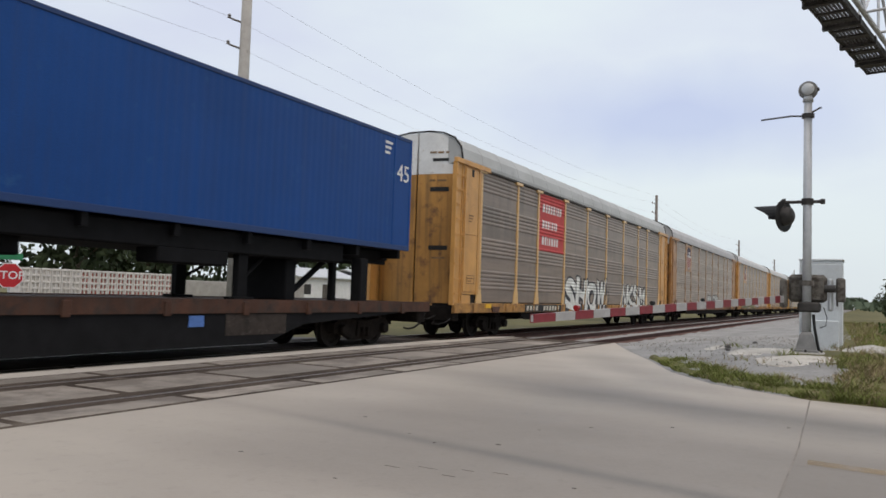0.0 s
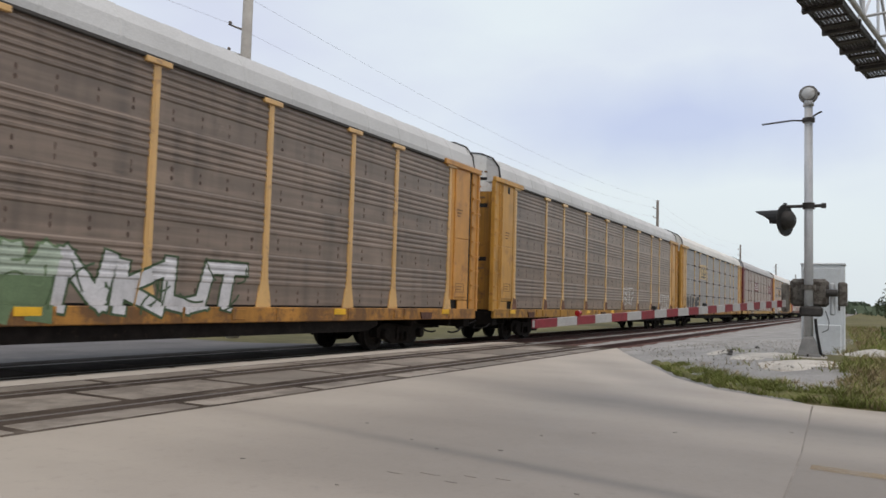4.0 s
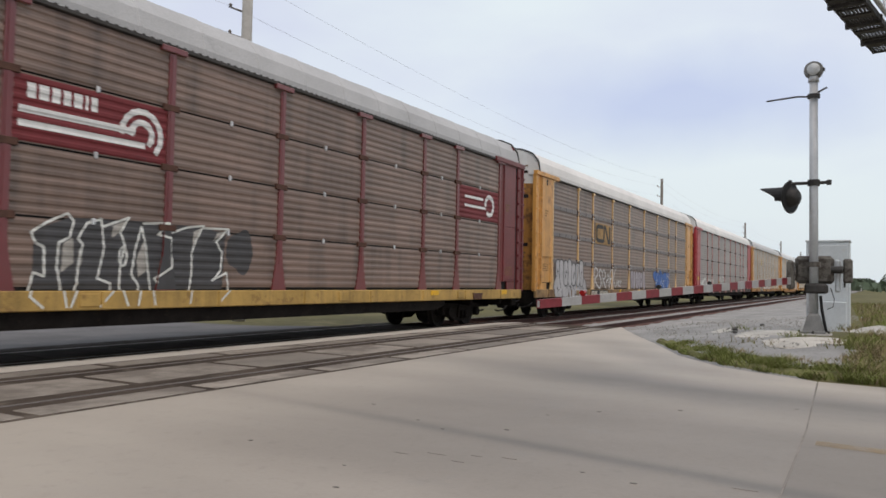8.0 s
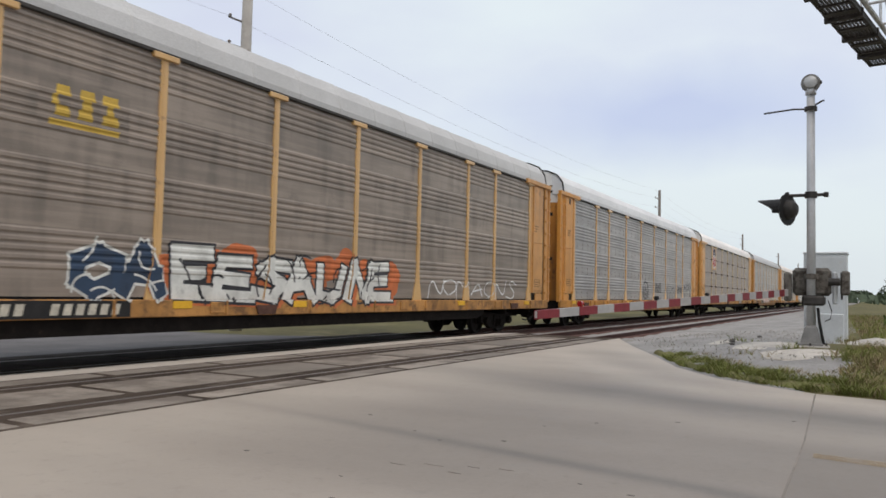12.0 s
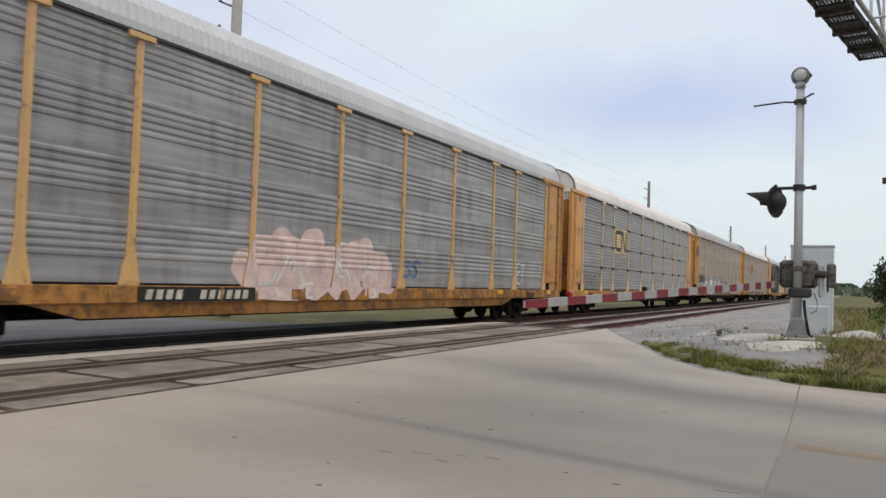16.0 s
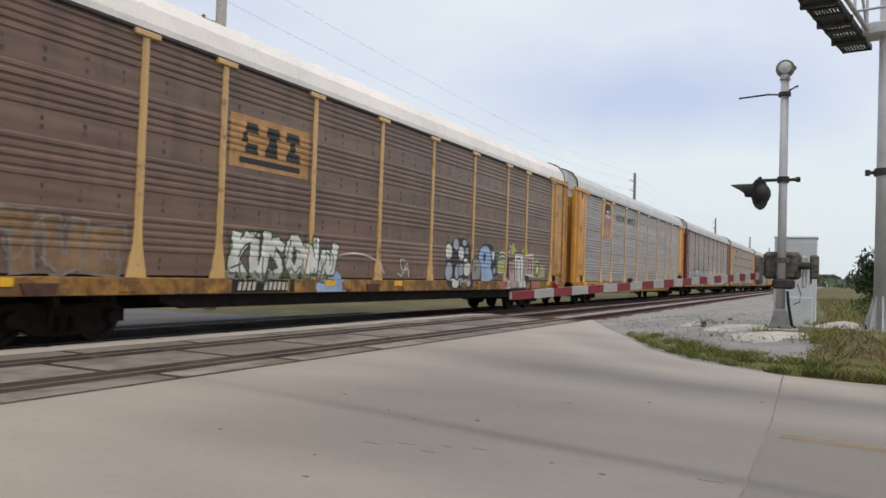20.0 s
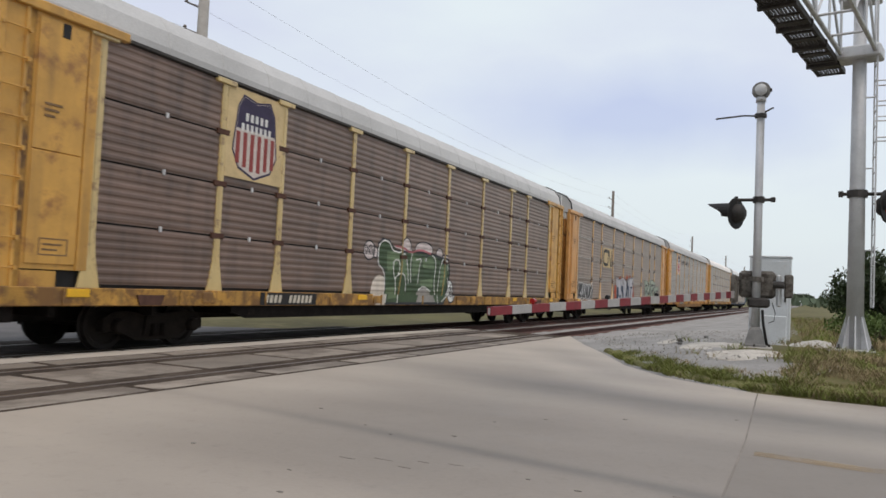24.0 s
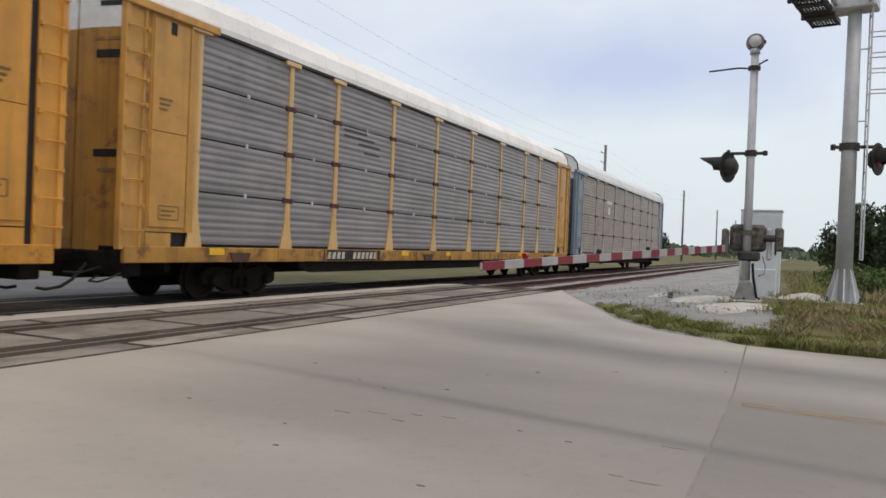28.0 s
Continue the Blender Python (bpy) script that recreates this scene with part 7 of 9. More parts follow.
# ---- the flat car with a blue container ahead of the autoracks ----
def flat_car():
    RUST = mat("flat_car_rust", (0.058, 0.024, 0.014), 0.8, spread=0.4, size=1.2, bump=0.25, stain=(0.022, 0.016, 0.014), stain_amount=0.6, streaks=0.5)
    CHASSIS = mat("chassis_black", (0.007, 0.007, 0.008), 0.8, spec=0.15, spread=0.3, size=3, bump=0.15)
    BLUE = mat("container_blue", (0.004, 0.050, 0.205), 0.5, spec=0.2, spread=0.10, size=0.5, grain=40, bump=0.05, stain=(0.018, 0.085, 0.22), stain_amount=0.3, streaks=0.12)
    BLUE_EDGE = mat("container_rail_blue", (0.010, 0.035, 0.12), 0.5, spread=0.12, size=1, bump=0.06)
    start = 9.25 - PITCH + SPEED * 0.5
    car = thing("flat_car", "rust-brown piggyback flat car with worn sides", "rail car", pose(start, TRACK_Y, RAIL_Z))
    CARS.append((car, start))
    part("deck", Geo().cbox(0.2, LENGTH - 0.1, -1.38, 1.38, 0.95, 1.08, 0.02), RUST, car)
    part("center_sill", Geo().box(0.4, LENGTH - 0.4, -0.4, 0.4, 0.45, 0.95).box(6.2, 20.0, -1.1, 1.1, 0.26, 0.95), SHADED_GRIME, car)
    for s in (-1, 1):
        part("side_sill", Geo().plate([(0.2, 1.10), (LENGTH - 0.1, 1.10), (LENGTH - 0.1, 0.84), (0.2, 0.84)], s * 1.40 - 0.03, s * 1.40 + 0.03), RUST, car)
        part("skirt", Geo().plate([(LENGTH - 1.0, 0.84), (LENGTH - 5.4, 0.60), (LENGTH - 6.6, 0.24), (6.6, 0.24), (5.4, 0.60), (1.0, 0.84)], s * 1.36 - 0.03, s * 1.36 + 0.03), CHASSIS, car)
    for i in range(14):
        part("stake_pocket", Geo().cbox(1.0 + 1.9 * i, 1.14 + 1.9 * i, -1.47, -1.42, 0.80, 1.06, 0.01), RUST, car)
    part("paint_patch", Geo().box(18.7, 19.05, -1.402, -1.392, 0.60, 0.80), SP_BLUE, car)
    part("worn_panel", Geo().box(19.6, 21.3, -1.400, -1.392, 0.42, 0.82), mat("worn_panel", (0.030, 0.022, 0.018), 0.85, spread=0.45, size=5, bump=0.15, stain=(0.09, 0.075, 0.062), stain_amount=0.35), car)
    truck(car, 2.9)
    truck(car, LENGTH - 2.75)
    for m in (pose(0, 0, 0), pose(LENGTH, 0, 0, 0, 0, 180)):
        part("end_sill", SHARED["end_sill"] if "end_sill" in SHARED else Geo().cbox(0.25, 0.62, -1.38, 1.38, 0.55, 0.98, 0.03), SHADED_GRIME, car, m=m)
        part("coupler", Geo().cbox(-0.30, 0.35, -0.10, 0.10, 0.74, 0.94, 0.03).cbox(-0.52, -0.25, -0.16, 0.13, 0.70, 0.98, 0.04), TRUCK, car, m=m)
    # trailer chassis and container ride on the deck
    ch = thing("trailer_chassis", "black container chassis with tandem wheels chained to the flat car", "trailer", pose(start, TRACK_Y, RAIL_Z))
    CARS.append((ch, start))
    x1 = LENGTH - 0.95
    x0 = x1 - 13.7
    for s in (-1, 1):
        part("beam", Geo().cbox(x0, x1, s * 0.42 - 0.06, s * 0.42 + 0.06, 2.05, 2.44, 0.01), CHASSIS, ch)
    # added solid box, stands for the black shaded mass below the container
    part("side_frame_box", Geo().cbox(x0 + 0.4, x1 - 2.6, -1.0, 1.0, 1.98, 2.40, 0.03), CHASSIS, ch)
    part("gooseneck", Geo().cbox(x1 - 2.8, x1 - 0.1, -0.62, 0.62, 2.14, 2.41, 0.03), CHASSIS, ch)
    for i in range(8):
        part("cross_member", Geo().box(x0 + 0.3 + i * 1.85, x0 + 0.42 + i * 1.85, -1.15, 1.15, 2.2, 2.42), CHASSIS, ch)
    part("bogie_frame", Geo().cbox(x0 + 0.6, x0 + 3.4, -0.6, 0.6, 1.7, 2.06, 0.03), CHASSIS, ch)
    for x in (x0 + 0.65, x0 + 1.85):
        for s in (-1, 1):
            w = part("wheel", Geo().lathe([(0.28, -0.27), (0.48, -0.26), (0.52, -0.18), (0.52, 0.18), (0.48, 0.26), (0.28, 0.27)], 20, "Y", (x, s * 0.92, 1.60)), TYRE, ch)
            part("rim", Geo().lathe([(0.0, s * 0.05), (0.14, s * 0.05), (0.20, s * 0.2), (0.28, s * 0.24)], 14, "Y", (x, s * 0.92, 1.60)), WHEEL, w)
    part("tool_box", Geo().cbox(18.3, 20.0, -1.0, -0.4, 1.72, 2.02, 0.03), CHASSIS, ch)
    for s in (-1, 1):
        leg = part("landing_leg", Geo().cbox(20.35, 20.62, s * 0.85 - 0.08, s * 0.85 + 0.08, 1.14, 2.3, 0.01), CHASSIS, ch)
        part("foot", Geo().cbox(20.2, 20.78, s * 0.85 - 0.14, s * 0.85 + 0.14, 1.08, 1.14, 0.01), CHASSIS, leg)
        part("leg_brace", Geo().tube((20.5, s * 0.85, 1.45), (21.6, s * 0.6, 2.1), 0.035, 0.035, 8), CHASSIS, leg)
    # the collapsible hitch of the flat car that holds the king pin
    part("hitch_leg", Geo().cbox(22.0, 22.35, -0.75, 0.75, 1.08, 2.16, 0.03), CHASSIS, car)
    part("hitch_strut", Geo().tube((22.4, -0.5, 1.2), (23.9, -0.4, 2.1), 0.07, 0.07, 8), CHASSIS, car)
    part("hitch_strut", Geo().tube((22.4, 0.5, 1.2), (23.9, 0.4, 2.1), 0.07, 0.07, 8), CHASSIS, car)
    part("hitch_head", Geo().cbox(23.5, 24.5, -0.6, 0.6, 2.02, 2.14, 0.03), CHASSIS, car)
    part("hitch_post", Geo().cbox(23.75, 23.9, -0.7, -0.55, 1.08, 2.05, 0.01), CHASSIS, car)
    part("stop_post", Geo().cbox(24.2, 24.5, -1.2, -0.9, 1.08, 2.12, 0.02), CHASSIS, car)
    bx = thing("shipping_container", "deep blue corrugated forty-five-foot shipping container on a chassis", "container", pose(start, TRACK_Y, RAIL_Z))
    CARS.append((bx, start))
    z0, z1 = 2.42, 5.38
    wave, x, k = [], x0 + 0.14, 0
    while x < x1 - 0.95:
        wave += [(x, 0.0), (x + 0.07, 0.0), (x + 0.105, 0.0035), (x + 0.175, 0.0035)]
        x += 0.21
    for s in (-1, 1):
        vs = [(a, s * (1.205 - b), z0 + 0.1) for a, b in wave] + [(a, s * (1.205 - b), z1 - 0.08) for a, b in wave]
        n = len(wave)
        part("side_wall", Geo().add(vs, [(i, i + 1, n + i + 1, n + i) for i in range(n - 1)]), BLUE, bx)
        part("top_rail", Geo().cbox(x0, x1, s * 1.19 - 0.03, s * 1.19 + 0.03, z1 - 0.09, z1, 0.01), BLUE_EDGE, bx)
        part("bottom_rail", Geo().cbox(x0, x1, s * 1.19 - 0.03, s * 1.19 + 0.03, z0, z0 + 0.13, 0.01), BLUE_EDGE, bx)
        for xx in (x0, x1):
            part("corner_post", Geo().cbox(xx - 0.09 if xx == x1 else xx, xx if xx == x1 else xx + 0.09, s * 1.17 - 0.05, s * 1.17 + 0.055, z0, z1, 0.012), BLUE, bx)
        part("inner_post", Geo().cbox(x1 - 0.86, x1 - 0.76, s * 1.19 - 0.03, s * 1.19 + 0.035, z0, z1, 0.012), BLUE, bx)
        part("end_panel", Geo().box(x1 - 0.80, x1 - 0.05, s * 1.195 - 0.012, s * 1.195 + 0.012, z0 + 0.1, z1 - 0.05), BLUE, bx)
    part("roof", Geo().box(x0 + 0.03, x1 - 0.03, -1.17, 1.17, z1 - 0.05, z1 - 0.02), BLUE, bx)
    part("floor", Geo().box(x0 + 0.03, x1 - 0.03, -1.17, 1.17, z0 + 0.02, z0 + 0.1), BLACK_PAINT, bx)
    part("front_wall", Geo().box(x0, x0 + 0.04, -1.12, 1.12, z0 + 0.1, z1 - 0.08), BLUE, bx)
    for s in (-1, 1):
        d = part("door", Geo().cbox(x1 - 0.05, x1 - 0.01, min(0, s * 1.10), max(0, s * 1.10), z0 + 0.13, z1 - 0.1, 0.01), BLUE, bx)
        for y in (0.3, 0.8):
            part("lock_rod", Geo().tube((x1 + 0.01, s * y, z0 + 0.1), (x1 + 0.01, s * y, z1 - 0.08), 0.018, 0.018, 8), GALV, d)
    num = part("length_mark", text_mesh("45", 0.62, "length_mark", LOGO_WHITE), LOGO_WHITE, bx, m=pose(x1 - 0.41, -1.212, z1 - 0.98))
    for k in range(3):
        part("label_bar", Geo().box(x1 - 1.30, x1 - 0.98 - 0.05 * k, -1.214, -1.206, z1 - 0.30 - 0.13 * k, z1 - 0.235 - 0.13 * k), LOGO_WHITE, bx)


flat_car()


# ---- the cars, from the first to the last ----
TAN = (0.49, 0.285, 0.115)


CREAM = mat("sign_cream", (0.60, 0.45, 0.24), 0.65, spread=0.15, size=2, bump=0.08, stain=(0.35, 0.22, 0.10), stain_amount=0.35)
SIGN_YELLOW = mat("sign_yellow", (0.58, 0.38, 0.07), 0.6, spread=0.14, size=2, bump=0.08, stain=(0.3, 0.16, 0.05), stain_amount=0.35)
SIGN_MAROON = mat("sign_maroon", (0.16, 0.022, 0.025), 0.6, spread=0.14, size=2, bump=0.08, stain=(0.10, 0.03, 0.03), stain_amount=0.3)


LAVENDER_DULL = spray("spray_worn_silver", (0.44, 0.42, 0.42))
SP_SOOT = spray("spray_soot", (0.085, 0.083, 0.085))
SPOT_PALE = mat("pale_rust_spot", (0.19, 0.165, 0.15), 0.9, spread=0.3, size=4, bump=0.1)
SP_PALE_PINK = spray("spray_pale_pink", (0.66, 0.50, 0.46))
SPOT = mat("rust_spot", (0.105, 0.072, 0.057), 0.9, spread=0.4, size=4, bump=0.1)


def slogan(car):
    """The two lettered words on the silver cars."""
    for words, x0, x1 in (("BUILDING", 7.48, 9.36), ("AMERICA", 9.80, 11.62)):
        painted(car, "slogan", [[(x0 + (x1 - x0) * u, 4.30 + 0.37 * v) for u, v in t] for t in glyph_faces(words, 0.009)], LOGO_BLACK, lift=0.004)


def build_cars():
    car, P, Q = autorack(1, "tan enclosed autorack with a red sign panel and grey ribbed sides", sheets=(0.155, 0.140, 0.128), paint=TAN, board=(5.35, 9), roof=(0.38, 0.385, 0.38), clear=((9.4, 15.8), (17.3, 22.3)))
    p = sign_plate(car, 6.66, 9.35, 3.02, 5.12, LOGO_RED)
    for z, row in ((4.46, (0.20, 0.16, 0.17, 0.16, 0.17, 0.07, 0.16, 0.17)), (3.86, (0.19, 0.16, 0.15, 0.06, 0.14, 0.06, 0.15)), (3.26, (0.19, 0.16, 0.07, 0.14, 0.20, 0.16, 0.15))):
        letter_bars(p, 7.0, z, 0.30, row, LOGO_WHITE, 0.10)
    sprayed_word(car, "SHOW", 9.55, 15.1, 0.82, 2.16, SP_BONE, SP_BLACK, 0.075, SP_BLACK, 0.12)
    tag_line(car, 12, 14.9, 15.7, 0.9, 1.7, SP_BLACK, 2, 0.05)
    piece(car, 11, 17.5, 22.2, 0.86, 2.10, SP_BONE, SP_BLACK, 4, 0.24, 0.06, shade=SP_BLACK)
    car, P, Q = autorack(2, "dirty yellow autorack with brown-grey ribbed sides and an emblem", roof=(0.40, 0.393, 0.395), sheets=(0.186, 0.168, 0.146), paint=(0.38, 0.175, 0.045), rusty=0.72, board=(5.7, 8.3), banded=0.85, dirt=0.6)
    shield(car, 5.63, 4.05, 1.30, 1.75, P)
    rust_spots(car, 2, SPOT)
    piece(car, 21, 13.1, 17.8, 1.10, 1.92, SP_BONE, SP_BLACK, 7, 0.34, 0.07, shade=SP_BLACK, accents=4)
    painted(car, "graffiti_tag", bars_along(eased([(12.7, 1.62), (13.2, 1.70), (13.3, 2.12), (13.8, 2.16), (14.0, 1.85)], 2), 0.035) + bars_along(eased([(17.2, 1.95), (17.6, 2.05), (17.75, 1.75), (17.6, 1.35)], 2), 0.035), SP_WHITE, kind="stuff")
    tag_line(car, 22, 9.7, 11.6, 1.05, 1.6, SP_WHITE, 3, 0.03)
    car, P, Q = autorack(3, "yellow autorack with grey-brown sides and pale graffiti", sheets=(0.165, 0.145, 0.128), paint=(0.470, 0.250, 0.075), rusty=0.48, board=(7, 9.1))
    shield(car, 5.63, 4.10, 1.25, 1.7, P)
    rust_spots(car, 3, SPOT)
    tag_line(car, 34, 0.75, 1.45, 2.15, 2.45, SP_BLACK, 4, 0.03)
    tag_line(car, 35, 0.85, 1.45, 1.35, 1.85, SP_BLACK, 2, 0.025)
    piece(car, 31, 3.6, 7.1, 0.84, 1.90, SP_PALE_GREEN, SP_DKGREEN, 4, 0.28, 0.045, below=(1.32, SP_MOSS), cloud=SP_PALE_GREEN, ink=SP_DKGREEN)
    piece(car, 32, 9.5, 13.3, 0.82, 1.95, SP_PALE_GREEN, SP_MOSS, 4, 0.34, 0.045, below=(1.5, SP_MOSS), cloud=SP_MOSS)
    piece(car, 33, 13.3, 17.4, 0.95, 1.95, SP_SILVER, SP_DKGREEN, 4, 0.26, 0.045)
    car, P, Q = autorack(4, "yellow autorack with brown-grey sides and white outline graffiti", sheets=(0.148, 0.124, 0.107), paint=(0.43, 0.25, 0.065), board=(18, 19.8), marks_on=(3,))
    rust_spots(car, 4, SPOT)
    sprayed_word(car, "EWF", 15.1, 17.0, 1.42, 2.16, mat("car_04_sheets", (0.148, 0.124, 0.107)), SP_WHITE, 0.035, None, 0.04)
    bubbles(car, 41, 22.9, 25.2, 1.14, 2.05, mat("car_04_sheets", (0.148, 0.124, 0.107)), SP_WHITE, 4, 0.045)
    car, P, Q = autorack(5, "tan autorack with slotted blue-grey sides and a cream roof", "B", sheets=(0.158, 0.162, 0.172), paint=(0.45, 0.27, 0.075), roof=(0.66, 0.64, 0.60), board=(5.3, 7.75))
    block_emblem(car, 8.0, 3.95, 1.75, 0.60, CREAM, LOGO_GREY)
    sprayed_word(car, "RUDE", 1.95, 6.45, 1.02, 2.02, SP_COAL, SP_DULL, 0.03, SP_UMBER, 0.16)
    for k, (x0, x1, z0, z1) in enumerate(((6.68, 7.3, 1.5, 1.98), (7.3, 8.2, 1.2, 1.6), (9.35, 10.15, 1.2, 1.72), (12.3, 13.4, 1.3, 1.75), (15.2, 16.8, 1.25, 1.85), (18.4, 19.8, 1.3, 1.7))):
        tag_line(car, 52 + k, x0, x1, z0 + 0.22, z1, SP_DULL, 4, 0.026)
        tag_line(car, 152 + k, x0, x1 - 0.15, z0, z0 + 0.18, SP_DULL, 5, 0.022)
    car, P, Q = autorack(6, "maroon autorack with slotted grey-brown sides and a yellow sill", "B", sheets=(0.165, 0.128, 0.112), paint=(0.15, 0.020, 0.022), sill=(0.50, 0.31, 0.09), door_top=(0.15, 0.022, 0.022), rusty=0.15, dirt=0.6, roof=(0.43, 0.42, 0.42), board=(5.4, 8.4), clear=((9.4, 13.8),))
    p = sign_plate(car, 9.52, 12.18, 3.18, 4.12, SIGN_MAROON)
    letter_bars(p, 9.72, 3.80, 0.22, (0.13, 0.15, 0.13, 0.12, 0.14, 0.05, 0.11), LOGO_WHITE, 0.05)
    sign_bars(p, [(9.6, 11.55, 3.58, 3.68), (9.6, 11.75, 3.38, 3.48)], LOGO_WHITE)
    for r in (0.38, 0.20):
        painted(car, "sign_arc", bars_along([(11.68 + r * math.cos(radians(a)), 3.60 + r * math.sin(radians(a))) for a in range(180, -41, -20)], 0.10), LOGO_WHITE, p, lift=0.0065, kind="stuff")
    p = sign_plate(car, 22.75, 25.4, 3.18, 4.12, SIGN_MAROON)
    sign_bars(p, [(23.1, 24.3, 3.78, 3.86), (23.1, 24.5, 3.52, 3.60)], LOGO_WHITE)
    painted(car, "sign_arc", bars_along([(24.75 + 0.28 * math.cos(radians(a)), 3.66 + 0.28 * math.sin(radians(a))) for a in range(180, -121, -20)], 0.13), LOGO_WHITE, p, lift=0.0065, kind="stuff")
    painted(car, "letter_shade", fan([(9.9, 1.1), (9.9, 1.95), (10.45, 2.16), (11.5, 2.2), (12.3, 2.2), (13.1, 2.2), (13.6, 2.1), (13.55, 1.1)]), SP_COAL, lift=0.003, kind="stuff", flat=True)
    clouds(car, 61, ((8.87, 1.66, 0.56, 0.8), (14.0, 1.8, 0.7, 0.8)), SP_COAL, 0.003)
    for line in ([(9.93, 1.76), (9.86, 1.91), (10.08, 2.06), (10.41, 2.22), (10.52, 2.12), (10.46, 1.87), (10.29, 1.78), (10.27, 1.43), (10.31, 1.26), (10.40, 0.84)], [(9.93, 1.76), (10.06, 1.71), (10.08, 1.29), (9.91, 1.34), (9.83, 1.0), (10.03, 0.84)],
                 [(10.47, 0.84), (10.6, 1.18), (10.62, 1.49), (10.68, 1.77), (10.6, 1.87), (10.74, 2.1), (10.99, 2.18), (11.05, 1.73), (10.95, 1.27), (11.18, 1.19), (11.19, 1.07), (10.97, 0.84)], [(11.03, 2.07), (11.49, 2.24), (11.34, 2.0), (11.43, 1.8), (11.36, 1.51), (11.34, 1.16), (11.47, 0.85)],
                 [(11.67, 0.85), (11.72, 1.15), (11.57, 1.34), (11.63, 1.75), (11.74, 2.11), (11.83, 1.82), (11.89, 1.4), (12.0, 0.85)], [(11.78, 2.17), (12.29, 2.21), (12.08, 2.01), (12.34, 1.96), (12.36, 1.47), (12.03, 1.28), (12.07, 1.22)], [(12.34, 2.05), (12.7, 2.17), (13.07, 2.22), (12.89, 1.93), (12.81, 1.73), (12.82, 1.42), (12.75, 0.86)],
                 [(13.05, 2.18), (13.67, 2.2), (13.38, 1.95), (13.53, 1.76), (13.5, 1.43), (13.31, 1.26), (13.65, 1.4), (13.71, 1.1), (13.42, 0.85)], oval(11.40, 1.62, 0.14, 0.30) + [(11.47, 1.62)]):
        painted(car, "letter_outline", bars_along(line, 0.038), SP_BONE, lift=0.006, kind="stuff")
    for outline in ([(10.36, 1.78), (10.52, 1.87), (10.54, 1.5), (10.34, 1.35)], [(11.18, 1.9), (11.34, 2.0), (11.42, 2.18), (11.2, 2.1)], [(10.62, 1.7), (10.68, 1.55), (10.6, 1.3)], [(11.66, 1.6), (11.80, 1.9), (11.86, 1.4), (11.7, 1.3)], [(12.82, 1.8), (12.92, 2.0), (13.05, 2.2), (12.84, 2.1)], [(13.3, 1.95), (13.62, 2.16), (13.4, 2.12)]):
        painted(car, "accent_patch", fan(outline), SP_DULL, lift=0.005, kind="stuff", flat=True)
    part("yellow_notice", Geo().box(0.85, 1.45, -1.488, -1.476, 2.0, 2.18), SIGN_YELLOW, car)
    car, P, Q = autorack(7, "yellow autorack with dark brown banded sides and a wavy roof", "C", sheets=(0.142, 0.105, 0.090), paint=(0.560, 0.315, 0.116), waves=True, roof=(0.68, 0.66, 0.64), dirt=0.6, step=True, sill=(0.36, 0.22, 0.095), rusty=0.5, clear=((1.5, 6.0),))
    worm(car, 8.0, 3.50, 1.85, 0.62, mat("faded_ochre_plate", (0.36, 0.22, 0.09), 0.7, spread=0.25, size=2, bump=0.05, stain=(0.20, 0.12, 0.06), stain_amount=0.45))
    bubbles(car, 71, 2.1, 5.3, 1.15, 2.30, LAVENDER_DULL, SP_COAL, 7, 0.05)
    bubbles(car, 77, 1.95, 5.6, 0.82, 1.42, LAVENDER_DULL, SP_COAL, 5, 0.045)
    tag_line(car, 72, 6.8, 10.0, 1.05, 2.0, SP_WHITE, 6, 0.055)
    tag_line(car, 75, 10.1, 10.9, 1.2, 1.5, SP_WHITE, 3, 0.03)
    bubbles(car, 73, 12.5, 15.2, 1.05, 2.1, SP_LILAC, SP_UMBER, 6, 0.045)
    piece(car, 74, 17.5, 20.6, 1.08, 2.0, SP_BLUE, SP_NAVY, 4, 0.34, 0.04, cloud=SP_BLUE, ink=SP_WHITE)
    tag_line(car, 76, 20.9, 22.6, 1.15, 2.0, SP_DULL, 3, 0.035)
    car, P, Q = autorack(8, "faded red autorack with slotted brown-grey sides and a wavy white roof", "B", sheets=(0.197, 0.183, 0.183), paint=(0.38, 0.032, 0.038), posts=(0.44, 0.085, 0.075), waves=True, roof=(0.74, 0.73, 0.71), sill=(0.055, 0.036, 0.032), rusty=0.25, dirt=0.75, door_top=(0.62, 0.58, 0.55), step=True, bare=True, clear=((0.0, 27.0),))
    piece(car, 81, 2.1, 7.3, 1.12, 1.86, SP_BONE, SP_ASH, 8, 0.26, 0.03, soft=1, accents=1)
    painted(car, "spray_cloud", fan([(11.2, 1.5), (11.7, 1.7), (12.2, 1.62), (12.8, 1.5), (12.8, 1.2), (11.2, 1.2)]), spray("spray_faded_green", (0.10, 0.17, 0.13)), lift=0.002, kind="stuff", flat=True)
    for strokes in ([[(10.36, 2.1), (10.21, 1.63), (10.22, 1.2)], [(9.98, 1.86), (10.22, 1.98)]], [[(10.38, 1.76), (10.62, 1.82), (10.53, 1.2)]], [[(10.95, 1.82), (11.22, 1.78), (11.14, 1.24), (10.6, 1.2)]], [[(11.22, 1.96), (11.72, 2.05), (11.58, 1.55)]], [[(11.76, 1.98), (11.95, 1.76), (11.88, 1.35)]]):
        for one in strokes:
            painted(car, "graffiti_tag", bars_along(eased(one, 1), 0.12), SP_BONE, kind="stuff")
    inked(car, [(9.82, 1.14), (9.84, 1.36), (9.96, 1.50), (10.08, 1.34), (10.1, 1.14)], SP_ASH, SP_BONE, 0.03, 0.004)
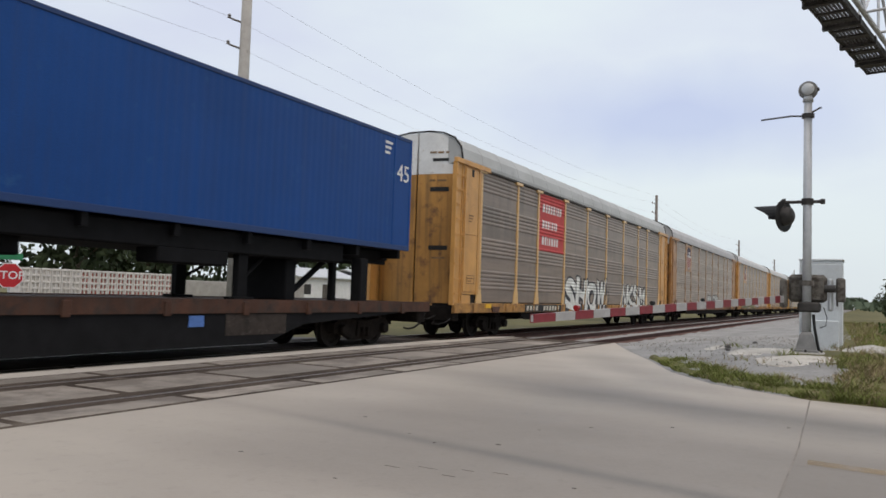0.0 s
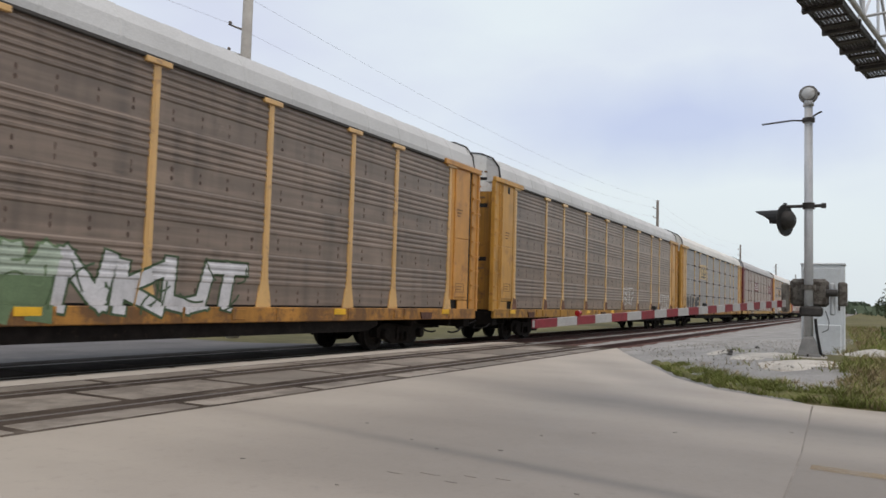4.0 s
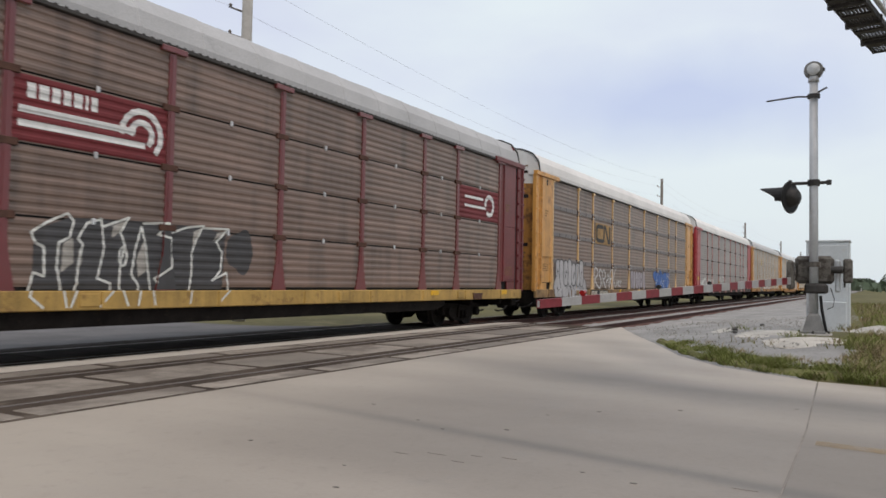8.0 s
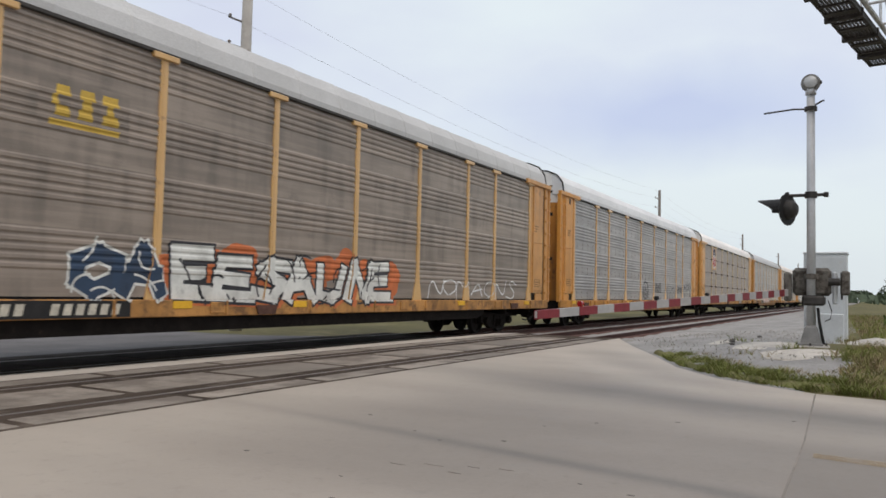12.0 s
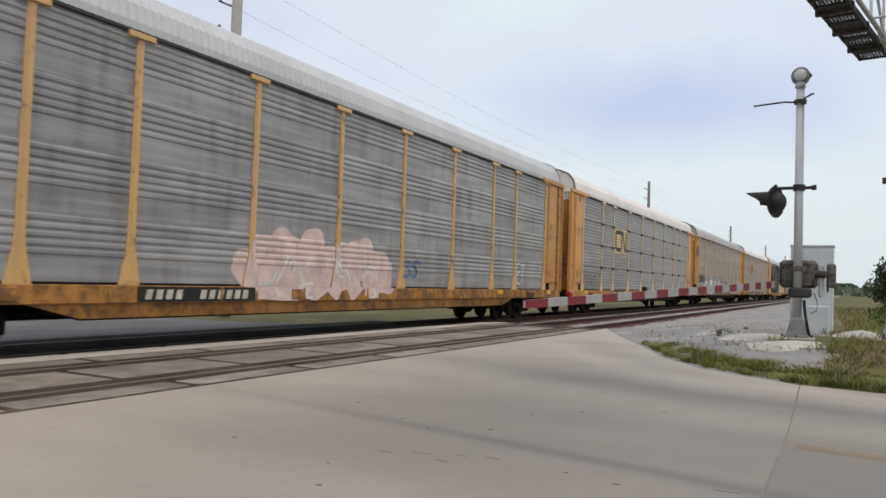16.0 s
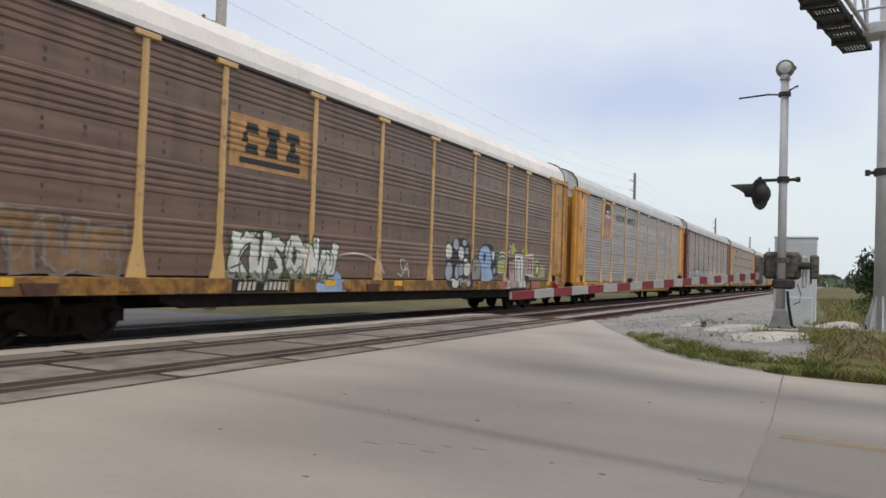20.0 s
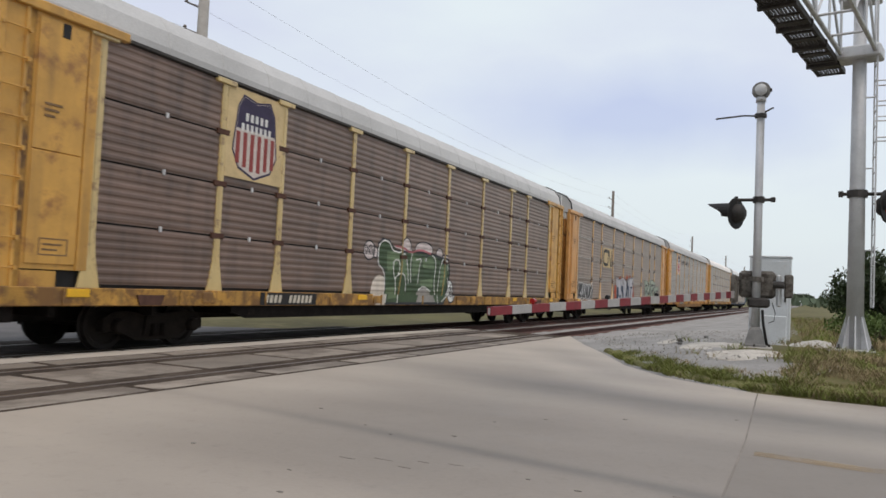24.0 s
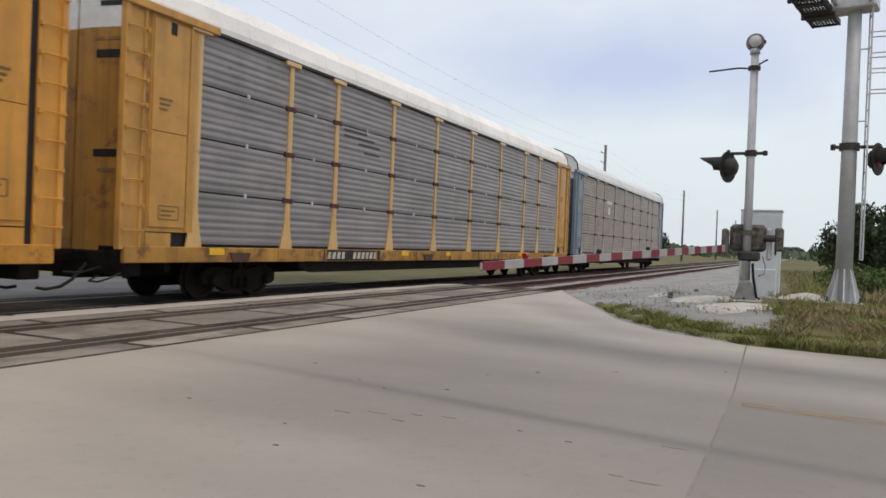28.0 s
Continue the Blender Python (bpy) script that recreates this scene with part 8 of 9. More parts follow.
    tag_line(car, 83, 12.5, 13.7, 1.18, 1.5, SP_DULL, 4, 0.03)
    plate = part("notice_plate", Geo().plate([(9.24, 1.66), (9.54, 1.66), (9.62, 1.12), (9.16, 1.12)], -1.478, -1.468), SIGN_YELLOW, car)
    part("notice_mark", Geo().box(9.30, 9.50, -1.481, -1.478, 1.26, 1.42), SP_BLUE, plate)
    part("notice_mark", Geo().box(9.34, 9.46, -1.481, -1.478, 1.50, 1.58), LOGO_BLACK, plate)
    for x in POSTS[1:-1]:
        part("post_foot", shared("red_post_foot", lambda: Geo().plate([(-0.20, 1.08), (0.20, 1.08), (0.14, 0.80), (-0.14, 0.80)], -1.53, -1.50).mesh("post_foot", Q)), Q, car, m=pose(x, 0, 0))
    piece(car, 84, 17.9, 23.4, 1.12, 2.15, mat("car_08_sheets", (0.2, 0.18, 0.16)), SP_DULL, 6, 0.24, 0.04, soft=1, ink=SP_DULL)
    part("yellow_notice", Geo().box(0.85, 1.40, -1.458, -1.446, 1.70, 1.92), SIGN_YELLOW, car)
    part("yellow_notice", Geo().box(LENGTH - 1.40, LENGTH - 0.85, -1.458, -1.446, 1.55, 1.77), SIGN_YELLOW, car)
    car, P, Q = autorack(9, "tan autorack with grey ribbed sides and red graffiti", sheets=(0.22, 0.212, 0.195), paint=(0.520, 0.291, 0.129), board=(6.2, 8.9))
    block_emblem(car, 8.0, 4.0, 1.2, 0.45, mat("car_09_sheets", (0.22, 0.212, 0.195)), SIGN_YELLOW)
    part("yellow_notice", Geo().box(0.80, 1.45, -1.488, -1.476, 1.62, 1.80), SIGN_YELLOW, car)
    piece(car, 90, 7.75, 9.6, 1.10, 2.05, SP_NAVY, SP_BONE, 2, 0.30, 0.045, ink=SP_BONE)
    piece(car, 91, 9.7, 16.6, 1.0, 2.0, SP_BONE, SP_BLACK, 7, 0.26, 0.05, cloud=SP_ORANGE, shade=SP_ORANGE)
    tag_line(car, 92, 18.5, 24.5, 1.1, 1.7, SP_WHITE, 7, 0.04)
    car, P, Q = autorack(10, "bright yellow autorack with silver-grey ribbed sides and a wavy roof", sheets=(0.275, 0.285, 0.292), paint=(0.560, 0.286, 0.083), waves=True, roof=(0.66, 0.67, 0.68), rusty=0.2, dirt=0.25, board=(18.8, 19.85), marks_on=(4,), deep=True)
    rust_spots(car, 10, SPOT_PALE)
    painted(car, "graffiti_tag", bars_along([(13.3 + 0.62 * math.cos(radians(a)), 1.60 + 0.44 * math.sin(radians(a))) for a in range(100, 441, 20)], 0.05)
            + bars_along([(13.25, 2.0), (13.2, 2.2)], 0.07) + bars_along(eased([(12.95, 1.98), (13.1, 2.08), (13.5, 1.98), (13.7, 2.04)], 1), 0.06), SP_COAL, kind="stuff")
    tag_line(car, 101, 12.8, 13.9, 1.5, 1.85, SP_COAL, 3, 0.05)
    tag_line(car, 102, 12.85, 13.8, 1.2, 1.5, SP_COAL, 3, 0.045)
    piece(car, 103, 15.4, 16.7, 1.55, 1.98, SP_ASH, SP_COAL, 3, 0.30, 0.05)
    tag_line(car, 104, 16.0, 16.9, 1.14, 1.35, SP_BLACK, 2, 0.025)
    bubbles(car, 105, 18.1, 20.2, 1.14, 1.95, mat("car_10_sheets", (0.275, 0.285, 0.292)), SP_BLACK, 5, 0.035)
    tag_line(car, 106, 21.3, 22.4, 1.6, 1.85, SP_BLACK, 2, 0.05)
    bubbles(car, 107, 22.9, 25.3, 0.90, 1.98, mat("car_10_sheets", (0.275, 0.285, 0.292)), SP_BLACK, 5, 0.045)
    tag_line(car, 1071, 22.95, 25.2, 1.85, 2.15, SP_BLACK, 5, 0.035)
    tag_line(car, 1072, 21.0, 22.4, 1.5, 1.9, SP_BLACK, 4, 0.05)
    tag_line(car, 108, 25.6, 26.5, 1.45, 2.0, SP_BLACK, 4, 0.035)
    tag_line(car, 109, 9.8, 12.0, 0.84, 1.06, SP_BLACK, 4, 0.05)
    car, P, Q = autorack(11, "yellow autorack with slotted grey-brown sides, an emblem and a white roof", "B", sheets=(0.215, 0.195, 0.178), paint=(0.600, 0.349, 0.140), roof=(0.84, 0.81, 0.78), board=(18.4, 20), marks_on=(3,), step=True, posts=(0.60, 0.44, 0.22))
    shield(car, 5.63, 4.1, 1.3, 1.8, P, True)
    part("side_ledge", Geo().cbox(0.7, LENGTH - 0.7, -1.49, -1.40, 1.085, 1.20, 0.015), BRACKET, car)
    for k, (x0, x1) in enumerate(((2.0, 3.6), (7.0, 9.0), (9.8, 11.8), (12.8, 13.6), (14.0, 14.6))):
        tag_line(car, 111 + k, x0, x0 + 0.55 * (x1 - x0), 1.24, 1.62, SP_BONE, 3, 0.04)
    car, P, Q = autorack(12, "tan autorack with grey-green ribbed sides and a wavy roof", sheets=(0.265, 0.280, 0.285), paint=(0.47, 0.25, 0.075), rusty=0.5, waves=True, roof=(0.52, 0.53, 0.54), board=(6.7, 9.5), clear=((9.4, 14.3),), deep=True)
    piece(car, 121, 9.6, 14.2, 0.86, 2.05, SP_PALE_PINK, SP_PALE_PINK, 4, 0.44, 0.07, cloud=SP_PALE_PINK, ink=SP_BONE, accents=4)
    tag_line(car, 122, 15.2, 16.0, 1.3, 1.8, spray("spray_faint_blue", (0.17, 0.22, 0.34), 0.8), 2, 0.09)
    tag_line(car, 123, 22.8, 23.6, 1.3, 2.0, SP_WHITE, 2, 0.05)
    car, P, Q = autorack(13, "tan autorack with slotted grey sides, folding doors, cream roof", "B", sheets=(0.215, 0.222, 0.238), paint=(0.580, 0.325, 0.140), folds=True, roof=(0.76, 0.71, 0.67), dirt=0.15, posts=(0.60, 0.42, 0.19))
    worm(car, 8.0, 3.55, 1.9, 0.85, CREAM)
    piece(car, 131, 2.0, 4.5, 1.2, 1.95, SP_ASH, SP_SOOT, 5, 0.20, 0.03)
    tag_line(car, 132, 4.9, 9.2, 1.15, 1.8, SP_ASH, 6, 0.04)
    tag_line(car, 133, 0.7, 1.6, 1.5, 2.3, SP_COAL, 3, 0.03)
    car, P, Q = autorack(14, "yellow autorack covered low down with white graffiti", sheets=(0.190, 0.166, 0.148), paint=(0.540, 0.291, 0.076), rusty=0.5, board=(5.95, 8.4), roof=(0.43, 0.42, 0.415), clear=((4.0, 17.0), (17.4, 24.7)))
    e = part("round_emblem", Geo().lathe([(0.0, -1.488), (0.43, -1.488), (0.43, -1.476), (0.0, -1.476)], 28, "Y", (1.10, 0, 4.15)), LOGO_GREY, car)
    part("emblem_disc", Geo().lathe([(0.0, -1.492), (0.33, -1.492), (0.33, -1.488), (0.0, -1.488)], 24, "Y", (1.10, 0, 4.15)), mat("emblem_blue", (0.085, 0.15, 0.25), 0.6, spread=0.1, size=4, bump=0.03), e)
    part("emblem_cross", Geo().box(0.80, 1.40, -1.496, -1.492, 4.11, 4.19).box(1.06, 1.14, -1.4965, -1.4925, 3.85, 4.45), LOGO_GREY, e)
    rust_spots(car, 14, SPOT)
    for k, z in enumerate((4.0, 3.3, 2.6)):
        part("graffiti_tag", ribbon(eased([(0.1 + 0.1 * k, z), (0.3, z + 0.5), (0.15, z + 0.2), (0.42, z - 0.3), (0.9, z + 0.3), (1.2, z - 0.2), (0.8, z - 0.5), (1.4, z - 0.3)], 2), 0.035, -1.500, -1.496), SP_COAL, car)
    piece(car, 144, 2.15, 4.6, 1.8, 2.36, SP_COAL, SP_COAL, 6, 0.16, 0.03)
    piece(car, 141, 4.25, 9.9, 0.83, 2.18, SP_WHITE, SP_BLACK, 4, 0.33, 0.06, shade=SP_BLACK, cloud=SP_SKY)
    piece(car, 142, 9.7, 14.2, 0.84, 2.28, SP_BONE, SP_COAL, 6, 0.22, 0.04, soft=1, below=(1.12, SP_SEA), shade=SP_SEA, cloud=SP_ASH, accents=8, ink=SP_COAL)
    bubbles(car, 143, 14.2, 16.9, 0.95, 2.1, SP_ASH, SP_UMBER, 3, 0.05)
    tag_line(car, 145, 17.1, 17.8, 1.9, 2.3, SP_WHITE, 3, 0.04)
    piece(car, 146, 17.9, 21.3, 0.83, 2.08, SP_WHITE, SP_BLACK, 4, 0.30, 0.06, shade=SP_COAL)
    piece(car, 147, 21.3, 24.6, 0.95, 1.95, SP_SILVER, SP_DULL, 4, 0.26, 0.05)
    car, P, Q = autorack(15, "tan autorack with dark brown sides, a cream sign and white roof", sheets=(0.138, 0.096, 0.077), rusty=0.55, paint=(0.45, 0.265, 0.09), roof=(0.82, 0.78, 0.74), board=(6.9, 8.8), clear=((15.5, 24.0),))
    block_emblem(car, 8.0, 3.85, 1.9, 0.60, mat("faded_orange_plate", (0.44, 0.24, 0.10), 0.7, spread=0.25, size=2, bump=0.08, stain=(0.22, 0.12, 0.07), stain_amount=0.5), LOGO_BLACK)
    rust_spots(car, 15, SPOT)
    piece(car, 150, 2.3, 4.3, 1.1, 2.0, mat("faded_ochre_spray", (0.24, 0.15, 0.085), 0.85, spread=0.35, size=2, bump=0.05), mat("faded_spray", (0.215, 0.185, 0.165), 0.8, spread=0.3, size=3, bump=0.05), 3, 0.34, 0.05)
    piece(car, 151, 6.8, 10.3, 0.98, 2.05, SP_BONE, SP_DKGREEN, 6, 0.24, 0.045, soft=1, below=(1.2, SP_ASH), accents=6)
    clouds(car, 5, ((10.2, 0.95, 1.1, 0.7),), SP_SKY, 0.004)
    painted(car, "graffiti_tag", bars_along(eased([(10.3, 1.6), (11.2, 1.75), (12.2, 1.6), (12.6, 1.25)], 2), 0.04), SP_PALE_PINK, kind="stuff")
    tag_line(car, 155, 13.3, 13.9, 1.15, 1.65, SP_BONE, 2, 0.035)
    PLUM, FOG, PETAL = spray("spray_plum_black", (0.045, 0.035, 0.04)), spray("spray_fog_blue", (0.36, 0.40, 0.46)), spray("spray_petal", (0.44, 0.30, 0.27))
    painted(car, "spray_cloud", fan([(16.0, 1.0), (16.1, 2.0), (16.7, 2.36), (17.3, 2.42), (17.75, 2.2), (17.85, 1.8), (17.9, 0.84), (16.3, 0.82)]), PLUM, lift=0.002, kind="stuff", flat=True)
    for k, (x, z, w, h) in enumerate(((16.25, 1.95, 0.46, 0.5), (16.3, 1.35, 0.5, 0.6), (16.75, 2.18, 0.40, 0.40), (17.10, 1.92, 0.42, 0.46), (17.35, 2.26, 0.36, 0.22), (17.50, 2.0, 0.30, 0.24), (17.46, 1.71, 0.34, 0.2), (16.86, 1.36, 0.3, 0.5), (17.13, 1.42, 0.46, 0.40), (17.56, 1.45, 0.56, 0.48), (17.14, 1.02, 0.5, 0.32), (17.52, 1.02, 0.34, 0.28), (16.6, 1.0, 0.5, 0.32))):
        inked(car, oval(x, z, w, h), FOG if k % 3 else SP_BONE, PLUM, 0.035, 0.004 + 0.0003 * k)
    painted(car, "spray_cloud", fan([(18.9, 2.32), (19.5, 2.30), (19.72, 2.12), (20.0, 1.9), (20.1, 1.3), (19.6, 1.2), (19.3, 1.6)]), PLUM, lift=0.002, kind="stuff", flat=True)
    inked(car, [(17.86, 1.10), (17.86, 1.68), (18.04, 1.85), (18.33, 1.83), (18.58, 1.62), (18.66, 1.10)], SP_ASH, PLUM, 0.05, 0.0080, 1)
    inked(car, [(18.37, 1.86), (18.49, 2.12), (18.79, 2.26), (19.17, 2.26), (19.42, 2.04), (19.48, 1.55), (19.04, 1.22), (18.69, 1.22)], SP_SKY, PLUM, 0.055, 0.0060, 1)
    inked(car, [(18.69, 1.10), (18.71, 1.44), (18.95, 1.58), (19.35, 1.55), (19.56, 1.39), (19.64, 1.10)], SP_SKY, FOG, 0.03, 0.0100, 1)
    painted(car, "spray_shadow", [[(18.05, 1.64), (18.04, 1.39), (18.24, 1.43)]] + fan([(18.76, 1.96), (18.94, 2.0), (19.0, 1.9), (18.87, 1.68), (18.80, 1.68)]), PLUM, lift=0.0125, kind="stuff")
    inked(car, [(19.45, 2.09), (19.8, 2.09), (19.68, 1.81), (19.55, 1.67)], SP_BONE, PLUM, 0.035, 0.006, 1)
    inked(car, oval(19.74, 1.43, 0.24, 0.26), FOG, PLUM, 0.035)
    # a lime burst behind square letters
    painted(car, "spray_cloud", fan([(19.6, 2.22), (19.78, 2.0), (19.85, 2.27), (19.98, 2.02), (20.2, 2.25), (20.25, 2.0), (20.72, 1.95), (20.75, 1.35), (19.85, 1.35), (19.95, 1.8)]), SP_MOSS, lift=0.003, kind="stuff", flat=True)
    inked(car, [(20.1, 1.75), (20.68, 1.80), (20.72, 1.38), (20.1, 1.36)], SP_LIME, SP_BONE, 0.035, 0.0045)
    for z in (1.9, 2.03):
        painted(car, "accent_stroke", bars_along([(20.15, z), (20.4, z + 0.05), (20.65, z)], 0.05), SP_BONE, lift=0.006, kind="stuff")
    painted(car, "spray_cloud", fan([(20.95, 2.1), (21.05, 2.36), (21.3, 2.34), (21.45, 2.46), (21.58, 2.26), (21.78, 2.2), (21.6, 2.0), (21.1, 1.95)]), SP_LIME, lift=0.003, kind="stuff", flat=True)
    painted(car, "spray_cloud", fan([(22.28, 2.22), (22.6, 2.34), (22.9, 2.28), (22.94, 2.02), (22.4, 2.02)]), SP_LIME, lift=0.003, kind="stuff", flat=True)
    painted(car, "spray_cloud", fan([(23.5, 2.02), (23.75, 1.82), (24.05, 2.0), (24.12, 1.72), (24.5, 1.72), (24.89, 1.52), (24.84, 1.25), (23.55, 1.2)]), mat("faded_lime_spray", (0.40, 0.37, 0.19), 0.8, spread=0.2, size=3, bump=0.05), lift=0.003, kind="stuff", flat=True)
    painted(car, "spray_cloud", fan([(20.75, 1.2), (20.8, 1.75), (20.95, 2.0), (21.2, 1.9), (21.3, 1.2)]) + fan([(22.5, 1.62), (23.1, 1.62), (23.1, 0.84), (22.6, 0.84)]), PLUM, lift=0.0046, kind="stuff", flat=True)
    inked(car, oval(21.08, 2.06, 0.34, 0.40), PETAL, PLUM, 0.05, 0.007)
    inked(car, [(21.0, 1.8), (21.54, 1.87), (21.69, 0.83), (21.12, 0.83)], PETAL, PLUM, 0.05, 0.007)
    for k in range(3):
        painted(car, "accent_stroke", bars_along([(21.12 + 0.14 * k, 1.68), (21.18 + 0.14 * k, 1.4)], 0.045), SIGN_MAROON, lift=0.0095, kind="stuff")
    inked(car, [(21.53, 2.1), (22.42, 2.1), (22.6, 0.83), (21.69, 0.83)], SP_BONE, PLUM, 0.06, 0.0085)
    painted(car, "accent_stroke", bars_along([(21.80, 0.84), (21.77, 1.90), (22.09, 1.91), (22.25, 0.84)], 0.055) + bars_along([(21.95, 0.84), (21.93, 1.72)], 0.03), PLUM, lift=0.0112, kind="stuff")
    inked(car, [(22.5, 2.01), (23.45, 2.1), (23.47, 1.28), (22.57, 1.34)], PETAL, SP_BONE, 0.06, 0.006)
    painted(car, "accent_stroke", bars_along([(22.95, 1.35), (23.0, 1.85), (23.3, 1.88), (23.32, 1.35)], 0.05) + bars_along([(23.52, 2.1), (23.54, 1.25)], 0.03), PLUM, lift=0.009, kind="stuff")
    inked(car, oval(23.94, 1.53, 0.52, 0.50), SP_LIME, PLUM, 0.055, 0.007)
    inked(car, oval(23.94, 1.53, 0.28, 0.30), SP_BONE, PLUM, 0.03, 0.0095)
    painted(car, "spray_cloud", [rect(20.1, 20.6, 0.81, 1.07), rect(23.1, 23.9, 0.81, 1.07)], SP_ROSE, lift=0.003, kind="stuff", flat=True)
    inked(car, [(20.62, 0.84), (21.05, 0.84), (21.03, 1.07), (20.75, 1.07)], PETAL, SP_BONE, 0.035, 0.005)
    painted(car, "stencil_bar", [rect(18.8 + 0.36 * k, 19.08 + 0.36 * k, 0.98, 1.04) for k in range(3)] + [rect(18.9 + 0.36 * k, 18.97 + 0.36 * k, 0.83, 0.98) for k in range(3)], FOOT_RUST, lift=0.004, kind="stuff")
    car, P, Q = autorack(16, "yellow autorack with silver ribbed sides, an emblem and a lettered slogan", sheets=(0.255, 0.255, 0.262), paint=(0.580, 0.306, 0.070), roof=(0.54, 0.55, 0.56), rusty=0.15, dirt=0.15, deep=True)
    shield(car, 5.63, 4.05, 1.25, 1.80, P)
    slogan(car)
    rust_spots(car, 16, SPOT_PALE)
    tag_line(car, 161, 15.3, 17.3, 1.2, 1.75, SP_BLACK, 3, 0.021)
    car, P, Q = autorack(17, "maroon-ended autorack with grey-brown sides and tall graffiti", sheets=(0.19, 0.168, 0.15), paint=(0.13, 0.018, 0.02), sill=(0.42, 0.25, 0.07), roof=(0.50, 0.50, 0.50), rusty=0.15, clear=((2.0, 23.6),))
    rust_spots(car, 17, SPOT)
    piece(car, 174, 2.0, 12.0, 1.0, 2.2, SP_SILVER, SP_BLACK, 8, 0.28, 0.06)
    piece(car, 171, 12.6, 18.2, 0.84, 2.25, SP_CREAM, SP_UMBER, 5, 0.40, 0.05, cloud=SP_PALE_PINK)
    piece(car, 172, 18.2, 23.5, 0.84, 2.30, SP_CREAM, SP_UMBER, 6, 0.38, 0.05, soft=1, below=(1.2, SP_BONE), shade=SP_UMBER, cloud=SP_PALE_PINK, accents=4, ink=SP_UMBER)
    clouds(car, 17, ((21.35, 1.85, 0.8, 1.0),), SP_SKY, 0.016)
    tag_line(car, 173, 23.7, 25.4, 1.55, 2.0, SP_WHITE, 4, 0.05)
    tag_line(car, 175, 24.0, 25.2, 1.25, 1.5, SP_WHITE, 4, 0.035)
    car, P, Q = autorack(18, "rusty yellow autorack with dark brown slotted sides and an emblem", "B", sheets=(0.135, 0.102, 0.088), paint=(0.540, 0.335, 0.110), posts=(0.57, 0.42, 0.18), rusty=0.54, dirt=0.55, board=(6, 8), clear=((10.0, 15.6),))
    shield(car, 5.63, 4.0, 1.35, 1.85, CREAM)
    BLUSH = spray("spray_blush_white", (0.60, 0.52, 0.50))
    for k, (x, z, w, h) in enumerate(((10.40, 2.22, 0.56, 0.50), (10.72, 2.18, 0.24, 0.28), (12.42, 2.46, 0.60, 0.46), (13.55, 2.44, 1.15, 0.42), (14.60, 2.36, 0.45, 0.34), (15.0, 2.2, 0.5, 0.3))):
        inked(car, oval(x, z, w, h), BLUSH, SP_BLACK, 0.04, 0.0022 + 0.0003 * k)
    tag_line(car, 184, 10.2, 10.6, 2.08, 2.36, SP_BLACK, 4, 0.025)
    inked(car, oval(11.0, 1.15, 0.86, 0.86), SP_CREAM, SP_CREAM, 0.03, 0.0025)
    inked(car, oval(15.40, 1.22, 0.60, 0.72), SP_BONE, SP_BLACK, 0.04, 0.0025)
    tag_line(car, 185, 15.45, 15.66, 0.95, 1.4, SP_BLACK, 2, 0.025)
    body = [(10.86, 2.42), (11.07, 2.56), (11.45, 2.54), (11.66, 2.3), (12.12, 2.27), (12.98, 2.34), (13.93, 2.33), (15.29, 2.20), (15.4, 1.79), (15.23, 1.32), (14.85, 0.84), (11.22, 0.84), (11.30, 1.29), (11.24, 1.72), (10.89, 1.89)]
    inked(car, body, SP_DKGREEN, SP_BLACK, 0.07, 0.0048)
    for outline in ([(11.33, 2.24), (12.06, 2.25), (12.04, 2.03), (11.6, 1.7), (11.39, 1.70)], [(12.2, 2.1), (12.5, 2.05), (12.58, 1.5), (12.1, 1.75)], [(12.8, 2.2), (13.35, 2.15), (13.2, 1.7), (12.85, 1.6)], [(13.5, 2.2), (14.2, 2.2), (14.3, 1.85), (13.5, 1.9)], [(11.35, 1.25), (11.80, 1.3), (11.8, 1.0), (11.35, 0.95)], [(13.3, 1.5), (14.2, 1.6), (14.2, 1.3), (13.4, 1.35)], [(14.75, 2.05), (15.2, 2.05), (15.0, 1.4), (14.7, 1.4)]):
        painted(car, "accent_patch", fan(outline), SP_MOSS, lift=0.0062, kind="stuff", flat=True)
    painted(car, "accent_patch", fan([(13.0, 0.86), (13.2, 1.2), (13.6, 1.34), (14.0, 1.18), (14.3, 0.86)]), SP_ASH, lift=0.0062, kind="stuff", flat=True)
    for line in ([(10.89, 1.89), (10.86, 2.35), (11.12, 2.55), (11.5, 2.48), (11.6, 2.29), (12.12, 2.24), (12.16, 2.37), (11.75, 2.4)], [(10.89, 1.89), (11.24, 1.69), (11.28, 1.29), (11.21, 0.88)], [(11.88, 0.86), (11.89, 1.37), (11.71, 1.75), (11.74, 2.04), (12.09, 2.04), (12.07, 1.7), (11.83, 1.5)], [(11.88, 1.56), (12.17, 1.71), (12.39, 1.58), (12.4, 1.2)],
                 [(12.62, 1.42), (12.54, 2.0), (12.33, 2.25), (12.18, 2.21)], [(12.78, 1.43), (12.7, 1.94), (12.81, 2.33), (12.59, 2.34)], [(13.2, 1.44), (13.3, 1.98), (13.44, 2.16), (13.06, 2.1)], [(13.25, 1.23), (13.6, 1.36), (14.04, 1.2)], [(14.45, 0.86), (14.27, 1.44), (14.41, 2.12), (14.13, 2.29)], [(14.56, 1.22), (14.73, 2.22), (15.3, 2.12), (15.14, 1.55), (15.3, 1.4), (15.11, 1.08), (14.71, 0.90)]):
        painted(car, "letter_outline", bars_along(eased(line, 1), 0.04), SP_BONE, lift=0.008, kind="stuff")
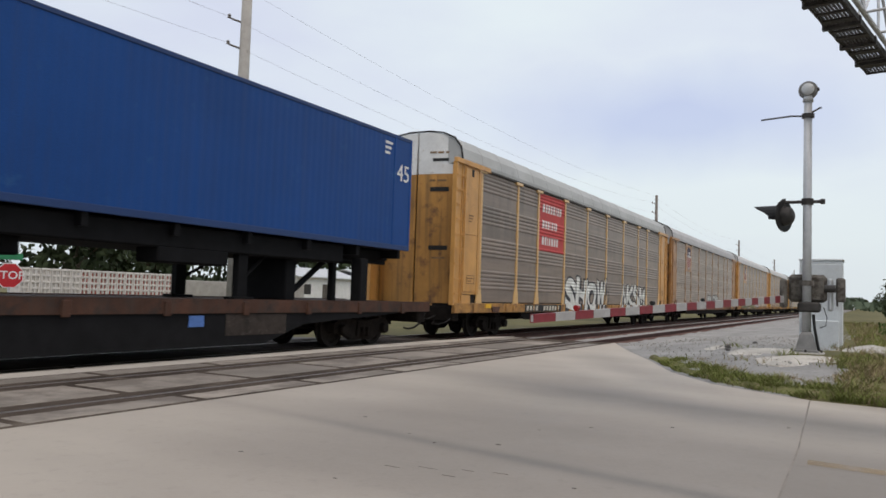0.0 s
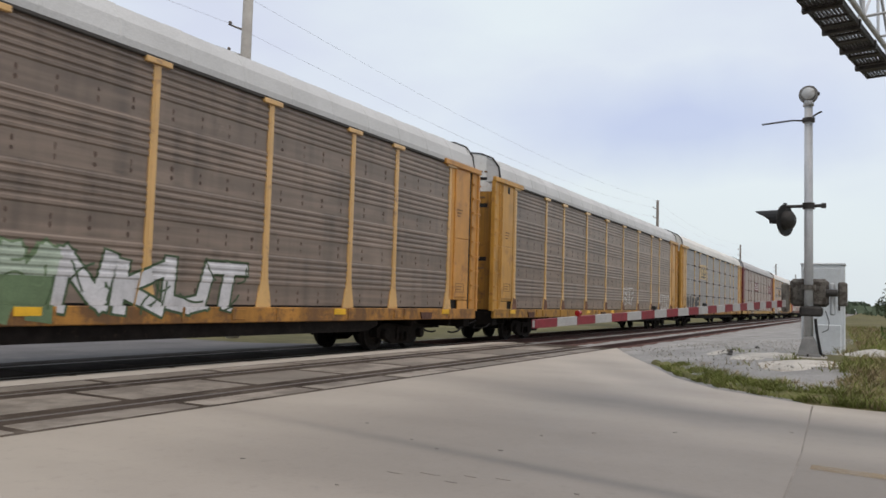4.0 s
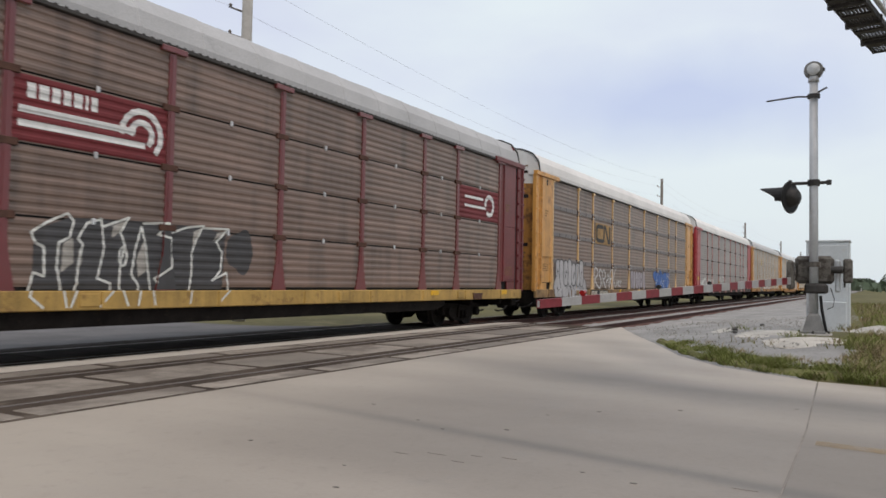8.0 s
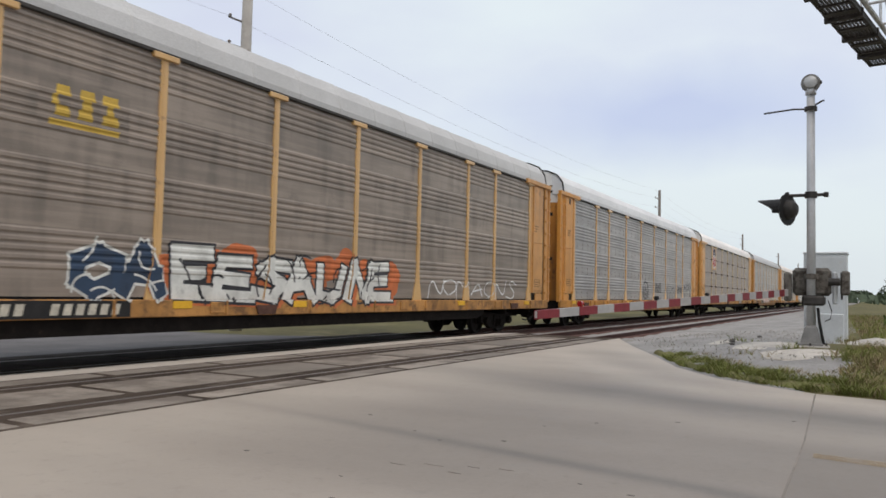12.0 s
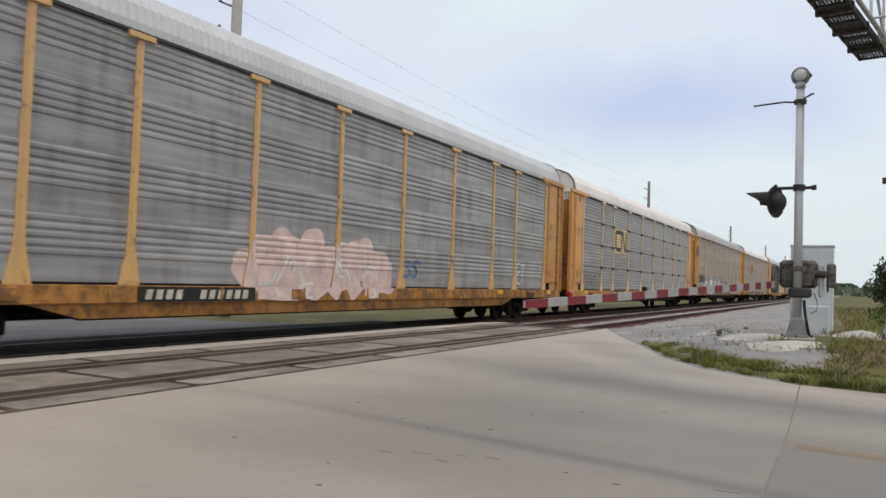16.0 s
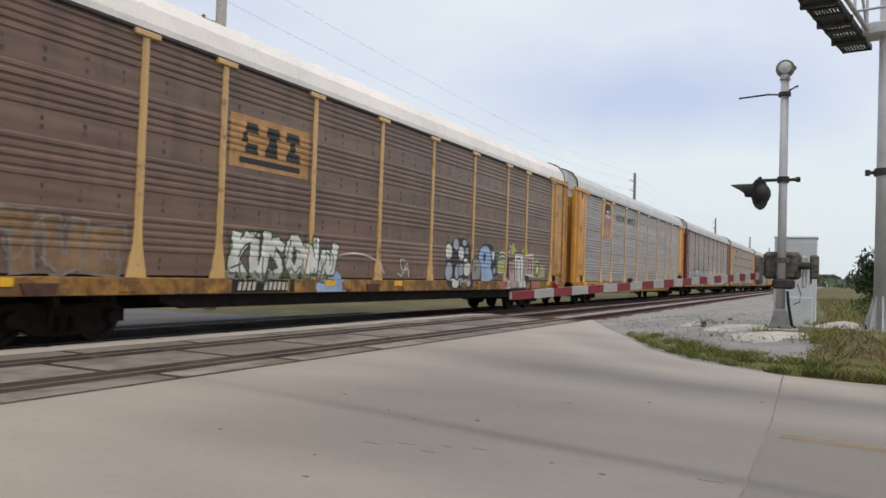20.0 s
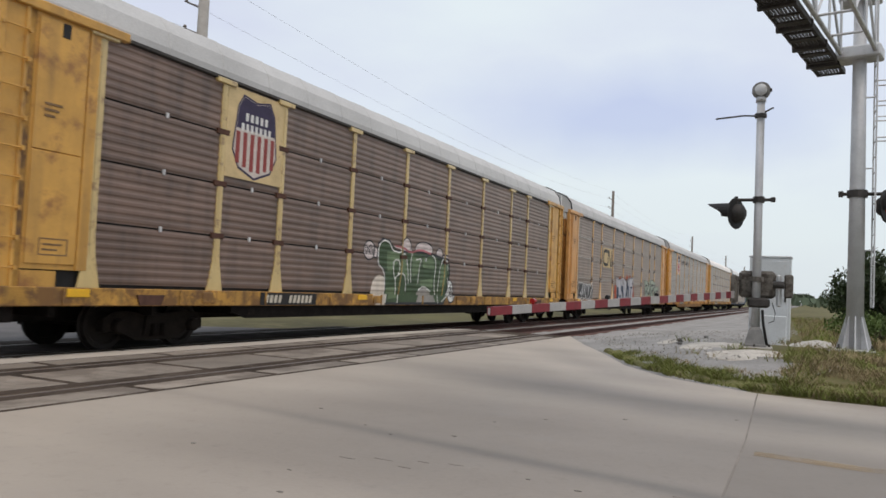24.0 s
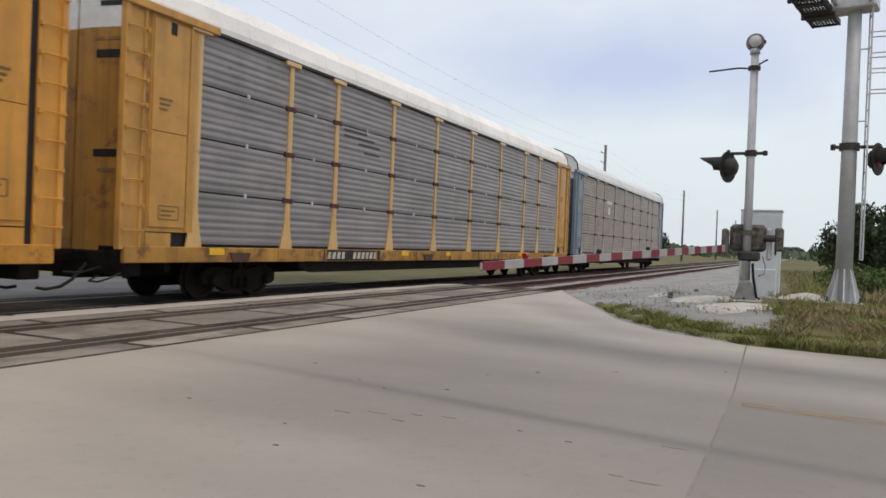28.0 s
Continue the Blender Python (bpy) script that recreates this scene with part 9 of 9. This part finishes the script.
    painted(car, "accent_stroke", bars_along(eased([(11.8, 2.42), (12.2, 2.40), (12.7, 2.28), (13.3, 2.42), (14.0, 2.32)], 1), 0.06), SP_ROSE, lift=0.0086, kind="stuff")
    tag_line(car, 183, 15.0, 15.5, 1.0, 1.35, SP_BLACK, 3, 0.03)
    car, P, Q = autorack(19, "tan autorack with brown banded sides and folding end doors", "C", sheets=(0.172, 0.146, 0.131), paint=(0.540, 0.301, 0.129), folds=True, dirt=0.4, board=(6.85, 8.75), marks_on=(2, 6), bare=True, clear=((9.3, 15.5), (18.0, 23.6)))
    worm(car, 8.0, 3.4, 1.8, 0.75, CREAM)
    piece(car, 191, 2.1, 4.75, 1.05, 1.88, SP_COAL, SP_WHITE, 5, 0.26, 0.05, shade=SP_COAL, accents=1)
    painted(car, "spray_cloud", fan([(9.79, 0.82), (10.05, 1.37), (9.81, 1.44), (10.02, 1.95), (10.4, 1.9), (10.71, 0.82)]) + fan([(14.58, 0.82), (14.9, 1.5), (15.1, 2.05), (15.32, 2.1), (15.36, 1.81), (15.47, 1.47), (15.46, 0.82)])
            + fan([(11.05, 2.3), (11.14, 2.46), (11.3, 2.42), (11.63, 2.5), (11.6, 2.25)]) + fan([(13.0, 2.3), (13.08, 2.56), (13.2, 2.66), (13.38, 2.52), (13.52, 2.56), (13.5, 2.3)]) + fan([(13.82, 2.3), (13.90, 2.58), (14.0, 2.70), (14.12, 2.55), (14.3, 2.60), (14.5, 2.40), (14.3, 2.3)]) + fan([(12.2, 2.3), (12.35, 2.56), (12.6, 2.45), (12.7, 2.2)]), SP_RED, lift=0.002, kind="stuff", flat=True)
    LAVENDER = spray("spray_lavender_silver", (0.47, 0.46, 0.485))
    for outline in ([(10.29, 2.47), (11.21, 2.30), (11.7, 2.36), (12.10, 2.46), (12.35, 0.82), (10.60, 0.82)], [(12.10, 2.46), (12.84, 2.28), (13.45, 2.33), (13.5, 0.82), (12.30, 0.82)], [(13.10, 2.32), (13.5, 2.40), (15.2, 2.54), (15.12, 2.1), (14.91, 0.83), (13.4, 0.82)]):
        inked(car, outline, LAVENDER, SP_UMBER, 0.035, 0.0045)
    for outline in ([(10.52, 1.85), (10.98, 1.80), (11.12, 1.30), (10.52, 0.83)], [(11.60, 1.75), (11.75, 1.95), (12.25, 1.90), (12.39, 0.94), (12.10, 0.83), (11.95, 1.4)], [(11.12, 1.30), (11.30, 1.2), (11.64, 1.17), (11.62, 1.40)], [(12.60, 0.83), (12.75, 0.83), (13.38, 1.75), (13.36, 2.02)], [(13.0, 1.30), (13.38, 1.31), (13.13, 1.64)],
                    [(13.24, 2.14), (13.5, 2.16), (13.62, 1.92), (13.43, 1.86)], [(13.43, 1.90), (13.90, 1.94), (13.92, 0.83), (13.72, 0.83), (13.76, 1.40)], [(14.30, 1.89), (14.92, 1.97), (14.89, 1.82), (14.40, 1.76)], [(14.34, 1.70), (14.50, 1.72), (14.36, 0.84), (14.15, 0.84)]):
        painted(car, "letter_gap", fan(outline), SP_NAVY, lift=0.0085, kind="stuff", flat=True)
    painted(car, "accent_stroke", bars_along([(14.60, 1.70), (14.42, 0.9)], 0.03) + bars_along([(13.25, 2.28), (15.0, 2.46)], 0.02) + bars_along([(10.5, 2.3), (12.0, 2.25)], 0.02) + bars_along([(13.62, 1.3), (13.55, 0.9)], 0.03), SP_UMBER, lift=0.009, kind="stuff")
    painted(car, "spray_cloud", [rect(11.3, 11.72, 0.83, 1.1)], SP_ROSE, lift=0.0078, kind="stuff", flat=True)
    stroke_letters(car, ([[(19.09, 2.34), (19.48, 1.41)], [(19.03, 2.33), (19.8, 2.28)], [(19.28, 1.88), (19.72, 1.86)], [(19.48, 1.41), (19.86, 1.50)]], [[(20.26, 1.23), (20.11, 2.26), (20.53, 1.7), (20.82, 2.48), (21.09, 1.32)]], [[(21.32, 2.42), (21.66, 1.37)], [(21.25, 2.37), (22.29, 2.36)], [(21.49, 1.94), (22.01, 1.96)], [(21.66, 1.37), (22.12, 1.46)]],
                         [[(22.6, 1.21), (22.46, 2.30), (22.9, 2.28), (22.84, 1.82), (23.66, 1.97), (24.25, 1.92)], [(23.15, 1.79), (23.51, 1.53), (23.27, 1.04)]]), 0.26, SP_PALE_GREEN, SP_BLACK, 0.06, (1.30, SP_GRASS), (0.10, -0.06))
    painted(car, "spray_cloud", fan([(18.5, 0.82), (18.7, 1.12), (19.6, 1.35), (21.0, 1.45), (22.6, 1.38), (23.4, 1.15), (23.5, 0.82)]), SP_GRASS, lift=0.003, kind="stuff", flat=True)
    car, P, Q = autorack(20, "yellow autorack with silver ribbed sides and a lettered slogan", sheets=(0.235, 0.230, 0.228), paint=(0.570, 0.296, 0.064), rusty=0.15, dirt=0.2, board=(6.5, 9.1), deep=True)
    shield(car, 5.63, 4.05, 1.36, 1.86, P, True)
    slogan(car)
    rust_spots(car, 20, SPOT_PALE)
    piece(car, 201, 12.2, 16.6, 1.05, 2.12, SP_DULL, SP_BLACK, 5, 0.20, 0.035, soft=1, accents=4, ink=SP_BONE)
    car, P, Q = autorack(21, "tan autorack with slotted dark grey sides and a white roof", "B", sheets=(0.20, 0.198, 0.206), paint=(0.47, 0.275, 0.085), roof=(0.84, 0.81, 0.78), dirt=0.15, board=(6.1, 8.8))
    sign_bars(car, [(6.9, 8.0, 4.03, 4.09), (6.9, 8.4, 3.89, 3.95), (7.6, 8.7, 3.75, 3.81), (7.9, 8.7, 3.55, 3.61)], LOGO_GREY)
    car, P, Q = autorack(22, "last autorack with pale blue ends and grey slotted sides", "B", sheets=(0.19, 0.175, 0.16), paint=(0.15, 0.19, 0.25), posts=(0.23, 0.22, 0.21), roof=(0.70, 0.70, 0.70), rusty=0.1)
    sign_bars(car, [(7.3, 8.6, 4.0, 4.2), (7.6, 8.2, 3.4, 3.8)], LOGO_WHITE)


build_cars()


def motions():
    key_train()
    key_wheels()


motions()
